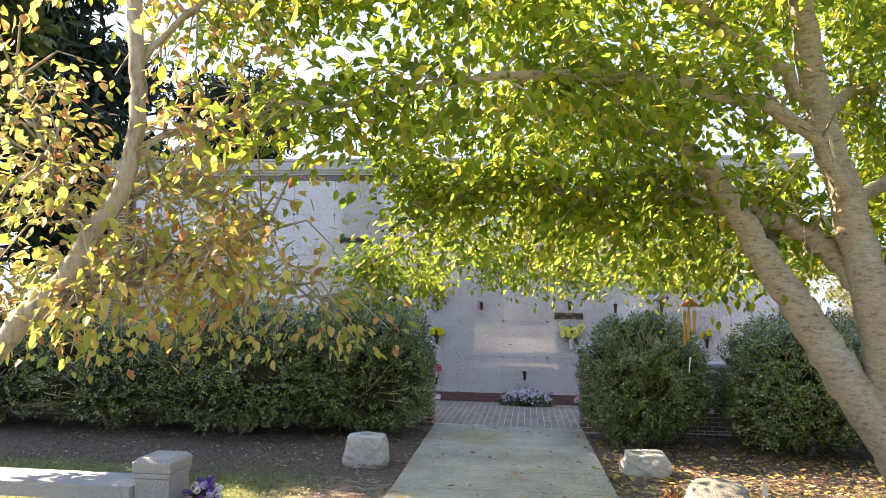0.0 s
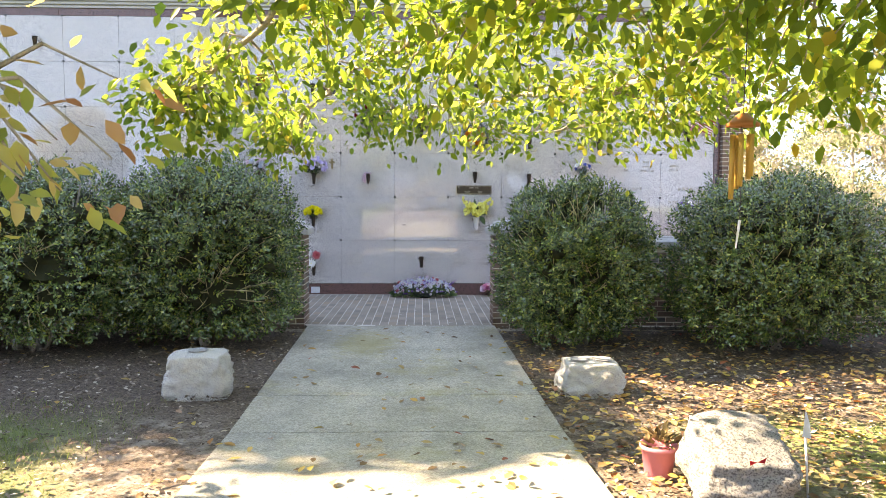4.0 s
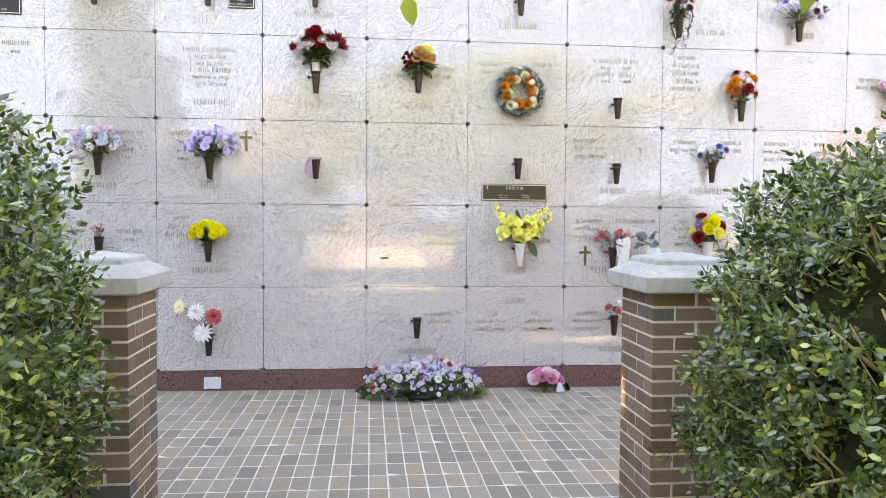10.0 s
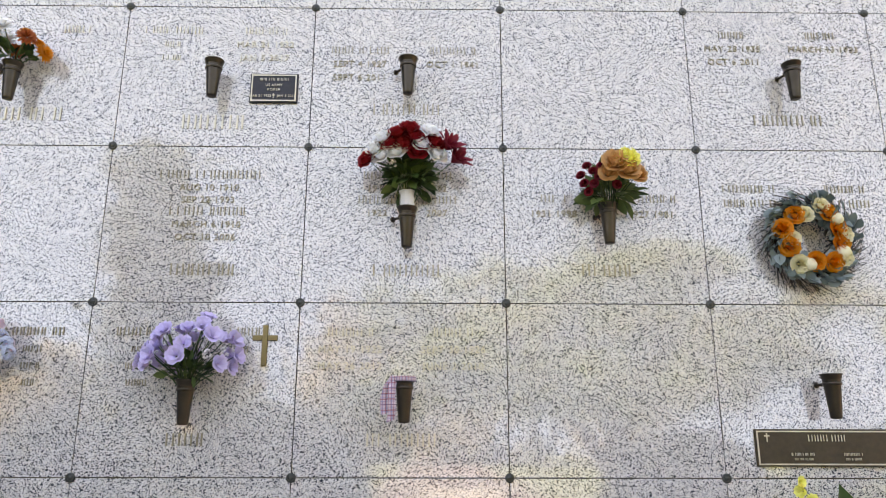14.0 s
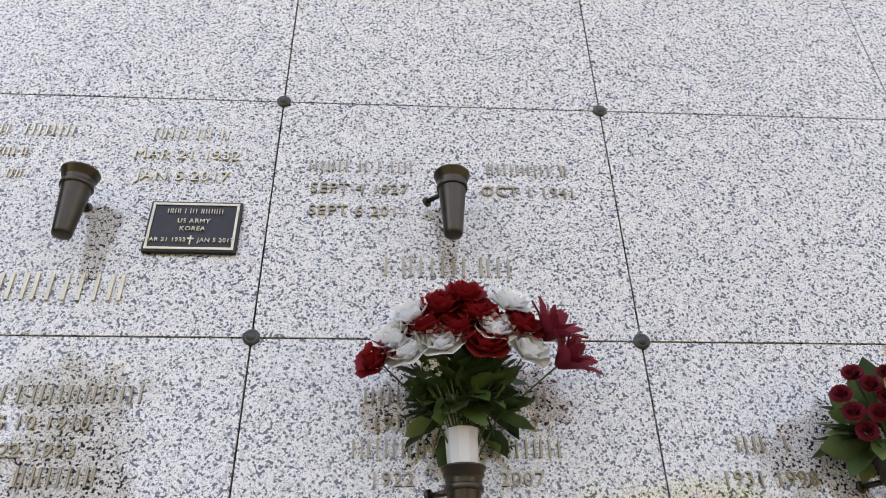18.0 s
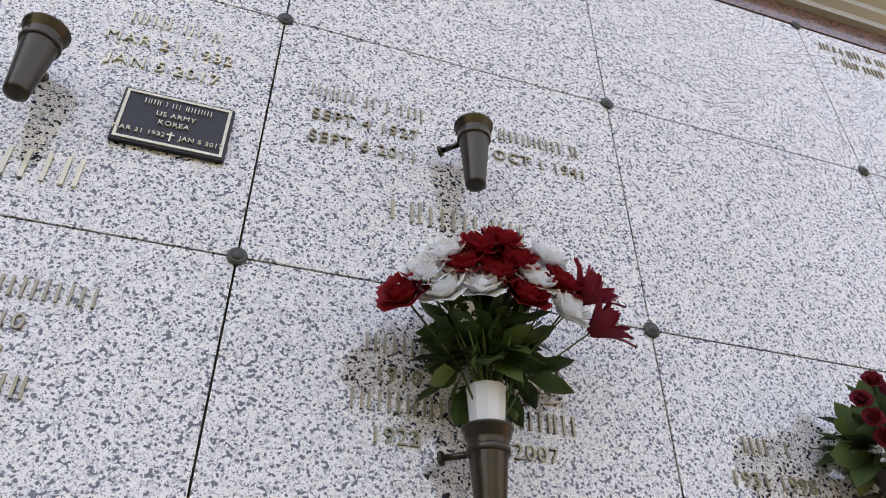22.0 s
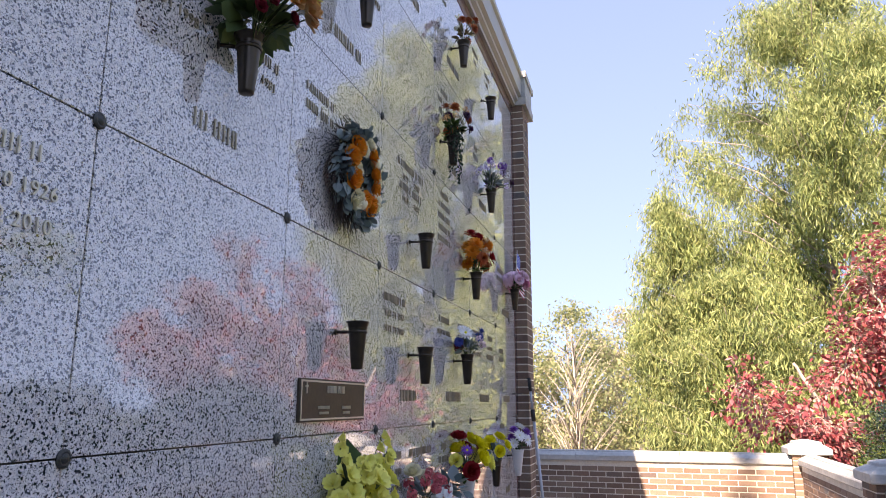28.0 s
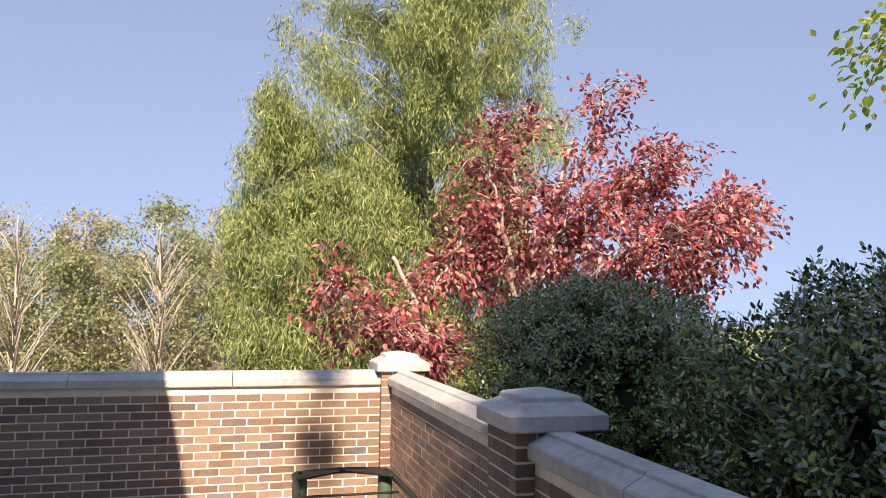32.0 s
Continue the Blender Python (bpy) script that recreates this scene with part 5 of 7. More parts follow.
def bloom(name, layers, color, centre=None, centre_color=None):
    """A flower head about z: layers of (petals, length, width, base tilt, tip tilt, start radius, base height)."""
    s = Shape()
    r = random.Random(len(name) * 7 + len(layers))
    for li, (n, ln, w, t0, t1, r0, z0) in enumerate(layers):
        for i in range(n):
            a = 2 * math.pi * (i + 0.5 * (li % 2)) / n + r.uniform(-0.12, 0.12)
            ca, sa = math.cos(a), math.sin(a)
            rad, z, pts = r0, z0, []
            k = 4
            for j in range(k + 1):
                u = j / k
                ww = w * math.sin(math.pi * (0.16 + (0.62 if name in ("rose", "trumpet") else 0.78) * u)) * 0.5
                lift = 0.14 * w
                for side in (-1, 0, 1):
                    zz = z + (lift if side else 0.0)
                    pts.append((rad * ca - side * ww * sa, rad * sa + side * ww * ca, zz))
                t = radians(t0 + (t1 - t0) * u + r.uniform(-4, 4))
                rad += math.cos(t) * ln / k
                z += math.sin(t) * ln / k
            s.add(pts, [(3 * j + q, 3 * j + q + 1, 3 * j + q + 4, 3 * j + q + 3) for j in range(k) for q in (0, 1)])
    me = s.mesh(name, PETAL[color], True)
    if centre:
        me2 = Shape()
        rr, hh = centre
        me2.lathe([(rr, 0.0), (rr * 0.9, hh * 0.6), (rr * 0.5, hh)], 10)
        base = len(me.vertices)
        bm = bmesh.new()
        bm.from_mesh(me)
        vs = [bm.verts.new(p) for p in me2.v]
        for f in me2.f:
            bm.faces.new([vs[i] for i in f]).material_index = 1
        bm.to_mesh(me)
        bm.free()
        me.materials.append(PETAL[centre_color])
    return me


def rose(color, size=1.0):
    q = 0.036 * size
    return bloom("rose", [(3, q * 0.8, q * 0.9, 88, 100, 0.1 * q, 0.1 * q), (4, q * 0.95, q * 1.1, 80, 88, 0.22 * q, 0.05 * q), (5, q * 1.05, q * 1.25, 72, 66, 0.3 * q, 0.0), (6, q * 1.1, q * 1.4, 54, 32, 0.34 * q, 0.0), (6, q * 1.05, q * 1.5, 32, 0, 0.36 * q, -0.01 * q)], color)


def daisy(color, size=1.0, middle="yellow"):
    q = 0.04 * size
    return bloom("daisy", [(13, q, q * 0.32, 14, -8, 0.12 * q, 0.0), (11, q * 0.85, q * 0.3, 26, 4, 0.1 * q, 0.006 * size)], color, (0.22 * q, 0.35 * q), middle)


def mum(color, size=1.0):
    q = 0.036 * size
    return bloom("mum", [(14, q, q * 0.36, 4, -14, 0.1 * q, 0.0), (13, q * 0.9, q * 0.36, 24, 8, 0.1 * q, 0.004), (11, q * 0.75, q * 0.34, 46, 40, 0.1 * q, 0.008), (8, q * 0.55, q * 0.3, 68, 72, 0.05 * q, 0.01)], color)


def trumpet(color, size=1.0):
    q = 0.04 * size
    return bloom("trumpet", [(5, q * 1.15, q * 1.05, 66, -6, 0.12 * q, 0.0), (5, q * 0.9, q * 0.9, 74, 28, 0.1 * q, 0.004)], color)


def cluster(color, size=1.0, n=60, length=1.0, name="floret_head"):
    """A ball or tassel of small four-petalled florets."""
    rng = np.random.default_rng(int(n * 10 + length * 3))
    d = rng.normal(size=(n, 3))
    d /= np.linalg.norm(d, axis=1, keepdims=True)
    pos = d * 0.034 * size * np.array([1, 1, length]) * rng.uniform(0.85, 1.05, (n, 1))
    v, f = [], []
    for i in range(4):
        a = i * math.pi / 2
        c, s = math.cos(a), math.sin(a)
        b = len(v)
        for p in ((0.0, 0.05, 0.0), (0.15, 0.5, 0.42), (0.1, 1.0, 0.0), (0.15, 0.5, -0.42)):
            v.append((p[0], p[1] * c - p[2] * s, p[1] * s + p[2] * c))
        f += [(b, b + 1, b + 2, b + 3)]
    rot = frames_from(d + rng.normal(size=d.shape) * 0.25, rng)
    return scatter_mesh(name, v, f, pos, rot, 0.014 * size * rng.uniform(0.8, 1.2, n), PETAL[color])


def leaf_spray(name, n, r, h, length, material, seed, below=0.35, wide=1.0):
    rng = np.random.default_rng(seed)
    a = rng.uniform(0, 2 * math.pi, n)
    u = rng.random(n)
    el = np.arcsin(np.clip(u * (1 + below) - below, -0.95, 1))
    d = np.stack([np.cos(a) * np.cos(el), np.sin(a) * np.cos(el) * 0.75 - 0.15, np.sin(el)], 1)
    pos = d * np.array([r, r, h]) * rng.uniform(0.25, 0.85, (n, 1))
    pos[:, 1] = np.minimum(pos[:, 1], 0.045)
    rot = frames_from(d + rng.normal(size=d.shape) * 0.35, rng, np.array([0, 0, 1.0]) + rng.normal(size=d.shape) * 0.4)
    sc = length * rng.uniform(0.6, 1.2, n)
    return scatter_mesh(name, LEAF_V, LEAF_F, pos, rot, np.stack([sc, sc * wide, sc], 1), material)


def stalks(ends, root=(0, 0, -0.06), rad=0.0022, material=None):
    s = Shape()
    for e in ends:
        mid = (e[0] * 0.35, e[1] * 0.35, root[2] + (e[2] - root[2]) * 0.55)
        s.tube([root, mid, e], rad, 4)
    return s.mesh("stalk", material or GREENERY)


def bouquet(at, label, heads, r=0.1, h=0.12, leaves=40, leaf_len=0.06, seed=1, leaf_mat=None, spread=1.0, tilt=0.0, extra=(), rise=0.05, lean=(), keep=False):
    """A bunch of cloth flowers standing in a vase mouth: heads is a list of (mesh, count)."""
    rr = random.Random(seed)
    th = thing("flower_bouquet", label, "flowers", "bouquets in the wall vases")
    th.matrix_basis = pose(*at, 0, tilt, 0)
    slots = [m for m, n in heads for _ in range(n)]
    if not keep:
        rr.shuffle(slots)
    n = len(slots)
    ends = []
    for i, m in enumerate(slots):
        f = (i + 0.5) / n
        el = math.asin(1.03 * (1 - f) - 0.08)
        a = i * 2.39996 + rr.uniform(-0.3, 0.3)
        d = Vector((math.cos(a) * math.cos(el) * spread, math.sin(a) * math.cos(el) * 0.8, math.sin(el)))
        p = Vector((d.x * r, min(d.y * r - 0.01, 0.04), rise + d.z * h)) * rr.uniform(0.88, 1.1)
        ob = link_part(m.name.split(".")[0], m, th)
        face = (d + Vector((0, -0.55, 0.15))).normalized()
        ob.matrix_basis = Matrix.Translation(p) @ face.to_track_quat("Z", "Y").to_matrix().to_4x4() @ Matrix.Rotation(rr.uniform(0, 6.3), 4, "Z") @ Matrix.Scale(rr.uniform(0.85, 1.15), 4)
        ends.append(tuple(p - face * 0.004))
    for m, p, face in lean:
        ob = link_part(m.name.split(".")[0], m, th)
        ob.matrix_basis = Matrix.Translation(p) @ Vector(face).to_track_quat("Z", "Y").to_matrix().to_4x4()
        ends.append(p)
    tagged(link_part("stalk", stalks(ends), th), kind="stuff")
    g = link_part("greenery", leaf_spray("greenery", leaves, r * 0.7, h * 0.55, leaf_len, leaf_mat or GREENERY, seed, 0.5), th)
    tagged(g, kind="stuff").location = (0, 0.01, rise * 0.6)
    for nm, me in extra:
        link_part(nm, me, th)
    return th


def vase_meshes():
    cup = Shape()
    cup.lathe([(0.012, -0.172), (0.0205, -0.17), (0.022, -0.163), (0.0335, -0.03), (0.035, -0.022), (0.035, -0.016), (0.0385, -0.014), (0.0385, -0.004), (0.043, -0.001), (0.0435, 0.003), (0.04, 0.004), (0.036, -0.004), (0.03, -0.03), (0.012, -0.1)], 24)
    br = Shape()
    br.tube([(0, 0.03, -0.035), (0, 0.082, -0.035)], 0.006, 8)
    br.lathe([(0.013, 0.0), (0.013, 0.005), (0.008, 0.008)], 12, (0, 0.0845, -0.035), Matrix.Rotation(radians(90), 3, "X"))
    band = Shape().lathe([(0.0352, -0.042), (0.037, -0.04), (0.037, -0.032), (0.0355, -0.03)], 24)
    return cup.mesh("cup", BRONZE, True), br.mesh("bracket", BRONZE, True), band.mesh("band", BRONZE, True)


VASE_OUT = -0.0865
vase_proto = thing("wall_vase", "weathered bronze flower vase on a bracket", "vase", "bronze vases on the crypt fronts")
for nm, me in zip(("cup", "bracket", "band"), vase_meshes()):
    link_part(nm, me, vase_proto)
VASES = [(-2.155, 0.44), (-0.431, 0.57), (1.293, 0.58), (-3.017, 1.25), (-2.155, 1.22), (0.45, 1.2), (1.27, 1.17), (2.13, 1.22), (2.98, 1.26), (3.85, 1.27),
         (-3.017, 1.92), (-2.14, 1.9), (-1.28, 1.91), (0.425, 1.93), (1.293, 1.9), (2.155, 1.92), (-1.28, 2.62), (-0.43, 2.64), (1.293, 2.46), (2.41, 2.46), (3.86, 2.57),
         (-3.03, 3.28), (-2.145, 3.3), (-1.285, 3.32), (0.435, 3.31), (1.83, 3.17), (2.93, 3.17), (0.44, 3.98), (2.1, 3.92), (2.96, 3.9), (-8.18, 4.06), (-6.42, 3.99), (-8.16, 3.35)]
vase_proto.matrix_basis = pose(VASES[0][0], VASE_OUT, VASES[0][1])
for vx, vz in VASES[1:]:
    copy_thing(vase_proto, pose(vx, VASE_OUT, vz, 0, 0, (vx * 977) % 50))


def liner(x, z, tall=0.075):
    th = thing("vase_liner", "white plastic flower liner standing in a bronze vase", "vase", "white vase liners")
    th.location = (x, VASE_OUT, z)
    link_part("sleeve", Shape().lathe([(0.026, -0.06), (0.03, 0.0), (0.034, tall), (0.036, tall + 0.004), (0.031, tall), (0.02, 0.0)], 10).mesh("sleeve", WHITE_PLASTIC), th)


liner(-1.28, 2.62, 0.07)
for lx, lz in ((0.45, 1.2), (2.13, 1.22), (3.85, 1.27)):
    th = thing("white_vase", "white plastic cone vase clipped over a bronze ring", "vase", "white cone vases")
    th.location = (lx, VASE_OUT - 0.002, lz)
    link_part("cone", Shape().lathe([(0.018, -0.19), (0.024, -0.185), (0.046, -0.01), (0.05, 0.0), (0.05, 0.012), (0.04, 0.01), (0.02, -0.06)], 20).mesh("cone", WHITE_PLASTIC, True), th)

RED_ROSE, RED_MUM, PEACH_ROSE = rose("red", 1.0), mum("crimson", 1.4), rose("peach", 1.2)
SMALL_RED = rose("crimson", 0.42)
B = VASE_OUT
def gladiolus_spikes():
    """Blossoms ranked up four leaning stalks, the uppermost still in bud."""
    r = random.Random(77)
    out = []
    for tip in ((-0.22, -0.03, 0.29), (-0.1, -0.08, 0.22), (-0.04, -0.03, 0.2), (0.12, -0.07, 0.22), (0.25, -0.03, 0.22), (0.2, -0.02, 0.29), (0.04, -0.05, 0.12)):
        for q in range(9):
            w = 0.22 + 0.1 * q
            p = tuple(c * w + r.uniform(-0.012, 0.012) for c in tip)
            out.append((trumpet("pale_yellow", 1.15 - 0.07 * q), p, (tip[0] * 2 + r.uniform(-0.9, 0.9), -0.9 + r.uniform(-0.3, 0.2), 0.25 + r.uniform(-0.3, 0.5))))
    return out


def dome(spots, foot=0.13, deep=0.2, squeeze=0.8, out_by=0.13):
    """Blossoms on the front of a rounded bunch: (mesh, across, up), each facing outwards from the bunch's heart."""
    out = []
    for me, px, pz in spots:
        px, pz = px * 0.88, 0.12 + (pz - 0.19) * squeeze
        w = max(0.0, 1 - (px / deep) ** 2 - ((pz - foot - 0.1) / deep) ** 2)
        p = Vector((px, -out_by * math.sqrt(w) - 0.01, pz))
        out.append((me, tuple(p), tuple((p - Vector((0, 0.06, foot))).normalized() + Vector((0, -0.35, 0.1)))))
    return out


BIG_RED, BIG_WHITE, SPRIG = rose("red", 1.0), rose("white", 1.0), cluster("white", 0.55, 16)
LILY = bloom("lily", [(7, 0.085, 0.032, 60, 14, 0.008, 0.0), (6, 0.068, 0.03, 75, 45, 0.006, 0.004), (4, 0.045, 0.022, 82, 70, 0.004, 0.006)], "crimson")
bouquet((-1.275, B, 2.66), "red and white cloth roses with dark green leaves", [], 0.16, 0.26, 170, 0.075, 3, rise=0.16, lean=dome(
    [(BIG_RED, 0.0, 0.375), (BIG_WHITE, 0.1, 0.36), (BIG_RED, -0.05, 0.345), (BIG_WHITE, -0.115, 0.32), (BIG_RED, -0.085, 0.295), (BIG_WHITE, -0.15, 0.265), (BIG_RED, 0.025, 0.325), (BIG_WHITE, 0.06, 0.285),
     (BIG_RED, -0.02, 0.285), (BIG_WHITE, -0.12, 0.235), (BIG_RED, -0.185, 0.225), (BIG_WHITE, 0.13, 0.24), (BIG_RED, 0.12, 0.3), (BIG_RED, 0.04, 0.245), (BIG_WHITE, -0.05, 0.25),
     (SPRIG, -0.08, 0.2), (SPRIG, -0.06, 0.395), (LILY, 0.18, 0.29), (LILY, 0.21, 0.23)], 0.07, 0.2, 0.85, 0.075))
bouquet((-0.42, B, 2.64), "peach roses, dark red buds and green leaves", [], 0.13, 0.13, 95, 0.09, 4, FRESH_LEAF, rise=0.08, lean=dome(
    [(SMALL_RED, -0.155, 0.16), (SMALL_RED, -0.13, 0.2), (SMALL_RED, -0.14, 0.12), (SMALL_RED, -0.105, 0.17), (SMALL_RED, -0.1, 0.11), (SMALL_RED, -0.08, 0.14), (SMALL_RED, -0.12, 0.08), (SMALL_RED, -0.07, 0.19),
     (PEACH_ROSE, -0.01, 0.2), (PEACH_ROSE, 0.045, 0.165), (rose("peach", 0.9), -0.04, 0.15), (rose("peach", 0.9), 0.095, 0.15), (rose("pale_yellow", 1.1), 0.05, 0.22), (cluster("cream", 0.8, 30), 0.09, 0.24), (cluster("white", 0.7, 30), 0.06, 0.27), (cluster("white", 0.7, 30), 0.12, 0.2),
     (SMALL_RED, 0.0, 0.1), (cluster("cream", 0.7, 30), 0.03, 0.25)], 0.03, 0.18, 0.85))
bouquet((-2.14, B, 1.9), "lilac cloth bell flowers with pale filler", [(trumpet("lilac", 0.95), 34), (cluster("white", 0.5, 24), 10)], 0.14, 0.17, 60, 0.055, 5, spread=1.2, rise=0.06)
bouquet((-3.017, B, 1.92), "pale blue and pink small cloth flowers", [(cluster("pale_blue", 0.9, 50), 10), (cluster("pale_pink", 0.9, 50), 9), (cluster("white", 0.8, 40), 10)], 0.14, 0.16, 50, 0.05, 6, spread=1.25, rise=0.06)
bouquet((-2.155, B, 1.22), "bright yellow chrysanthemums with green leaves", [(mum("yellow", 1.1), 26)], 0.11, 0.1, 45, 0.06, 7, spread=1.1)
bouquet((-2.155, B, 0.44), "white daisies with a pink dahlia", [], 0.1, 0.12, 12, 0.06, 8, lean=[(daisy("cream", 1.5), (-0.22, -0.02, 0.24), (-0.4, -1, 0.3)), (mum("white", 1.95), (-0.085, -0.06, 0.2), (-0.2, -1, 0.35)), (mum("coral", 1.95), (0.05, -0.06, 0.16), (0.3, -1, 0.2)), (daisy("white", 1.9, "cream"), (-0.03, -0.07, 0.03), (0, -1, 0.1))])
bouquet((-3.017, B, 1.25), "small dried brown sprig", [(cluster("rust", 0.4, 20), 6)], 0.045, 0.05, 14, 0.04, 9, DRY_SPRIG)
bouquet((0.45, B, 1.22), "pale yellow gladiolus stalks with long leaves", [(trumpet("pale_yellow", 1.0), 26)], 0.13, 0.14, 5, 0.2, 10, spread=1.2, lean=gladiolus_spikes())
bouquet((2.13, B, 1.23), "yellow and dark red roses with a purple daisy", [(rose("yellow", 1.2), 4), (RED_ROSE, 4), (daisy("purple", 0.9), 2), (rose("pale_yellow", 1.0), 3)], 0.12, 0.17, 40, 0.06, 11)
bouquet((1.293, B, 0.58), "small red and white cloth flowers", [(rose("white", 0.9), 1), (mum("coral", 1.0), 2)], 0.07, 0.06, 14, 0.05, 12)
bouquet((2.155, B, 1.93), "blue, red and white cloth flowers with ivy", [(mum("blue", 0.9), 4), (RED_MUM, 1), (daisy("white", 1.0), 4), (cluster("pale_pink", 0.6, 30), 3)], 0.11, 0.09, 50, 0.055, 13, EUCALYPTUS)
bouquet((2.41, B, 2.47), "orange and dark red autumn mums", [(mum("orange", 1.35), 6), (mum("red", 1.4), 3), (mum("rust", 1.3), 3), (cluster("peach", 0.6, 30), 3)], 0.1, 0.2, 24, 0.055, 14)
bouquet((3.86, B, 2.58), "pink cloth peonies with dark leaves", [(mum("pink", 1.5), 7), (mum("pale_pink", 1.4), 6), (rose("pale_pink", 0.9), 4)], 0.11, 0.085, 34, 0.055, 15, spread=1.1, rise=0.035)
bouquet((2.98, B, 1.27), "yellow roses with grey-green leaves", [(rose("yellow", 0.9), 5)], 0.09, 0.1, 36, 0.06, 16, EUCALYPTUS)
bouquet((3.85, B, 1.28), "purple and white cloth flowers", [(mum("purple", 1.0), 5), (daisy("white", 1.2, "cream"), 6)], 0.11, 0.12, 26, 0.05, 17)
bouquet((-3.03, B, 3.29), "white and orange autumn flowers", [(mum("orange", 1.1), 4), (mum("white", 1.3), 3), (mum("rust", 1.1), 3)], 0.12, 0.09, 30, 0.06, 18)
bouquet((2.93, B, 3.18), "dark purple flowers with grey trailing sprays", [(mum("plum", 1.0), 3), (cluster("purple", 0.7, 30), 6), (cluster("lilac", 0.6, 24), 8), (cluster("white", 0.6, 24), 8)], 0.15, 0.15, 60, 0.06, 19, EUCALYPTUS, spread=1.7)
bouquet((2.1, B, 3.93), "faded dry autumn flowers", [(mum("rust", 0.9), 5), (cluster("cream", 0.5, 24), 4)], 0.1, 0.13, 30, 0.05, 20, DRY_SPRIG)


def trailing(at, n, seed, length):
    """Hanging strands of small dark leaves."""
    rng = np.random.default_rng(seed)
    pos, dirs = [], []
    for i in range(n):
        x, y = rng.uniform(-0.07, 0.12), rng.uniform(-0.06, 0.02)
        ln = length * rng.uniform(0.5, 1.0)
        for k in range(34):
            u = k / 33
            pos.append((x + 0.02 * math.sin(5 * u + i), y, 0.06 - u * ln))
            dirs.append((rng.normal(), rng.normal(), -1.2))
    me = scatter_mesh("strand", LEAF_V, LEAF_F, np.array(pos), frames_from(np.array(dirs), rng), 0.022 * rng.uniform(0.7, 1.2, len(pos)), CONIFER_LEAF)
    return me


bouquet((1.83, B, 3.18), "rust flowers with long trailing dark strands", [(mum("rust", 0.9), 5), (mum("plum", 0.9), 3), (cluster("peach", 0.5, 24), 4)], 0.11, 0.13, 40, 0.055, 21, extra=[("strand", trailing(None, 9, 3, 0.42))])


def tassel(name, n, drop, seed):
    """A hanging tassel of white florets."""
    rng = np.random.default_rng(seed)
    a = rng.uniform(0, 2 * math.pi, n)
    z = -rng.random(n) * drop
    w = 0.042 * (1 + 0.6 * z / drop)
    pos = np.stack([np.cos(a) * w, np.sin(a) * w * 0.8, z], 1)
    d = np.stack([np.cos(a), np.sin(a) - 0.4, np.full(n, 0.1)], 1)
    v = [(0, 0, 0), (0.1, 0.5, 0.5), (0.05, 1, 0), (0.1, 0.5, -0.5), (0.1, -0.5, 0.5), (0.05, -1, 0), (0.1, -0.5, -0.5)]
    return scatter_mesh(name, v, [(0, 1, 2, 3), (0, 6, 5, 4)], pos, frames_from(d, rng), 0.027 * rng.uniform(0.8, 1.2, n), PETAL["white"])


hyd = bouquet((1.27, B, 1.19), "drooping white wisteria with coral sprays and broad leaves", [(cluster("coral", 0.75, 40), 9), (rose("cream", 0.8), 2)], 0.12, 0.1, 22, 0.085, 22, EUCALYPTUS, spread=1.3)
for dx, dz, drop, sd in ((0.07, 0.06, 0.3, 5), (0.34, -0.02, 0.26, 6)):
    t = link_part("tassel", tassel("tassel", 190, drop, sd), hyd)
    t.location = (dx, -0.075, dz)
    t.scale = (1.2, 1.2, 1.05)
lv2 = link_part("greenery", leaf_spray("greenery", 16, 0.1, 0.05, 0.085, EUCALYPTUS, 41, 0.4, 1.3), hyd)
lv2.location = (0.3, -0.04, 0.03)
tagged(lv2, kind="stuff")
link_part("leafy_stem", Shape().tube([(0.05, 0, 0.02), (0.2, -0.03, 0.09), (0.34, -0.04, 0.0)], 0.004, 5).mesh("leafy_stem", GREENERY), hyd)

# ribbon and small fittings
def plaid_material():
    """A woven ribbon: pale ground crossed by thin red, blue and dark threads."""
    k = Mat("plaid_ribbon")
    sp = k.t.nodes.new("ShaderNodeSeparateXYZ")
    k.link(k.pos, sp.inputs[0])
    col = k.ramp(k.noise(70.0, 4.0), [(0.3, (0.5, 0.36, 0.42)), (0.7, (0.66, 0.52, 0.56))])
    for axis, step, tint in ((0, 0.019, (0.22, 0.25, 0.4)), (2, 0.021, (0.3, 0.06, 0.09)), (2, 0.013, (0.2, 0.22, 0.36)), (0, 0.011, (0.34, 0.05, 0.08))):
        line = k.maths("LESS_THAN", k.maths("FRACT", k.maths("MULTIPLY", sp.outputs[axis], 1 / step)), 0.2)
        col = k.mix(k.maths("MULTIPLY", line, 0.75), col, tint)
    return k.finish(col, 0.8, bump=k.noise(300.0, 2.0), strength=0.2, dist=0.001)


PLAID = plaid_material()
rib = thing("ribbon", "faded plaid cloth ribbon tied round a bronze vase", "ribbon")
rib.location = (-1.28, VASE_OUT, 1.91)


def ribbon_tail(spine, width):
    """A strip of cloth along a spine, with thickness and a fold down its middle."""
    s, pts = Shape(), []
    for i, (px, py, pz) in enumerate(spine):
        lean = 0.3 * math.sin(i * 1.7)
        for u, d in ((-0.5, 0.0), (0.0, -0.006), (0.5, 0.0), (0.5, 0.0015), (0.0, -0.0045), (-0.5, 0.0015)):
            pts.append((px + u * width, py + d + u * width * lean, pz + u * 0.012))
    n = len(spine)
    faces = [(6 * i + j, 6 * i + (j + 1) % 6, 6 * i + 6 + (j + 1) % 6, 6 * i + 6 + j) for i in range(n - 1) for j in range(6)]
    s.add(pts, faces + [(0, 1, 2, 3, 4, 5), tuple(6 * n - 1 - j for j in range(6))])
    return s.mesh("tail", PLAID)


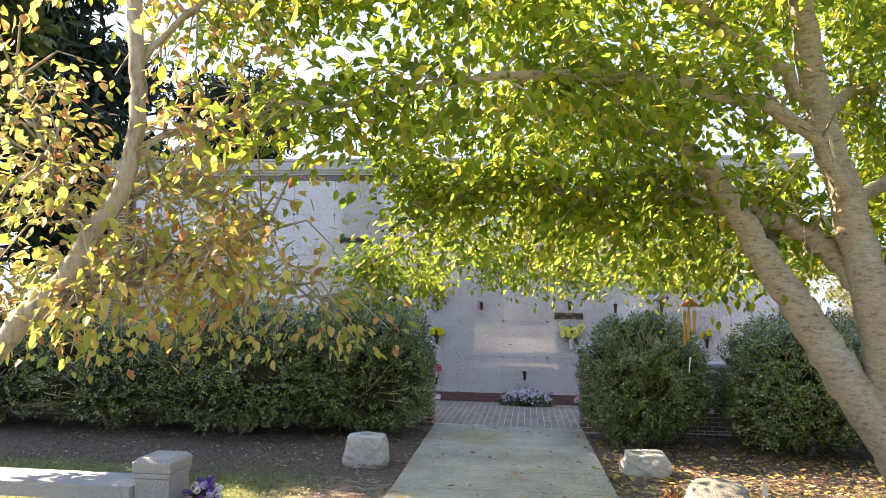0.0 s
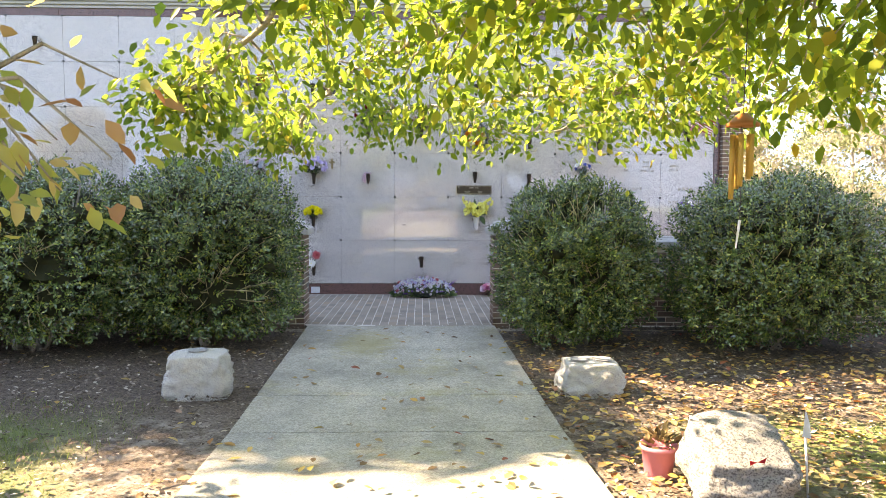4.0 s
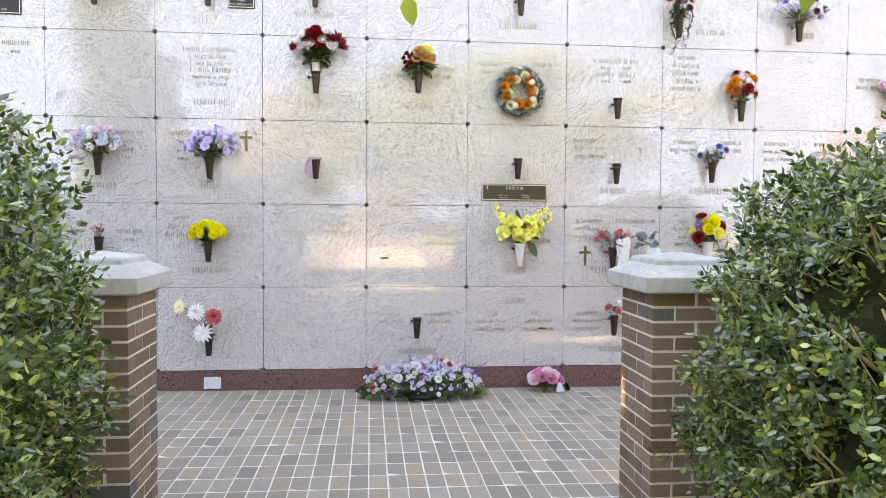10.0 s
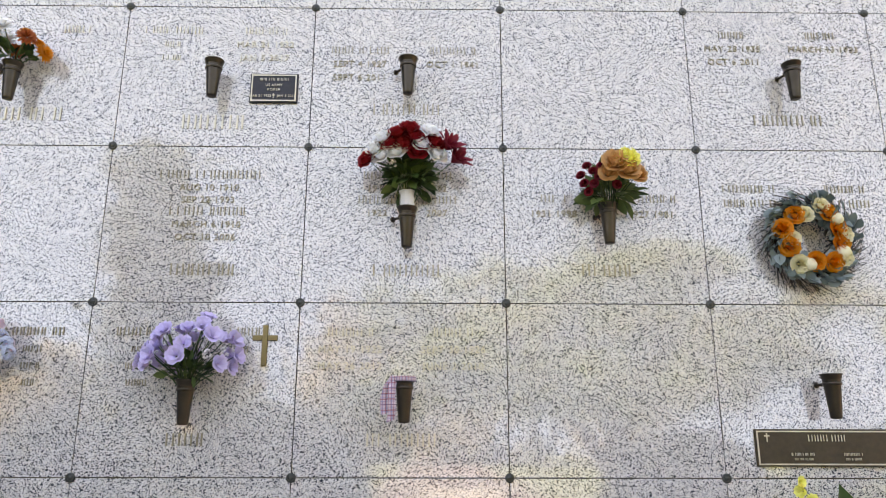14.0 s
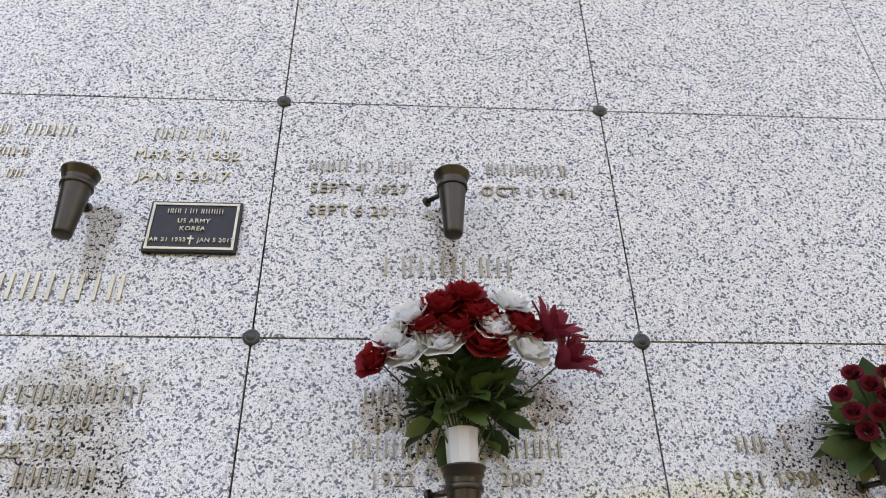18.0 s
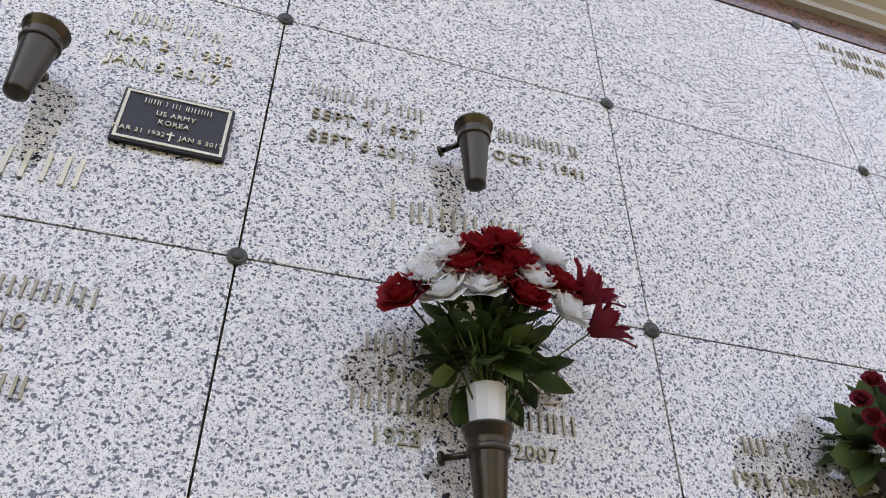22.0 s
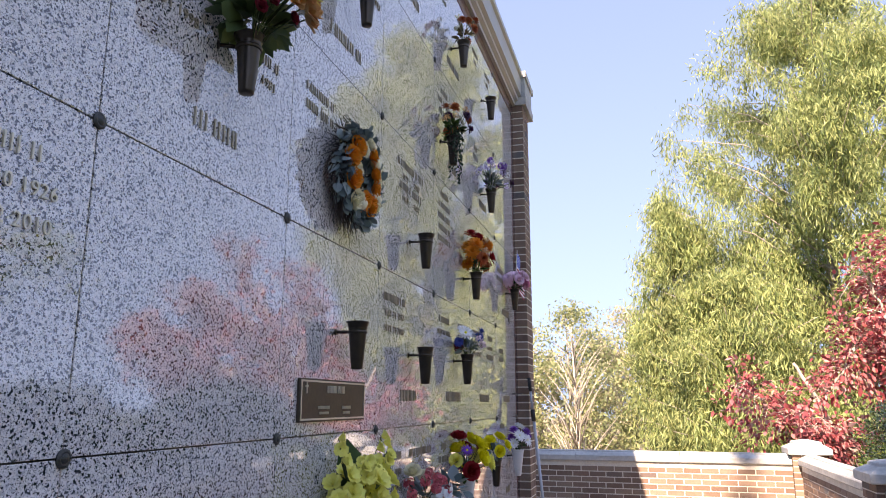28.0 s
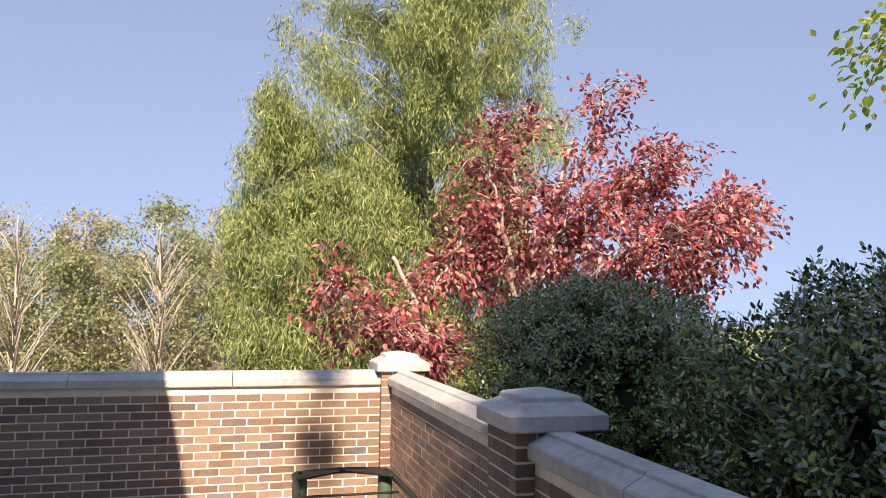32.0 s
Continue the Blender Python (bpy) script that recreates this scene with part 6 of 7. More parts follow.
link_part("band", Shape().lathe([(0.0445, -0.012), (0.047, -0.01), (0.0475, 0.004), (0.045, 0.008)], 20).mesh("band", PLAID, True), rib)
link_part("tail", ribbon_tail([(-0.045, -0.005, 0.004), (-0.062, -0.012, -0.02), (-0.075, -0.008, -0.06), (-0.078, -0.004, -0.1), (-0.07, -0.008, -0.135)], 0.036), rib)
link_part("tail", ribbon_tail([(-0.04, -0.012, 0.0), (-0.046, -0.03, -0.03), (-0.05, -0.03, -0.08), (-0.046, -0.026, -0.13), (-0.052, -0.022, -0.165)], 0.032), rib)
link_part("knot", Shape().lathe([(0.004, -0.014), (0.012, -0.009), (0.014, 0.0), (0.012, 0.009), (0.004, 0.014)], 10, (-0.046, -0.012, -0.002)).mesh("knot", PLAID, True), rib)
for kx, kz in ((-0.71, 1.08), (0.66, 0.47), (4.15, 1.72)):
    kn = thing("vase_ring", "empty dark bronze vase ring", "bracket", "empty vase rings")
    kn.location = (kx, 0, kz)
    ring = Shape()
    pts = [(0.032 * math.cos(a), -0.055 + 0.03 * math.sin(a), 0) for a in [i * math.pi / 9 for i in range(18)]]
    ring.tube(pts + [pts[0]], 0.0045, 6)
    link_part("ring", ring.mesh("ring", BRONZE, True), kn)
    link_part("stud", Shape().tube([(0, -0.026, 0), (0, 0.001, 0)], 0.007, 8).mesh("stud", BRONZE, True), kn)


def wreath(x, z):
    th = thing("wreath", "round autumn wreath of twigs, eucalyptus, orange flowers and white gourds", "wreath")
    th.location = (x, -0.045, z)
    r = random.Random(9)
    rng = np.random.default_rng(9)
    tw = Shape()
    for i in range(340):
        a = r.uniform(0, 6.283)
        b = a + r.uniform(0.35, 0.8)
        r0, r1 = r.uniform(0.07, 0.17), r.uniform(0.15, 0.25)
        tw.tube([(r0 * math.cos(a), r.uniform(-0.03, 0.03), r0 * math.sin(a)), ((r0 + r1) / 2 * math.cos((a + b) / 2), r.uniform(-0.03, 0.03), (r0 + r1) / 2 * math.sin((a + b) / 2)), (r1 * math.cos(b), r.uniform(-0.02, 0.03), r1 * math.sin(b))], [0.003, 0.002, 0.001], 4)
    link_part("twig_ring", tw.mesh("twig_ring", TWIG), th)
    n = 430
    a = rng.uniform(0, 6.283, n)
    rr = rng.uniform(0.075, 0.195, n)
    pos = np.stack([rr * np.cos(a), rng.uniform(-0.05, 0.0, n), rr * np.sin(a)], 1)
    d = np.stack([-np.sin(a) + 0.6 * np.cos(a), rng.normal(size=n) * 0.5 - 0.3, np.cos(a) + 0.6 * np.sin(a)], 1)
    sc = 0.046 * rng.uniform(0.6, 1.3, n)
    link_part("eucalyptus", scatter_mesh("eucalyptus", LEAF_V, LEAF_F, pos, frames_from(d, rng), np.stack([sc, sc * 1.5, sc], 1), EUCALYPTUS), th)
    om, wm = rose("orange", 0.92), rose("cream", 0.85)
    for i, (ang, me) in enumerate([(20, om), (60, om), (75, wm), (110, wm), (130, om), (165, om), (185, wm), (200, om), (235, wm), (262, om), (300, om), (320, wm), (345, om), (5, wm)]):
        q = link_part(me.name.split(".")[0], me, th)
        rad = 0.12 + 0.018 * (i % 3 - 1)
        face = Vector((0.3 * math.cos(radians(ang)), -1, 0.3 * math.sin(radians(ang))))
        q.matrix_basis = Matrix.Translation((rad * math.cos(radians(ang)), -0.04, rad * math.sin(radians(ang)))) @ face.to_track_quat("Z", "Y").to_matrix().to_4x4()
    for ang in (250, 40, 330):
        g = Shape()
        prof = [(0.004, 0.018), (0.018, 0.02), (0.028, 0.008), (0.03, -0.002), (0.024, -0.014), (0.006, -0.018)]
        for k in range(8):
            pass
        g.lathe(prof, 16, (0, 0, 0), Matrix.Rotation(radians(70), 3, "X"))
        q = link_part("gourd", g.mesh("gourd", PETAL["cream"], True), th, "small white gourd")
        q.location = (0.125 * math.cos(radians(ang)), -0.055, 0.125 * math.sin(radians(ang)))


wreath(0.435, 2.5)

# ---- lettering: names as plain bars, dates as cast bronze figures ----
texts = []


def bars(words, h, rng):
    """A line of raised bars, one for each letter, centred on x = 0."""
    s, x = Shape(), 0.0
    spans = []
    for w in words:
        for _ in range(w):
            ww = h * rng.choice((0.12, 0.46, 0.55, 0.64))
            spans.append((x, x + ww))
            x += ww + h * 0.36
        x += h * 0.5
    total = spans[-1][1]
    st = h * 0.12
    for a, b in spans:
        a, b = a - total / 2, b - total / 2
        s.box(a, a + st, -0.0045, 0.0, 0.0, h)
        if b - a > st * 2.2 and rng.random() < 0.8:
            s.box(b - st, b, -0.0045, 0.0, 0.0, h)
    return s


def letter_line(cell, dx, dz, h, words=None, text=None, pale=False, rng=None):
    c, r = cell
    at = (c * CW + dx, -0.0006, Z0 + r * CH + dz)
    m = PALE_LETTER if pale else LETTER
    if text:
        texts.append((text, at, h, m))
    else:
        ob = tagged(link_part("name_bar", bars(words, h, rng).mesh("name_bar", m), wall), kind="stuff")
        ob.location = at


def inscription(cell, left=(), right=(), surname=None, pale=False, seed=0, top=0.56, big=0.05, sur_z=0.12):
    """Two columns of a name with dates under it, and the surname below."""
    rng = random.Random(cell[0] * 31 + cell[1] * 7 + seed)
    for col, dx in ((left, 0.215), (right, 0.64)):
        for i, line in enumerate(col):
            z = top - i * 0.068
            if isinstance(line, str):
                letter_line(cell, dx, z, 0.03, text=line, pale=pale, rng=rng)
            else:
                letter_line(cell, dx, z, 0.034 if i == 0 or len(line) > 1 else 0.025, words=line, pale=pale, rng=rng)
    if surname:
        letter_line(cell, 0.43, sur_z, big, words=[surname], pale=pale, rng=rng)


def stacked(cell, lines, surname, pale=False):
    rng = random.Random(cell[0] * 13 + cell[1])
    for i, line in enumerate(lines):
        z = 0.55 - i * 0.056
        if isinstance(line, str):
            letter_line(cell, 0.44, z, 0.029, text=line, rng=rng)
        else:
            letter_line(cell, 0.44, z, 0.037, words=line, rng=rng)
    if surname:
        letter_line(cell, 0.44, 0.115, 0.05, words=[surname], pale=pale, rng=rng)


inscription((-3, 4), [[4, 4], [4], [4]], [[4, 3], "MAR 21 1932", "JAN 5 2017"], 5, True, big=0.066, sur_z=0.085)
inscription((-2, 4), [[6, 1, 2], "SEPT 4 1927", "SEPT 6 2011"], [[7, 1], "OCT 1 1941"], 8, top=0.465, sur_z=0.16)
stacked((-3, 3), [[6, 9], "AUG 10 1910", "SEP 22 1993", [5, 5], "MARCH 6 1910", "OCT 10 2006"], 7)
stacked((-2, 3), [[7, 1, 4], "1910            1992", [9, 5], "1922            2007"], 7)
inscription((-1, 3), [[3, 1], "1931 1998"], [[7, 1], "1927 1981"], 5, top=0.45)
inscription((0, 3), [[6, 1], [4, 4]], [[6, 1], [4, 4]], None, top=0.5)
stacked((1, 3), [[1, 6, 5], "1922       2007", [4, 1, 5], "1913       2008"], None)
inscription((2, 3), [[6], [7, 1], [4, 4], [7, 1], [4, 4]], [], None, top=0.6)
inscription((-4, 2), [[5, 1], [4], [4, 1], [4]], [[6, 2], [4], [5], [4]], 7)
inscription((-3, 2), [[7], [4], [6], [4]], [[5], [4]], 5)
inscription((-2, 2), [[5, 1], "MAY 19 1922", "MAY 26 2012"], [[5, 1], "SEPT 30 1926", "JUNE 2 2010"], 7, True)
inscription((1, 2), [[7, 1, 2], "MAY 31 1937", "SEPT 23 2006"], [], 6)
inscription((2, 2), [[7], "SEPT 16 1930"], [[6, 1], [4, 4]], 7, big=0.055)
inscription((3, 2), [[7, 1], "MAR 16 1926", "JULY 4 2006"], [[4, 1], [8], [4, 4]], 7)
inscription((-4, 1), [[5], [4]], [[7], [4]], 8, top=0.45)
inscription((-3, 1), [[4, 1], [3, 2, 4], [3, 2, 4]], [[3, 3], "FEB 9 1914", "AUG 27 2017"], 9)
inscription((-2, 1), [[6, 1], "MAY 31 1921", [3, 1, 4]], [[5, 5], [3, 2, 4], [3, 1, 4]], 5, True)
inscription((-1, 1), [], [[6, 1, 5], [3, 2, 4], [7, 1, 5]], None, True, top=0.5)
inscription((0, 1), [[5, 1], [4, 4]], [[6, 1], [4, 4]], 4, top=0.45)
inscription((1, 1), [[1, 7], "OCT 1 1919", "NOV 12 1998"], [[9, 3]], 7, big=0.062)
inscription((2, 1), [[5], [5, 1], [5], [4, 2]], [[5], [5, 4]], 6)
inscription((3, 1), [[4, 1], "MARCH 28", "SEPT 10"], [[4, 1], [4]], 7)
inscription((4, 1), [[6], [4]], [], 5, top=0.62)
inscription((-3, 0), [[6]], [[4]], None, top=0.5)
inscription((-2, 0), [[7, 1], "OCT 14 1910", "AUG 3 2007"], [], 5, True, top=0.45)
inscription((-1, 0), [[4, 1], [4, 4]], [[5, 1], [4, 4]], 8, top=0.45)
inscription((0, 0), [[4, 2], "NOV 16 1925", "OCT 3 1989"], [[4, 1], "SEPT 1 1927", "AUG 21 1998"], 5, top=0.45, sur_z=0.55)
inscription((1, 0), [[6, 1], "MAY 16 1912", "MAY 2 2007"], [[7, 1], [3, 2, 4]], 5, top=0.45)
inscription((0, 4), [[5], "MAY 28 1935", "OCT 6 2011"], [[6], "MARCH 13 1933"], 8)
inscription((-4, 4), [[5]], [[5]], 7, True, big=0.06)
inscription((0, 5), [[6, 1, 2], [4, 4]], [[6], [4, 4]], 5, top=0.6)
inscription((1, 5), [[6], [5, 1]], [[4], [4]], 6, top=0.55)
inscription((2, 5), [[7], [4]], [[6], [4]], 8, top=0.55)
inscription((3, 5), [[6], [4]], [[6], [4]], None, top=0.55)
inscription((4, 3), [[6, 1], [4, 4]], [], 7, top=0.45)
inscription((4, 2), [[5], [4, 2]], [], 7, top=0.5)
inscription((3, 4), [[4], [3, 2]], [], 5, top=0.5)
inscription((2, 4), [[5], [3, 2, 4], [3, 2, 4]], [[6]], 6, top=0.55)
inscription((2, 0), [[1, 6], [4, 4]], [], None, top=0.45)
inscription((3, 0), [[6, 1], [4, 4]], [[6], [4]], 6, top=0.45)
for c, r, a, b, s in ((-10, 5, 9, 6, 6), (-10, 4, 6, 7, 6), (-10, 3, 7, 7, 6), (-9, 4, 5, 5, 7), (-6, 3, 6, 6, 5), (-5, 4, 5, 6, 6), (-5, 3, 4, 7, 7), (-7, 2, 5, 6, 7), (-5, 2, 5, 6, 5)):
    inscription((c, r), [[a], [4]], [[b], [4]], s, seed=2)


def place_texts():
    """All lines of figures turned into raised meshes in one pass."""
    obs = []
    for body, at, h, m in texts:
        cu = bpy.data.curves.new("date", "FONT")
        cu.body, cu.size, cu.extrude, cu.align_x, cu.resolution_u = body, h * 1.42, 0.0022, "CENTER", 3
        cu.space_character = 1.12
        obs.append((new("date", cu), at, m))
    dg = bpy.context.evaluated_depsgraph_get()
    for ob, at, m in obs:
        me = bpy.data.meshes.new_from_object(ob.evaluated_get(dg))
        me.materials.clear()
        me.materials.append(m)
        cu = ob.data
        bpy.data.objects.remove(ob)
        bpy.data.curves.remove(cu)
        t = link_part("date_line", me, wall)
        t.matrix_basis = pose(at[0], at[1] - 0.0022, at[2], 90, 0, 0)


def plaque(x0, x1, z0, z1, mat, rows, label, texts_on=(), cross=None):
    th = thing("memorial_plaque", label, "plaque", "bronze plaques on the crypt fronts")
    th.location = ((x0 + x1) / 2, 0, (z0 + z1) / 2)
    w, h = (x1 - x0) / 2, (z1 - z0) / 2
    link_part("plate", Shape().box(-w, w, -0.012, -0.0005, -h, h).mesh("plate", mat, bevel=0.003), th)
    e = 0.006
    rim = Shape().box(-w + e, w - e, -0.0145, -0.011, h - 2 * e, h - e).box(-w + e, w - e, -0.0145, -0.011, -h + e, -h + 2 * e).box(-w + e, -w + 2 * e, -0.0145, -0.011, -h + 2 * e, h - 2 * e).box(w - 2 * e, w - e, -0.0145, -0.011, -h + 2 * e, h - 2 * e)
    link_part("rim", rim.mesh("rim", PALE_LETTER), th)
    rng = random.Random(int(x0 * 100))
    for words, dx, dz, hh in rows:
        q = tagged(link_part("name_bar", bars(words, hh, rng).mesh("name_bar", PALE_LETTER), th), kind="stuff")
        q.location = (dx, -0.0115, dz)
    for body, dx, dz, hh in texts_on:
        texts.append((body, (th.location.x + dx, -0.0115, th.location.z + dz), hh, PALE_LETTER))
    if cross:
        cx, cz, s = cross
        link_part("cross", Shape().box(cx - s * 0.12, cx + s * 0.12, -0.015, -0.011, cz - s, cz + s).box(cx - s * 0.6, cx - s * 0.121, -0.015, -0.011, cz + s * 0.2, cz + s * 0.5).box(cx + s * 0.121, cx + s * 0.6, -0.015, -0.011, cz + s * 0.2, cz + s * 0.5).mesh("cross", PALE_LETTER), th)


plaque(-2.0, -1.785, 3.14, 3.283, PLAQUE, [([4, 3, 5], 0, 0.035, 0.013)], "small dark bronze military plaque", [("US ARMY", 0, 0.008, 0.012), ("KOREA", 0, -0.014, 0.012), ("MAR 21 1932", -0.058, -0.045, 0.011), ("JAN 5 2017", 0.058, -0.045, 0.011)], (0, -0.04, 0.012))
plaque(0.125, 0.7, 1.575, 1.72, PLAQUE_BROWN, [([7], 0, 0.025, 0.026), ([1, 6, 3], -0.1, -0.03, 0.011), ([7, 1], 0.1, -0.03, 0.011), ([3, 2, 4], -0.1, -0.048, 0.009), ([3, 1, 4], 0.1, -0.048, 0.009)], "wide brown bronze name plaque with raised cross", (), (-0.24, 0.04, 0.018))
plaque(-4.2, -3.62, 3.03, 3.165, PLAQUE, [([6], 0, 0.02, 0.03), ([7, 4], -0.13, -0.04, 0.014), ([6, 4], 0.13, -0.04, 0.014)], "wide dark bronze name plaque")


def crucifix(x, z):
    th = thing("wall_cross", "small brass cross fixed to the granite", "cross", "brass crosses on the wall")
    th.location = (x, 0, z)
    link_part("upright", Shape().box(-0.011, 0.011, -0.009, -0.0005, -0.085, 0.085).mesh("upright", BRASS, bevel=0.003), th)
    for s in (-1, 1):
        a, b = sorted((s * 0.0112, s * 0.052))
        link_part("arm", Shape().box(a, b, -0.009, -0.0005, 0.02, 0.042).mesh("arm", BRASS, bevel=0.003), th)


crucifix(-1.86, 2.05)
crucifix(1.05, 1.1)
for mx, mz in ((-3.3, 3.3), (-3.15, 3.3), (4.05, 2.34)):
    md = thing("medallion", "small round bronze service medallion", "medallion", "service medallions")
    md.location = (mx, 0, mz)
    link_part("disc", Shape().lathe([(0.032, 0.0005), (0.032, 0.005), (0.027, 0.007), (0.025, 0.006), (0.01, 0.008)], 20, (0, 0, 0), Matrix.Rotation(radians(90), 3, "X")).mesh("disc", BRONZE), md)


def flag(x, y, z):
    """A stick flag: thirteen rippled stripes and a blue canton with rows of white marks."""
    th = thing("small_flag", "little striped cloth flag on a leaning stick", "flag")
    th.matrix_basis = pose(x, y, z, 0, 19, 0)
    top, step, long, canton = 0.36, 0.0175, 0.33, 0.15

    def cloth(u, v):
        return (0.004 + u, -0.014 * math.sin(u * 22) - 0.02 * u, v - u * 0.2)

    def strip(u0, u1, v0, v1):
        cols = 8
        pts = [cloth(u0 + (u1 - u0) * k / cols, v) for k in range(cols + 1) for v in (v0, v1)]
        return Shape().add(pts, [(2 * k, 2 * k + 2, 2 * k + 3, 2 * k + 1) for k in range(cols)])

    link_part("stick", Shape().tube([(0, 0, -0.1), (0, 0, 0.385)], 0.003, 6).mesh("stick", WHITE_PLASTIC), th)
    for i in range(13):
        v = top - i * step
        link_part("stripe", strip(canton if i < 7 else 0.0, long, v, v - step).mesh("stripe", PETAL["red" if i % 2 == 0 else "white"]), th)
    link_part("canton", strip(0.0, canton, top, top - 7 * step).mesh("canton", PETAL["blue"]), th)
    marks = Shape()
    for j in range(7):
        for i in range(6 if j % 2 == 0 else 5):
            u, v = 0.016 + 0.0235 * i + (0.0118 if j % 2 else 0.0), top - 0.013 - 0.0162 * j
            for off in (-0.0012, 0.0012):
                q = [cloth(u + du, v + dv) for du, dv in ((-0.0055, 0), (0, 0.0055), (0.0055, 0), (0, -0.0055))]
                marks.add([(px, py + off, pz) for px, py, pz in q], [(0, 1, 2, 3)])
    tagged(link_part("star_mark", marks.mesh("star_mark", PETAL["white"]), th), kind="stuff")


flag(3.875, -0.09, 2.57)

# ---- things on the patio ----
GREY_PAINT = plain("grey_painted_pole", (0.42, 0.44, 0.47), 0.4, 0.3, 12, 0.12, 0.03)
BLACK_RUBBER = plain("black_rubber", (0.02, 0.02, 0.02), 0.7, 0, 30, 0.3, 0.1)
GREEN_PAINT = plain("chipped_green_paint", (0.022, 0.03, 0.02), 0.55, 0.2, 25, 0.4, 0.2)
GREEN_POST = plain("weathered_green_post", (0.06, 0.105, 0.08), 0.6, 0.1, 25, 0.3, 0.2)
PAPER = plain("weathered_paper", (0.6, 0.63, 0.66), 0.8, 0, 30, 0.15, 0.2)
TERRACOTTA_PINK = plain("pink_plastic_pot", (0.6, 0.2, 0.25), 0.5, 0, 12, 0.15, 0.05)
GREEN_PLASTIC = plain("dark_green_plastic", (0.012, 0.03, 0.02), 0.45, 0, 12, 0.2, 0.05)
BAMBOO = plain("honey_bamboo", (0.5, 0.29, 0.07), 0.5, 0, 18, 0.25, 0.1)
ORANGE_WOOD = plain("varnished_orange_wood", (0.42, 0.14, 0.04), 0.4, 0, 20, 0.25, 0.1)
VENT = plain("cream_weep_vent", (0.78, 0.74, 0.6), 0.6, 0, 30, 0.1, 0.05)


def floor_arrangement(x, y, z):
    """A long mound of small lilac and white cloth flowers with fronds."""
    th = thing("flower_arrangement", "long low mound of lilac and white cloth flowers", "flowers")
    th.location = (x, y, z)
    r = random.Random(3)
    rng = np.random.default_rng(3)
    kinds = [cluster("lilac", 0.8, 44), cluster("white", 0.8, 44), cluster("pale_blue", 0.75, 44), cluster("pale_pink", 0.8, 40), rose("coral", 0.9), cluster("purple", 0.55, 36, 2.2), rose("white", 0.9)]
    weights = [8, 13, 6, 3, 0.7, 4, 1]
    for i in range(235):
        me = r.choices(kinds, weights)[0]
        a, u = r.uniform(0, 6.283), math.sqrt(r.random())
        px, py = 0.52 * u * math.cos(a), 0.21 * u * math.sin(a)
        pz = 0.04 + 0.26 * math.sqrt(max(0.02, 1 - u * u)) * r.uniform(0.75, 1.1)
        q = link_part(me.name.split(".")[0], me, th)
        face = Vector((px * 1.2, py * 2 - 0.35, 0.55 + r.uniform(-0.2, 0.2)))
        q.matrix_basis = Matrix.Translation((px, py, pz)) @ face.to_track_quat("Z", "Y").to_matrix().to_4x4() @ Matrix.Scale(r.uniform(0.45, 0.85), 4)
    for i, (fx, fy, fz) in enumerate(((0.5, 0.0, 0.3), (0.44, -0.05, 0.24), (-0.1, 0.05, 0.36), (0.3, -0.22, 0.12), (-0.3, -0.24, 0.08), (0.12, 0.0, 0.34))):
        sp = Shape()
        base = Vector((fx * 0.5, fy * 0.5, 0.08))
        tip = Vector((fx * 1.12, fy, fz))
        sp.tube([base, base.lerp(tip, 0.5) + Vector((0, 0, 0.03)), tip], [0.003, 0.002, 0.001], 4)
        link_part("spike_stem", sp.mesh("spike_stem", GREENERY), th)
        for j in range(9):
            q = link_part("floret_head", kinds[5], th)
            p = base.lerp(tip, 0.55 + 0.05 * j)
            q.matrix_basis = Matrix.Translation(p) @ (tip - base).to_track_quat("Z", "Y").to_matrix().to_4x4() @ Matrix.Scale(0.5 - 0.035 * j, 4)
    n = 420
    a = rng.uniform(0, 6.283, n)
    u = np.sqrt(rng.random(n))
    pos = np.stack([0.5 * u * np.cos(a), 0.18 * u * np.sin(a), 0.015 + 0.17 * np.sqrt(np.maximum(0.02, 1 - u * u)) * rng.random(n)], 1)
    d = np.stack([np.cos(a), np.sin(a) - 0.3, rng.uniform(-0.1, 0.9, n)], 1)
    link_part("greenery", scatter_mesh("greenery", LEAF_V, LEAF_F, pos, frames_from(d, rng), 0.085 * rng.uniform(0.5, 1.2, n), FRESH_LEAF), th)
    n = 380
    a = rng.uniform(0, 6.283, n)
    u = np.sqrt(rng.random(n))
    pos = np.stack([0.52 * u * np.cos(a), 0.19 * u * np.sin(a), 0.05 + 0.21 * np.sqrt(np.maximum(0.02, 1 - u * u))], 1)
    link_part("filler_sprig", scatter_mesh("filler_sprig", SMALL_V, SMALL_F, pos, frames_from(rng.normal(size=(n, 3)), rng), 0.02 * rng.uniform(0.6, 1.4, n), PETAL["pale_blue"]), th)
    link_part("tray", Shape().lathe([(0.12, 0.0), (0.16, 0.03), (0.15, 0.05), (0.02, 0.05)], 20).mesh("tray", GREEN_PLASTIC), th)


floor_arrangement(-0.4, -0.33, patio_height(-0.4, -0.33))

pb = thing("fallen_bouquet", "pink cloth roses with a bronze vase lying on the paving", "flowers")
pb.location = (0.66, -0.17, patio_height(0.66, -0.17) + 0.012)
pr, pp = rose("pink", 1.15), rose("pale_pink", 1.15)
for i in range(15):
    a = i * 2.4
    u = math.sqrt((i + 0.5) / 15)
    q = link_part("rose", (pp, pr, pp)[i % 3], pb)
    p = Vector((0.12 * u * math.cos(a), 0.07 * u * math.sin(a), 0.035 + 0.11 * math.sqrt(1 - u * u * 0.9)))
    q.matrix_basis = Matrix.Translation(p) @ Vector((p.x * 3, p.y * 3 - 0.5, 0.6)).to_track_quat("Z", "Y").to_matrix().to_4x4()
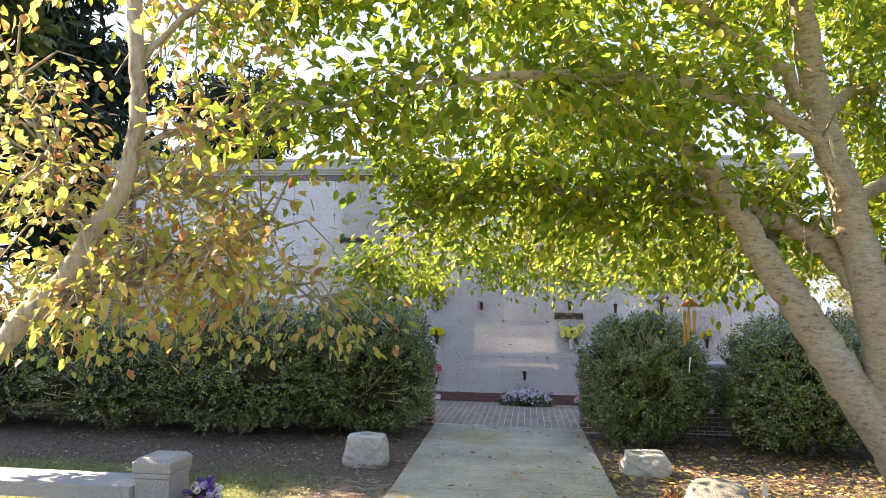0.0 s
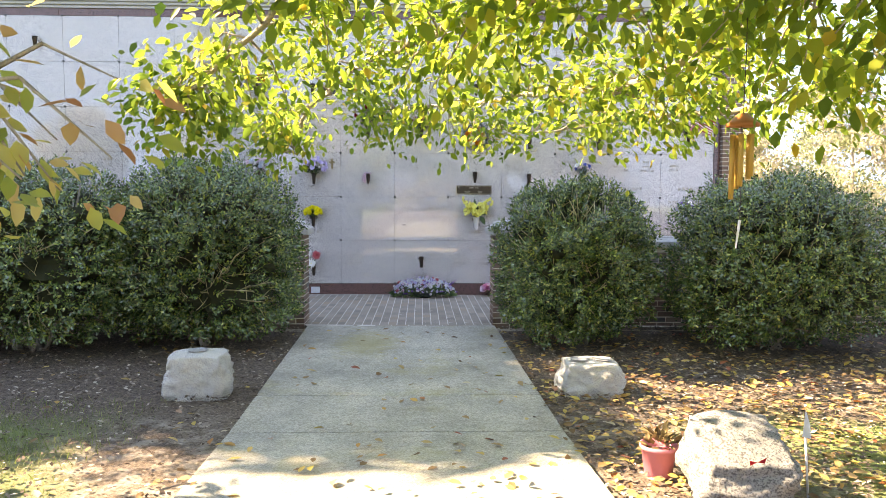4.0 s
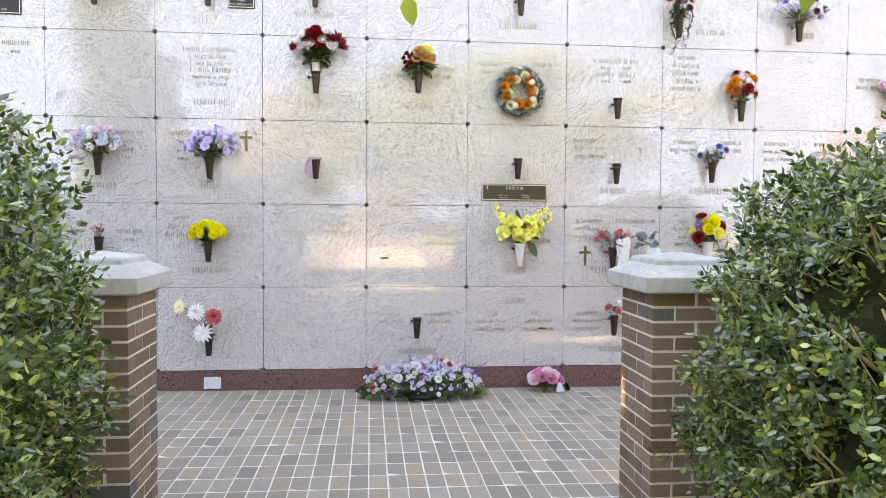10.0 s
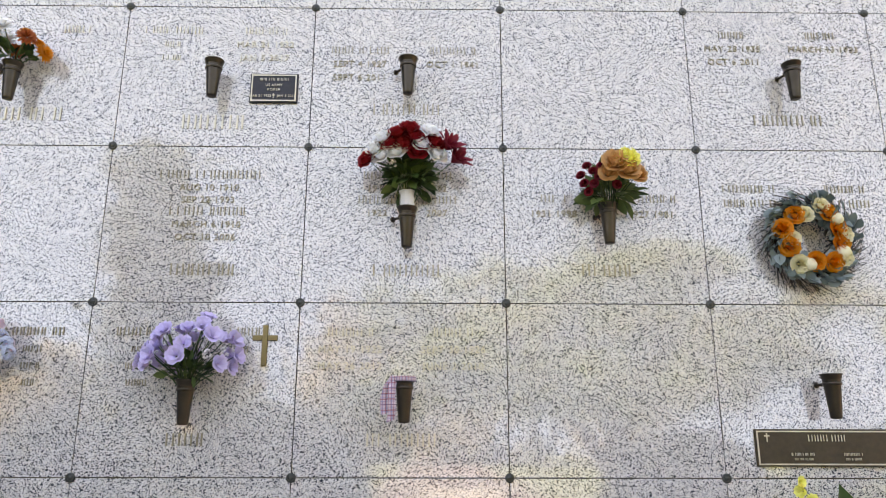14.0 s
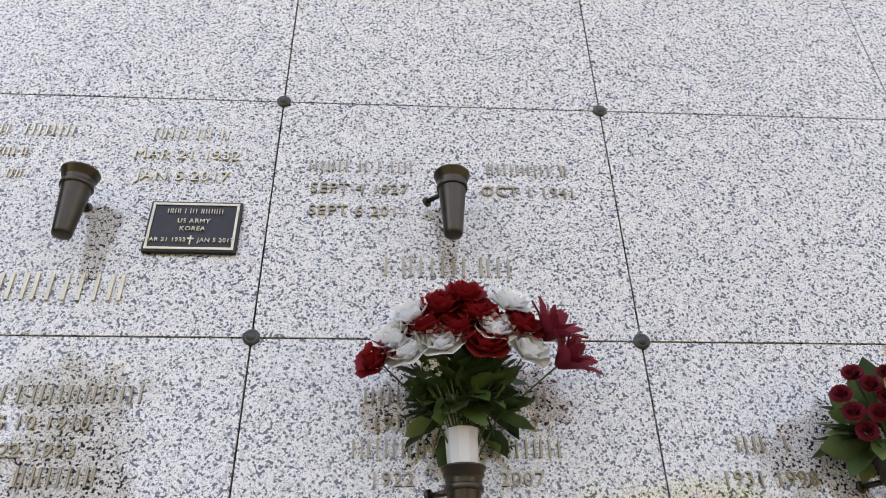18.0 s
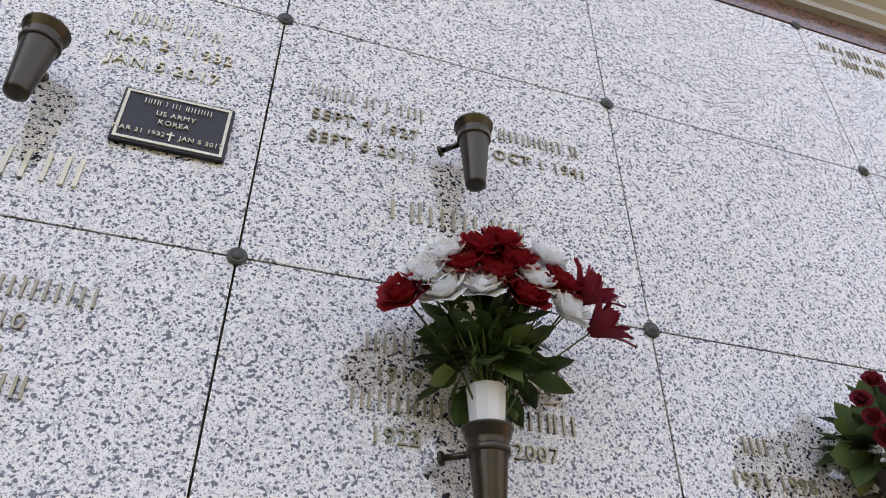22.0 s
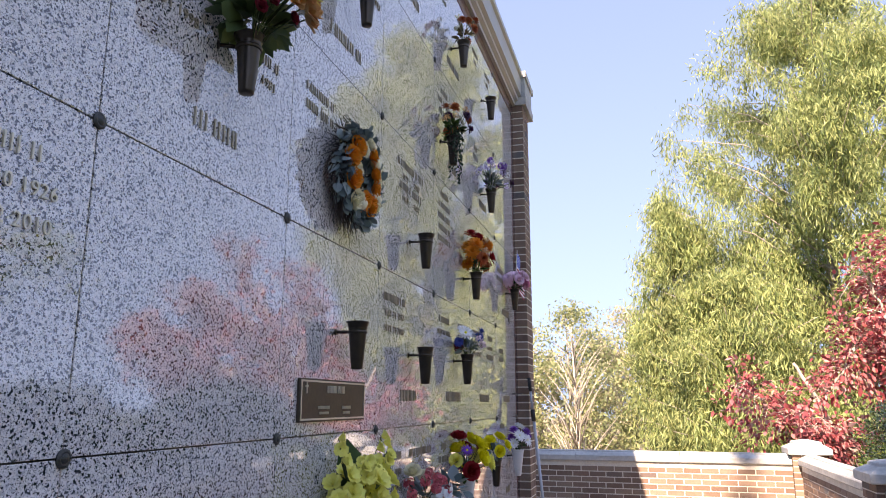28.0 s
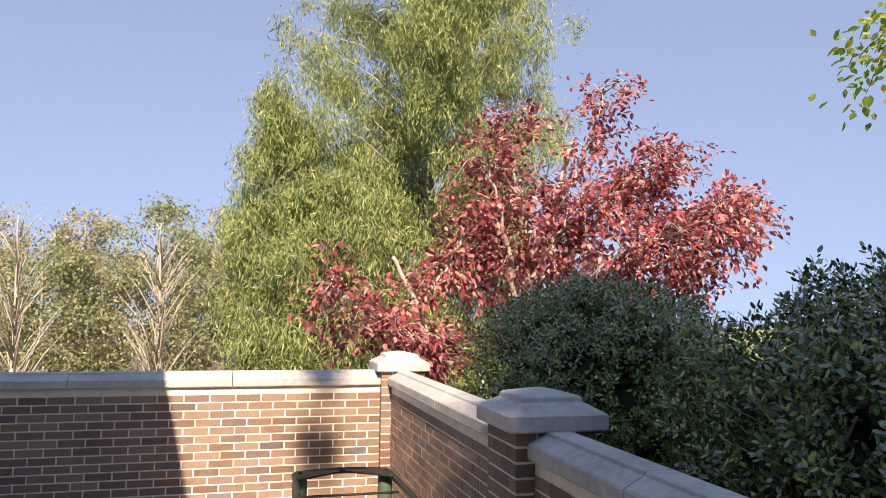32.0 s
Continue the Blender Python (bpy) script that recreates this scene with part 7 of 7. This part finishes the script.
lf = link_part("greenery", leaf_spray("greenery", 30, 0.12, 0.09, 0.07, GREENERY, 8, 0.0), pb)
lf.location = (0.05, 0, 0.02)
link_part("bow", Shape().add([(0.08, -0.09, 0.0), (0.15, -0.095, 0.01), (0.12, -0.08, 0.09), (0.09, -0.085, 0.07)], [(0, 1, 2, 3)]).mesh("bow", PETAL["pale_blue"]), pb)
lv = thing("loose_vase", "bronze vase cup lying on its side", "vase")
lv.matrix_basis = pose(0.9, -0.13, patio_height(0.9, -0.13) + 0.04, 0, 78, 20)
link_part("cup", vase_proto.children[0].data, lv)
tag = thing("paper_notice", "crumpled pale plastic wrap stuck to the red granite base", "paper")
tag.location = (-2.14, -0.014, 0.03)
tg = Shape()
rt = random.Random(2)
pts = [(-0.07 + 0.02 * i, -0.004 - 0.012 * rt.random(), -0.05 + 0.02 * j) for j in range(6) for i in range(8)]
tg.add(pts, [(j * 8 + i, j * 8 + i + 1, j * 8 + i + 9, j * 8 + i + 8) for j in range(5) for i in range(7)])
link_part("sheet", tg.mesh("sheet", PAPER), tag)

pole = thing("extension_pole", "grey extension pole leaning on the brick pier", "pole")
pole.location = (0, 0, 0)
a0, a1 = Vector((4.34, -0.3, patio_height(4.3, -0.3))), Vector((4.315, -0.118, 1.86))
link_part("lower_tube", Shape().tube([a0, a0.lerp(a1, 0.83)], 0.0135, 10).mesh("lower_tube", GREY_PAINT, True), pole)
link_part("collar", Shape().tube([a0.lerp(a1, 0.81), a0.lerp(a1, 0.86)], 0.019, 10).mesh("collar", BLACK_RUBBER, True), pole)
link_part("upper_tube", Shape().tube([a0.lerp(a1, 0.86), a0.lerp(a1, 0.94)], 0.011, 10).mesh("upper_tube", GREY_PAINT, True), pole)
link_part("grip", Shape().tube([a0.lerp(a1, 0.94), a1], 0.015, 10).mesh("grip", BLACK_RUBBER, True), pole)

for i in range(5):
    v = thing("weep_vent", "small cream weep vent in the end wall", "vent", "weep vents of the end wall")
    v.location = (7.512, 0.358 - i * 0.585, -0.052)
    s = Shape().box(-0.008, 0.03, -0.045, 0.045, -0.026, 0.026)
    link_part("cover", s.mesh("cover", VENT, bevel=0.003), v)
ov = thing("wall_outlet", "small white outdoor outlet on the brick wall", "outlet")
ov.location = (2.35, -3.0, 0.3)
link_part("cover", Shape().box(-0.03, 0.03, -0.03, 0.002, -0.03, 0.03).mesh("cover", WHITE_PLASTIC, bevel=0.004), ov)


def cart():
    """A lowering frame on four posts with small wheels, painted green."""
    th = thing("lowering_cart", "dark green metal lowering frame on posts with small wheels", "cart")
    z0 = patio_height(5.6, -2.2)
    th.location = (5.62, -2.22, z0)
    X, Y, Z = 0.66, 0.32, 0.52
    for sy in (-1, 1):
        link_part("side_rail", Shape().tube([(-X, sy * Y, Z), (0, sy * (Y + 0.02), Z), (X, sy * Y, Z)], 0.02, 8).mesh("side_rail", GREEN_PAINT, True), th)
    for sx in (-1, 1):
        bow = [(sx * X, -Y, Z), (sx * (X + 0.06), -Y * 0.5, Z), (sx * (X + 0.08), 0, Z), (sx * (X + 0.06), Y * 0.5, Z), (sx * X, Y, Z)]
        link_part("end_bow", Shape().tube(bow, 0.022, 8).mesh("end_bow", GREEN_PAINT, True), th)
        g = Shape()
        for sy in (-1, 1):
            g.add([(sx * X, sy * Y, Z + 0.01), (sx * (X - 0.24), sy * Y, Z + 0.01), (sx * (X - 0.05), sy * 0.02, Z + 0.01), (sx * X, sy * 0.02, Z + 0.01), (sx * X, sy * Y, Z + 0.022), (sx * (X - 0.24), sy * Y, Z + 0.022), (sx * (X - 0.05), sy * 0.02, Z + 0.022), (sx * X, sy * 0.02, Z + 0.022)],
                  [(0, 1, 2, 3), (7, 6, 5, 4), (0, 4, 5, 1), (1, 5, 6, 2), (2, 6, 7, 3), (3, 7, 4, 0)])
        link_part("corner_plate", g.mesh("corner_plate", GREEN_PAINT), th)
        for sy in (-1, 1):
            px, py = sx * (X - 0.08), sy * (Y - 0.03)
            link_part("post", Shape().lathe([(0.045, 0.22), (0.05, 0.24), (0.05, Z - 0.02), (0.045, Z)], 14, (px, py, 0)).mesh("post", GREEN_POST, True), th)
            link_part("bolt", Shape().lathe([(0.016, Z + 0.02), (0.016, Z + 0.035), (0.008, Z + 0.04)], 6, (px, py, 0)).mesh("bolt", BLACK_RUBBER), th)
            fk = Shape().box(px - 0.03, px + 0.03, py - 0.045, py - 0.035, 0.09, 0.235).box(px - 0.03, px + 0.03, py + 0.035, py + 0.045, 0.09, 0.235).box(px - 0.05, px + 0.05, py - 0.05, py + 0.05, 0.236, 0.25)
            link_part("fork", fk.mesh("fork", GREEN_PAINT), th)
            wh = link_part("wheel", Shape().lathe([(0.09, -0.012), (0.11, -0.02), (0.112, 0.0), (0.11, 0.02), (0.09, 0.012)], 20, (px, py, 0.112), Matrix.Rotation(radians(90), 3, "X")).mesh("wheel", BLACK_RUBBER, True), th)
            link_part("hub", Shape().lathe([(0.03, -0.03), (0.035, 0.0), (0.03, 0.03)], 12, (px, py, 0.112), Matrix.Rotation(radians(90), 3, "X")).mesh("hub", GREEN_PAINT), wh)
    for x in (-0.2, 0.25):
        link_part("cross_rod", Shape().tube([(x, -Y, Z - 0.05), (x, Y, Z - 0.05)], 0.009, 6).mesh("cross_rod", GREEN_PAINT, True), th)


cart()


# ---- things in the garden ----
def boulder(name, label, cx, cy, sx, sy, sz, seed, slant=0.0, sockets=1, mat=None, soft=0.42):
    """A rough-hewn block: a lumpy rounded cube with drilled sockets in its flat top."""
    bm = bmesh.new()
    bmesh.ops.create_cube(bm, size=2.0)
    bmesh.ops.subdivide_edges(bm, edges=bm.edges[:], cuts=19, use_grid_fill=True)
    for v in bm.verts:
        p = v.co.copy()
        m = max(abs(p.x), abs(p.y), abs(p.z))
        q = p.normalized() * m
        p = p.lerp(q, soft)
        top = p.z > 0.78
        n1 = noise.noise(p * 1.3 + Vector((seed, 0, 0)))
        n2 = noise.noise(p * 4.5 + Vector((0, seed, 0)))
        n3 = noise.noise(p * 11 + Vector((0, 0, seed)))
        n4 = noise.noise(p * 24 + Vector((seed, seed, 0)))
        k = 1 + (0.16 * n1 + 0.09 * n2 + 0.05 * n3 + 0.025 * n4) * (0.35 if top else 1.0)
        v.co = Vector((p.x * k * sx * (1.04 - 0.1 * max(p.z, 0)), p.y * k * sy, (p.z * (k if not top else 1 + 0.03 * n2) + 0.86) * sz + slant * p.y * sy * min(max(0.5 * p.z + 0.5, 0.0), 1.0)))
    me = bpy.data.meshes.new(name)
    bm.to_mesh(me)
    bm.free()
    me.polygons.foreach_set("use_smooth", [True] * len(me.polygons))
    me.materials.append(mat or ROUGH_GRANITE)
    th = thing(name, label, "stone", "rough granite marker stones")
    th.location = (cx, cy, ground_height(cx, cy) - 0.04)
    link_part("block", me, th)
    for i in range(sockets):
        dx = (i - (sockets - 1) / 2) * sx * 0.75
        ring = Shape().lathe([(0.075, -0.002), (0.08, 0.004), (0.07, 0.006), (0.062, -0.002)], 20, (dx, -0.1 * sy, 1.86 * sz))
        link_part("socket_ring", ring.mesh("socket_ring", GREY_GRANITE), th)
        link_part("socket", Shape().lathe([(0.064, -0.004), (0.06, 0.003), (0.0005, 0.0035)], 20, (dx, -0.1 * sy, 1.86 * sz)).mesh("socket", GREY_GRANITE), th)
    return th


boulder("granite_block", "rough pale granite marker block with a round socket on top", -2.2, -5.98, 0.25, 0.2, 0.205, 3)
boulder("granite_block", "low rough granite marker block with two round sockets", 0.93, -5.97, 0.245, 0.2, 0.16, 8, 0, 2)
boulder("slant_stone", "grey wedge-shaped memorial stone among fallen leaves", 1.2, -8.1, 0.27, 0.21, 0.19, 14, 0.55, 0, granite_material("dark_grey_fieldstone", (0.27, 0.27, 0.265), (0.21, 0.21, 0.205), (0.09, 0.09, 0.09), (0.24, 0.23, 0.21), 0.75, 0.3, 0.8), 0.55)
rib2 = thing("ribbon_bow", "tiny red bow on the grey stone", "ribbon")
rib2.location = (1.2, -8.31, ground_height(1, -8.3) + 0.22)
link_part("loop", Shape().add([(0, 0, 0), (-0.04, -0.005, 0.01), (-0.035, -0.005, -0.015), (0.045, -0.005, 0.025), (0.035, -0.005, -0.005)], [(0, 1, 2), (0, 4, 3)]).mesh("loop", PETAL["red"]), rib2)
pot = thing("flower_pot", "pink plastic pot with dried brown plants", "pot")
pot.location = (0.88, -7.82, ground_height(0.9, -7.8) - 0.01)
link_part("body", Shape().lathe([(0.07, 0.0), (0.075, 0.005), (0.095, 0.15), (0.105, 0.152), (0.105, 0.175), (0.095, 0.175), (0.085, 0.14), (0.02, 0.14)], 22).mesh("body", TERRACOTTA_PINK, True), pot)
dl = link_part("dry_plant", leaf_spray("dry_plant", 50, 0.1, 0.14, 0.07, DRY_SPRIG, 4, 0.0), pot)
dl.location = (0, 0, 0.15)
stk = thing("marker_stick", "thin white garden stick with a tattered pennant", "marker")
stk.location = (1.53, -8.15, ground_height(1.5, -8.15) - 0.02)
link_part("stick", Shape().tube([(0.02, 0, -0.02), (-0.01, 0, 0.34)], 0.006, 6).mesh("stick", WHITE_PLASTIC, True), stk)
link_part("pennant", Shape().add([(-0.028, -0.006, 0.32), (0.016, -0.01, 0.31), (0.012, -0.004, 0.38), (-0.012, 0, 0.46), (-0.02, -0.004, 0.4)], [(0, 1, 2, 4), (4, 2, 3)]).mesh("pennant", PAPER), stk)


def granite_bench(x, y):
    z = ground_height(x, y) - 0.03
    th = thing("granite_bench", "polished grey granite bench with a square end post", "bench")
    th.location = (x, y, z)
    link_part("post", Shape().box(-0.135, 0.135, -0.16, 0.16, 0.06, 0.46).mesh("post", GREY_GRANITE, bevel=0.006), th)
    link_part("post_foot", Shape().box(-0.15, 0.15, -0.175, 0.175, 0.0, 0.058).mesh("post_foot", GREY_GRANITE, bevel=0.012), th)
    link_part("post_collar", Shape().box(-0.145, 0.145, -0.17, 0.17, 0.462, 0.5).mesh("post_collar", GREY_GRANITE, bevel=0.006), th)
    s = Shape()
    rings = [(0.15, 0.175, 0.502), (0.15, 0.175, 0.575), (0.12, 0.145, 0.605)]
    verts = [(a * sx, b * sy, c) for a, b, c in rings for sx, sy in ((-1, -1), (1, -1), (1, 1), (-1, 1))]
    s.add(verts, [(4 * k + i, 4 * k + (i + 1) % 4, 4 * k + 4 + (i + 1) % 4, 4 * k + 4 + i) for k in range(2) for i in range(4)] + [(3, 2, 1, 0), (8, 9, 10, 11)])
    link_part("post_cap", s.mesh("post_cap", GREY_GRANITE, bevel=0.006), th)
    link_part("seat_slab", Shape().box(-1.75, -0.137, -0.2, 0.2, 0.3, 0.41).mesh("seat_slab", GREY_GRANITE, bevel=0.008), th)
    link_part("base_slab", Shape().box(-1.8, -0.152, -0.26, 0.26, -0.02, 0.06).mesh("base_slab", GREY_GRANITE, bevel=0.008), th)
    link_part("post", Shape().box(-2.02, -1.752, -0.16, 0.16, 0.0, 0.6).mesh("post", GREY_GRANITE, bevel=0.006), th)


granite_bench(-3.08, -9.05)
gp = thing("flower_pot", "dark green plastic vase with purple and white cloth flowers", "pot")
gp.location = (-2.78, -8.95, ground_height(-2.8, -8.95) - 0.03)
link_part("body", Shape().box(-0.06, 0.06, -0.06, 0.06, 0.0, 0.19).mesh("body", GREEN_PLASTIC, bevel=0.008), gp)
bouquet((-2.78, -8.95, ground_height(-2.8, -8.95) + 0.18), "purple and pale lilac cloth hyacinths in a green vase", [(cluster("purple", 0.8, 50, 1.3), 9), (cluster("lilac", 0.8, 50), 6), (cluster("white", 0.8, 50), 6)], 0.13, 0.17, 26, 0.09, 31)
bf = thing("single_flower", "small bright blue cloth flower on a stem by the hedge", "flowers")
bf.location = (4.45, -4.78, ground_height(4.4, -4.78))
link_part("stem", Shape().tube([(0, 0, -0.05), (0.01, 0, 0.14)], 0.004, 5).mesh("stem", GREENERY), bf)
q = link_part("bloom", mum("blue", 1.7), bf)
q.matrix_basis = Matrix.Translation((0.01, 0, 0.14)) @ Vector((0, -0.7, 0.6)).to_track_quat("Z", "Y").to_matrix().to_4x4()


def wind_chime(x, y, z):
    """Bamboo tubes under a wooden disc, hung by a cord from a bough."""
    th = thing("wind_chime", "bamboo wind chime hanging from the cherry bough", "wind chime")
    th.location = (x, y, z)
    link_part("cord", Shape().tube([(0, 0, 0.0), (0.004, 0, 0.3), (0, 0, 0.74)], 0.002, 5).mesh("cord", TWIG), th)
    link_part("top_disc", Shape().lathe([(0.02, 0.05), (0.05, 0.02), (0.062, 0.012), (0.062, 0.0), (0.02, -0.004)], 16).mesh("top_disc", ORANGE_WOOD, True), th)
    for i, ln in enumerate((0.17, 0.21, 0.25, 0.2, 0.16)):
        a = i * 2 * math.pi / 5 + 0.4
        px, py = 0.036 * math.cos(a), 0.036 * math.sin(a)
        link_part("tube", Shape().lathe([(0.01, -0.03 - ln), (0.0105, -0.03 - ln * 0.5), (0.01, -0.03)], 10, (px, py, 0)).mesh("tube", BAMBOO, True), th)
        link_part("string", Shape().tube([(px, py, -0.03), (px, py, 0.002)], 0.001, 4).mesh("string", TWIG), th)
    link_part("clapper_cord", Shape().tube([(0, 0, 0.0), (0, 0, -0.36)], 0.0012, 4).mesh("clapper_cord", TWIG), th)
    link_part("wind_sail", Shape().tube([(0, 0, -0.36), (-0.012, 0, -0.47)], [0.006, 0.003], 6).mesh("wind_sail", WHITE_PLASTIC), th)


wind_chime(0.8, -8.92, 1.84)


# ---- litter on the ground ----
FALLEN = leafy("fallen_leaf", [(0.0, (0.18, 0.1, 0.05)), (0.3, (0.36, 0.23, 0.11)), (0.55, (0.54, 0.38, 0.15)), (0.78, (0.66, 0.5, 0.13)), (0.88, (0.46, 0.2, 0.07)), (0.94, (0.34, 0.08, 0.05)), (1.0, (0.62, 0.55, 0.38))], 0.6, 0.2)
CHIP = leafy("wood_chip", [(0.0, (0.07, 0.05, 0.04)), (0.5, (0.18, 0.135, 0.105)), (0.85, (0.3, 0.24, 0.19)), (1.0, (0.6, 0.53, 0.44))], 0.9, 0.0, 0.2)
GRASS = leafy("grass_blade", [(0.0, (0.09, 0.14, 0.03)), (0.6, (0.22, 0.29, 0.07)), (1.0, (0.38, 0.38, 0.16))], 0.6, 0.35)


def on_path(x, y):
    k = -3.1 - y
    return (x > -1.79 + 0.022 * k) & (x < 0.45 + 0.017 * k)


def litter(name, label, n, xr, yr, size, mat, seed, density, lift=0.01, upright=0.0, template=None):
    """Small flat pieces strewn on the ground, thinned by a density function."""
    rng = np.random.default_rng(seed)
    x, y = rng.uniform(*xr, n), rng.uniform(*yr, n)
    edge = np.clip(np.minimum.reduce([x - xr[0], xr[1] - x, y - yr[0]]) / 1.8, 0, 1)
    keep = rng.random(n) < density(x, y) * edge * edge
    x, y = x[keep], y[keep]
    m = len(x)
    z = np.array([ground_height(a, b) for a, b in zip(x, y)]) + np.where(on_path(x, y), 0.008, 0.0) + rng.random(m) * lift
    a = rng.uniform(0, 6.283, m)
    d = np.stack([np.cos(a), np.sin(a), rng.normal(size=m) * 0.18 + upright], 1)
    up = np.array([0, 0, 1.0]) + rng.normal(size=(m, 3)) * 0.22
    tv, tf = template or (LEAF_V, LEAF_F)
    me = scatter_mesh(name, tv, tf, np.stack([x, y, z], 1), frames_from(d, rng, up), size * rng.uniform(0.55, 1.2, m), mat)
    thing(name, label, "litter", kind="stuff", mesh=me)


litter("fallen_leaves", "yellow and brown fallen leaves", 42000, (-7.5, 8), (-14.8, -3.4), 0.08, FALLEN, 51,
       lambda x, y: np.where(on_path(x, y), 0.035 + 0.045 * (y < -7.0), np.where(x > 0.4, np.where(y < -4.8, 0.62, 0.28) * (x < 5.5), np.where(y < -8.6, 0.1, 0.035))), 0.03)
litter("mulch_chips", "dark shredded bark mulch", 130000, (-8, 7.5), (-14.5, -3.2), 0.04, CHIP, 52,
       lambda x, y: np.where(on_path(x, y), 0.0, np.where((y > -6.4) | (x > 0), 0.9, np.where(y < -8.4, 0.8, 0.45))), 0.02, 0.1, (SMALL_V, SMALL_F))
litter("grass_tufts", "thin sunlit grass", 80000, (-9, 7), (-9.2, -6.2), 0.055, GRASS, 53,
       lambda x, y: np.where(on_path(x, y), 0.0, np.clip(np.where(x < 0, (-2.2 - x) * 1.3, (x - 2.2) * 0.35), 0, 1) * np.clip(1.3 - np.abs(y + 7.6) / 1.3, 0, 1)), 0.0, 1.6, ([(0, 0.035, 0), (0, -0.035, 0), (0.6, -0.02, 0.05), (0.6, 0.02, 0.05), (1, 0, -0.06)], [(0, 1, 2, 3), (3, 2, 4)]))
place_texts()
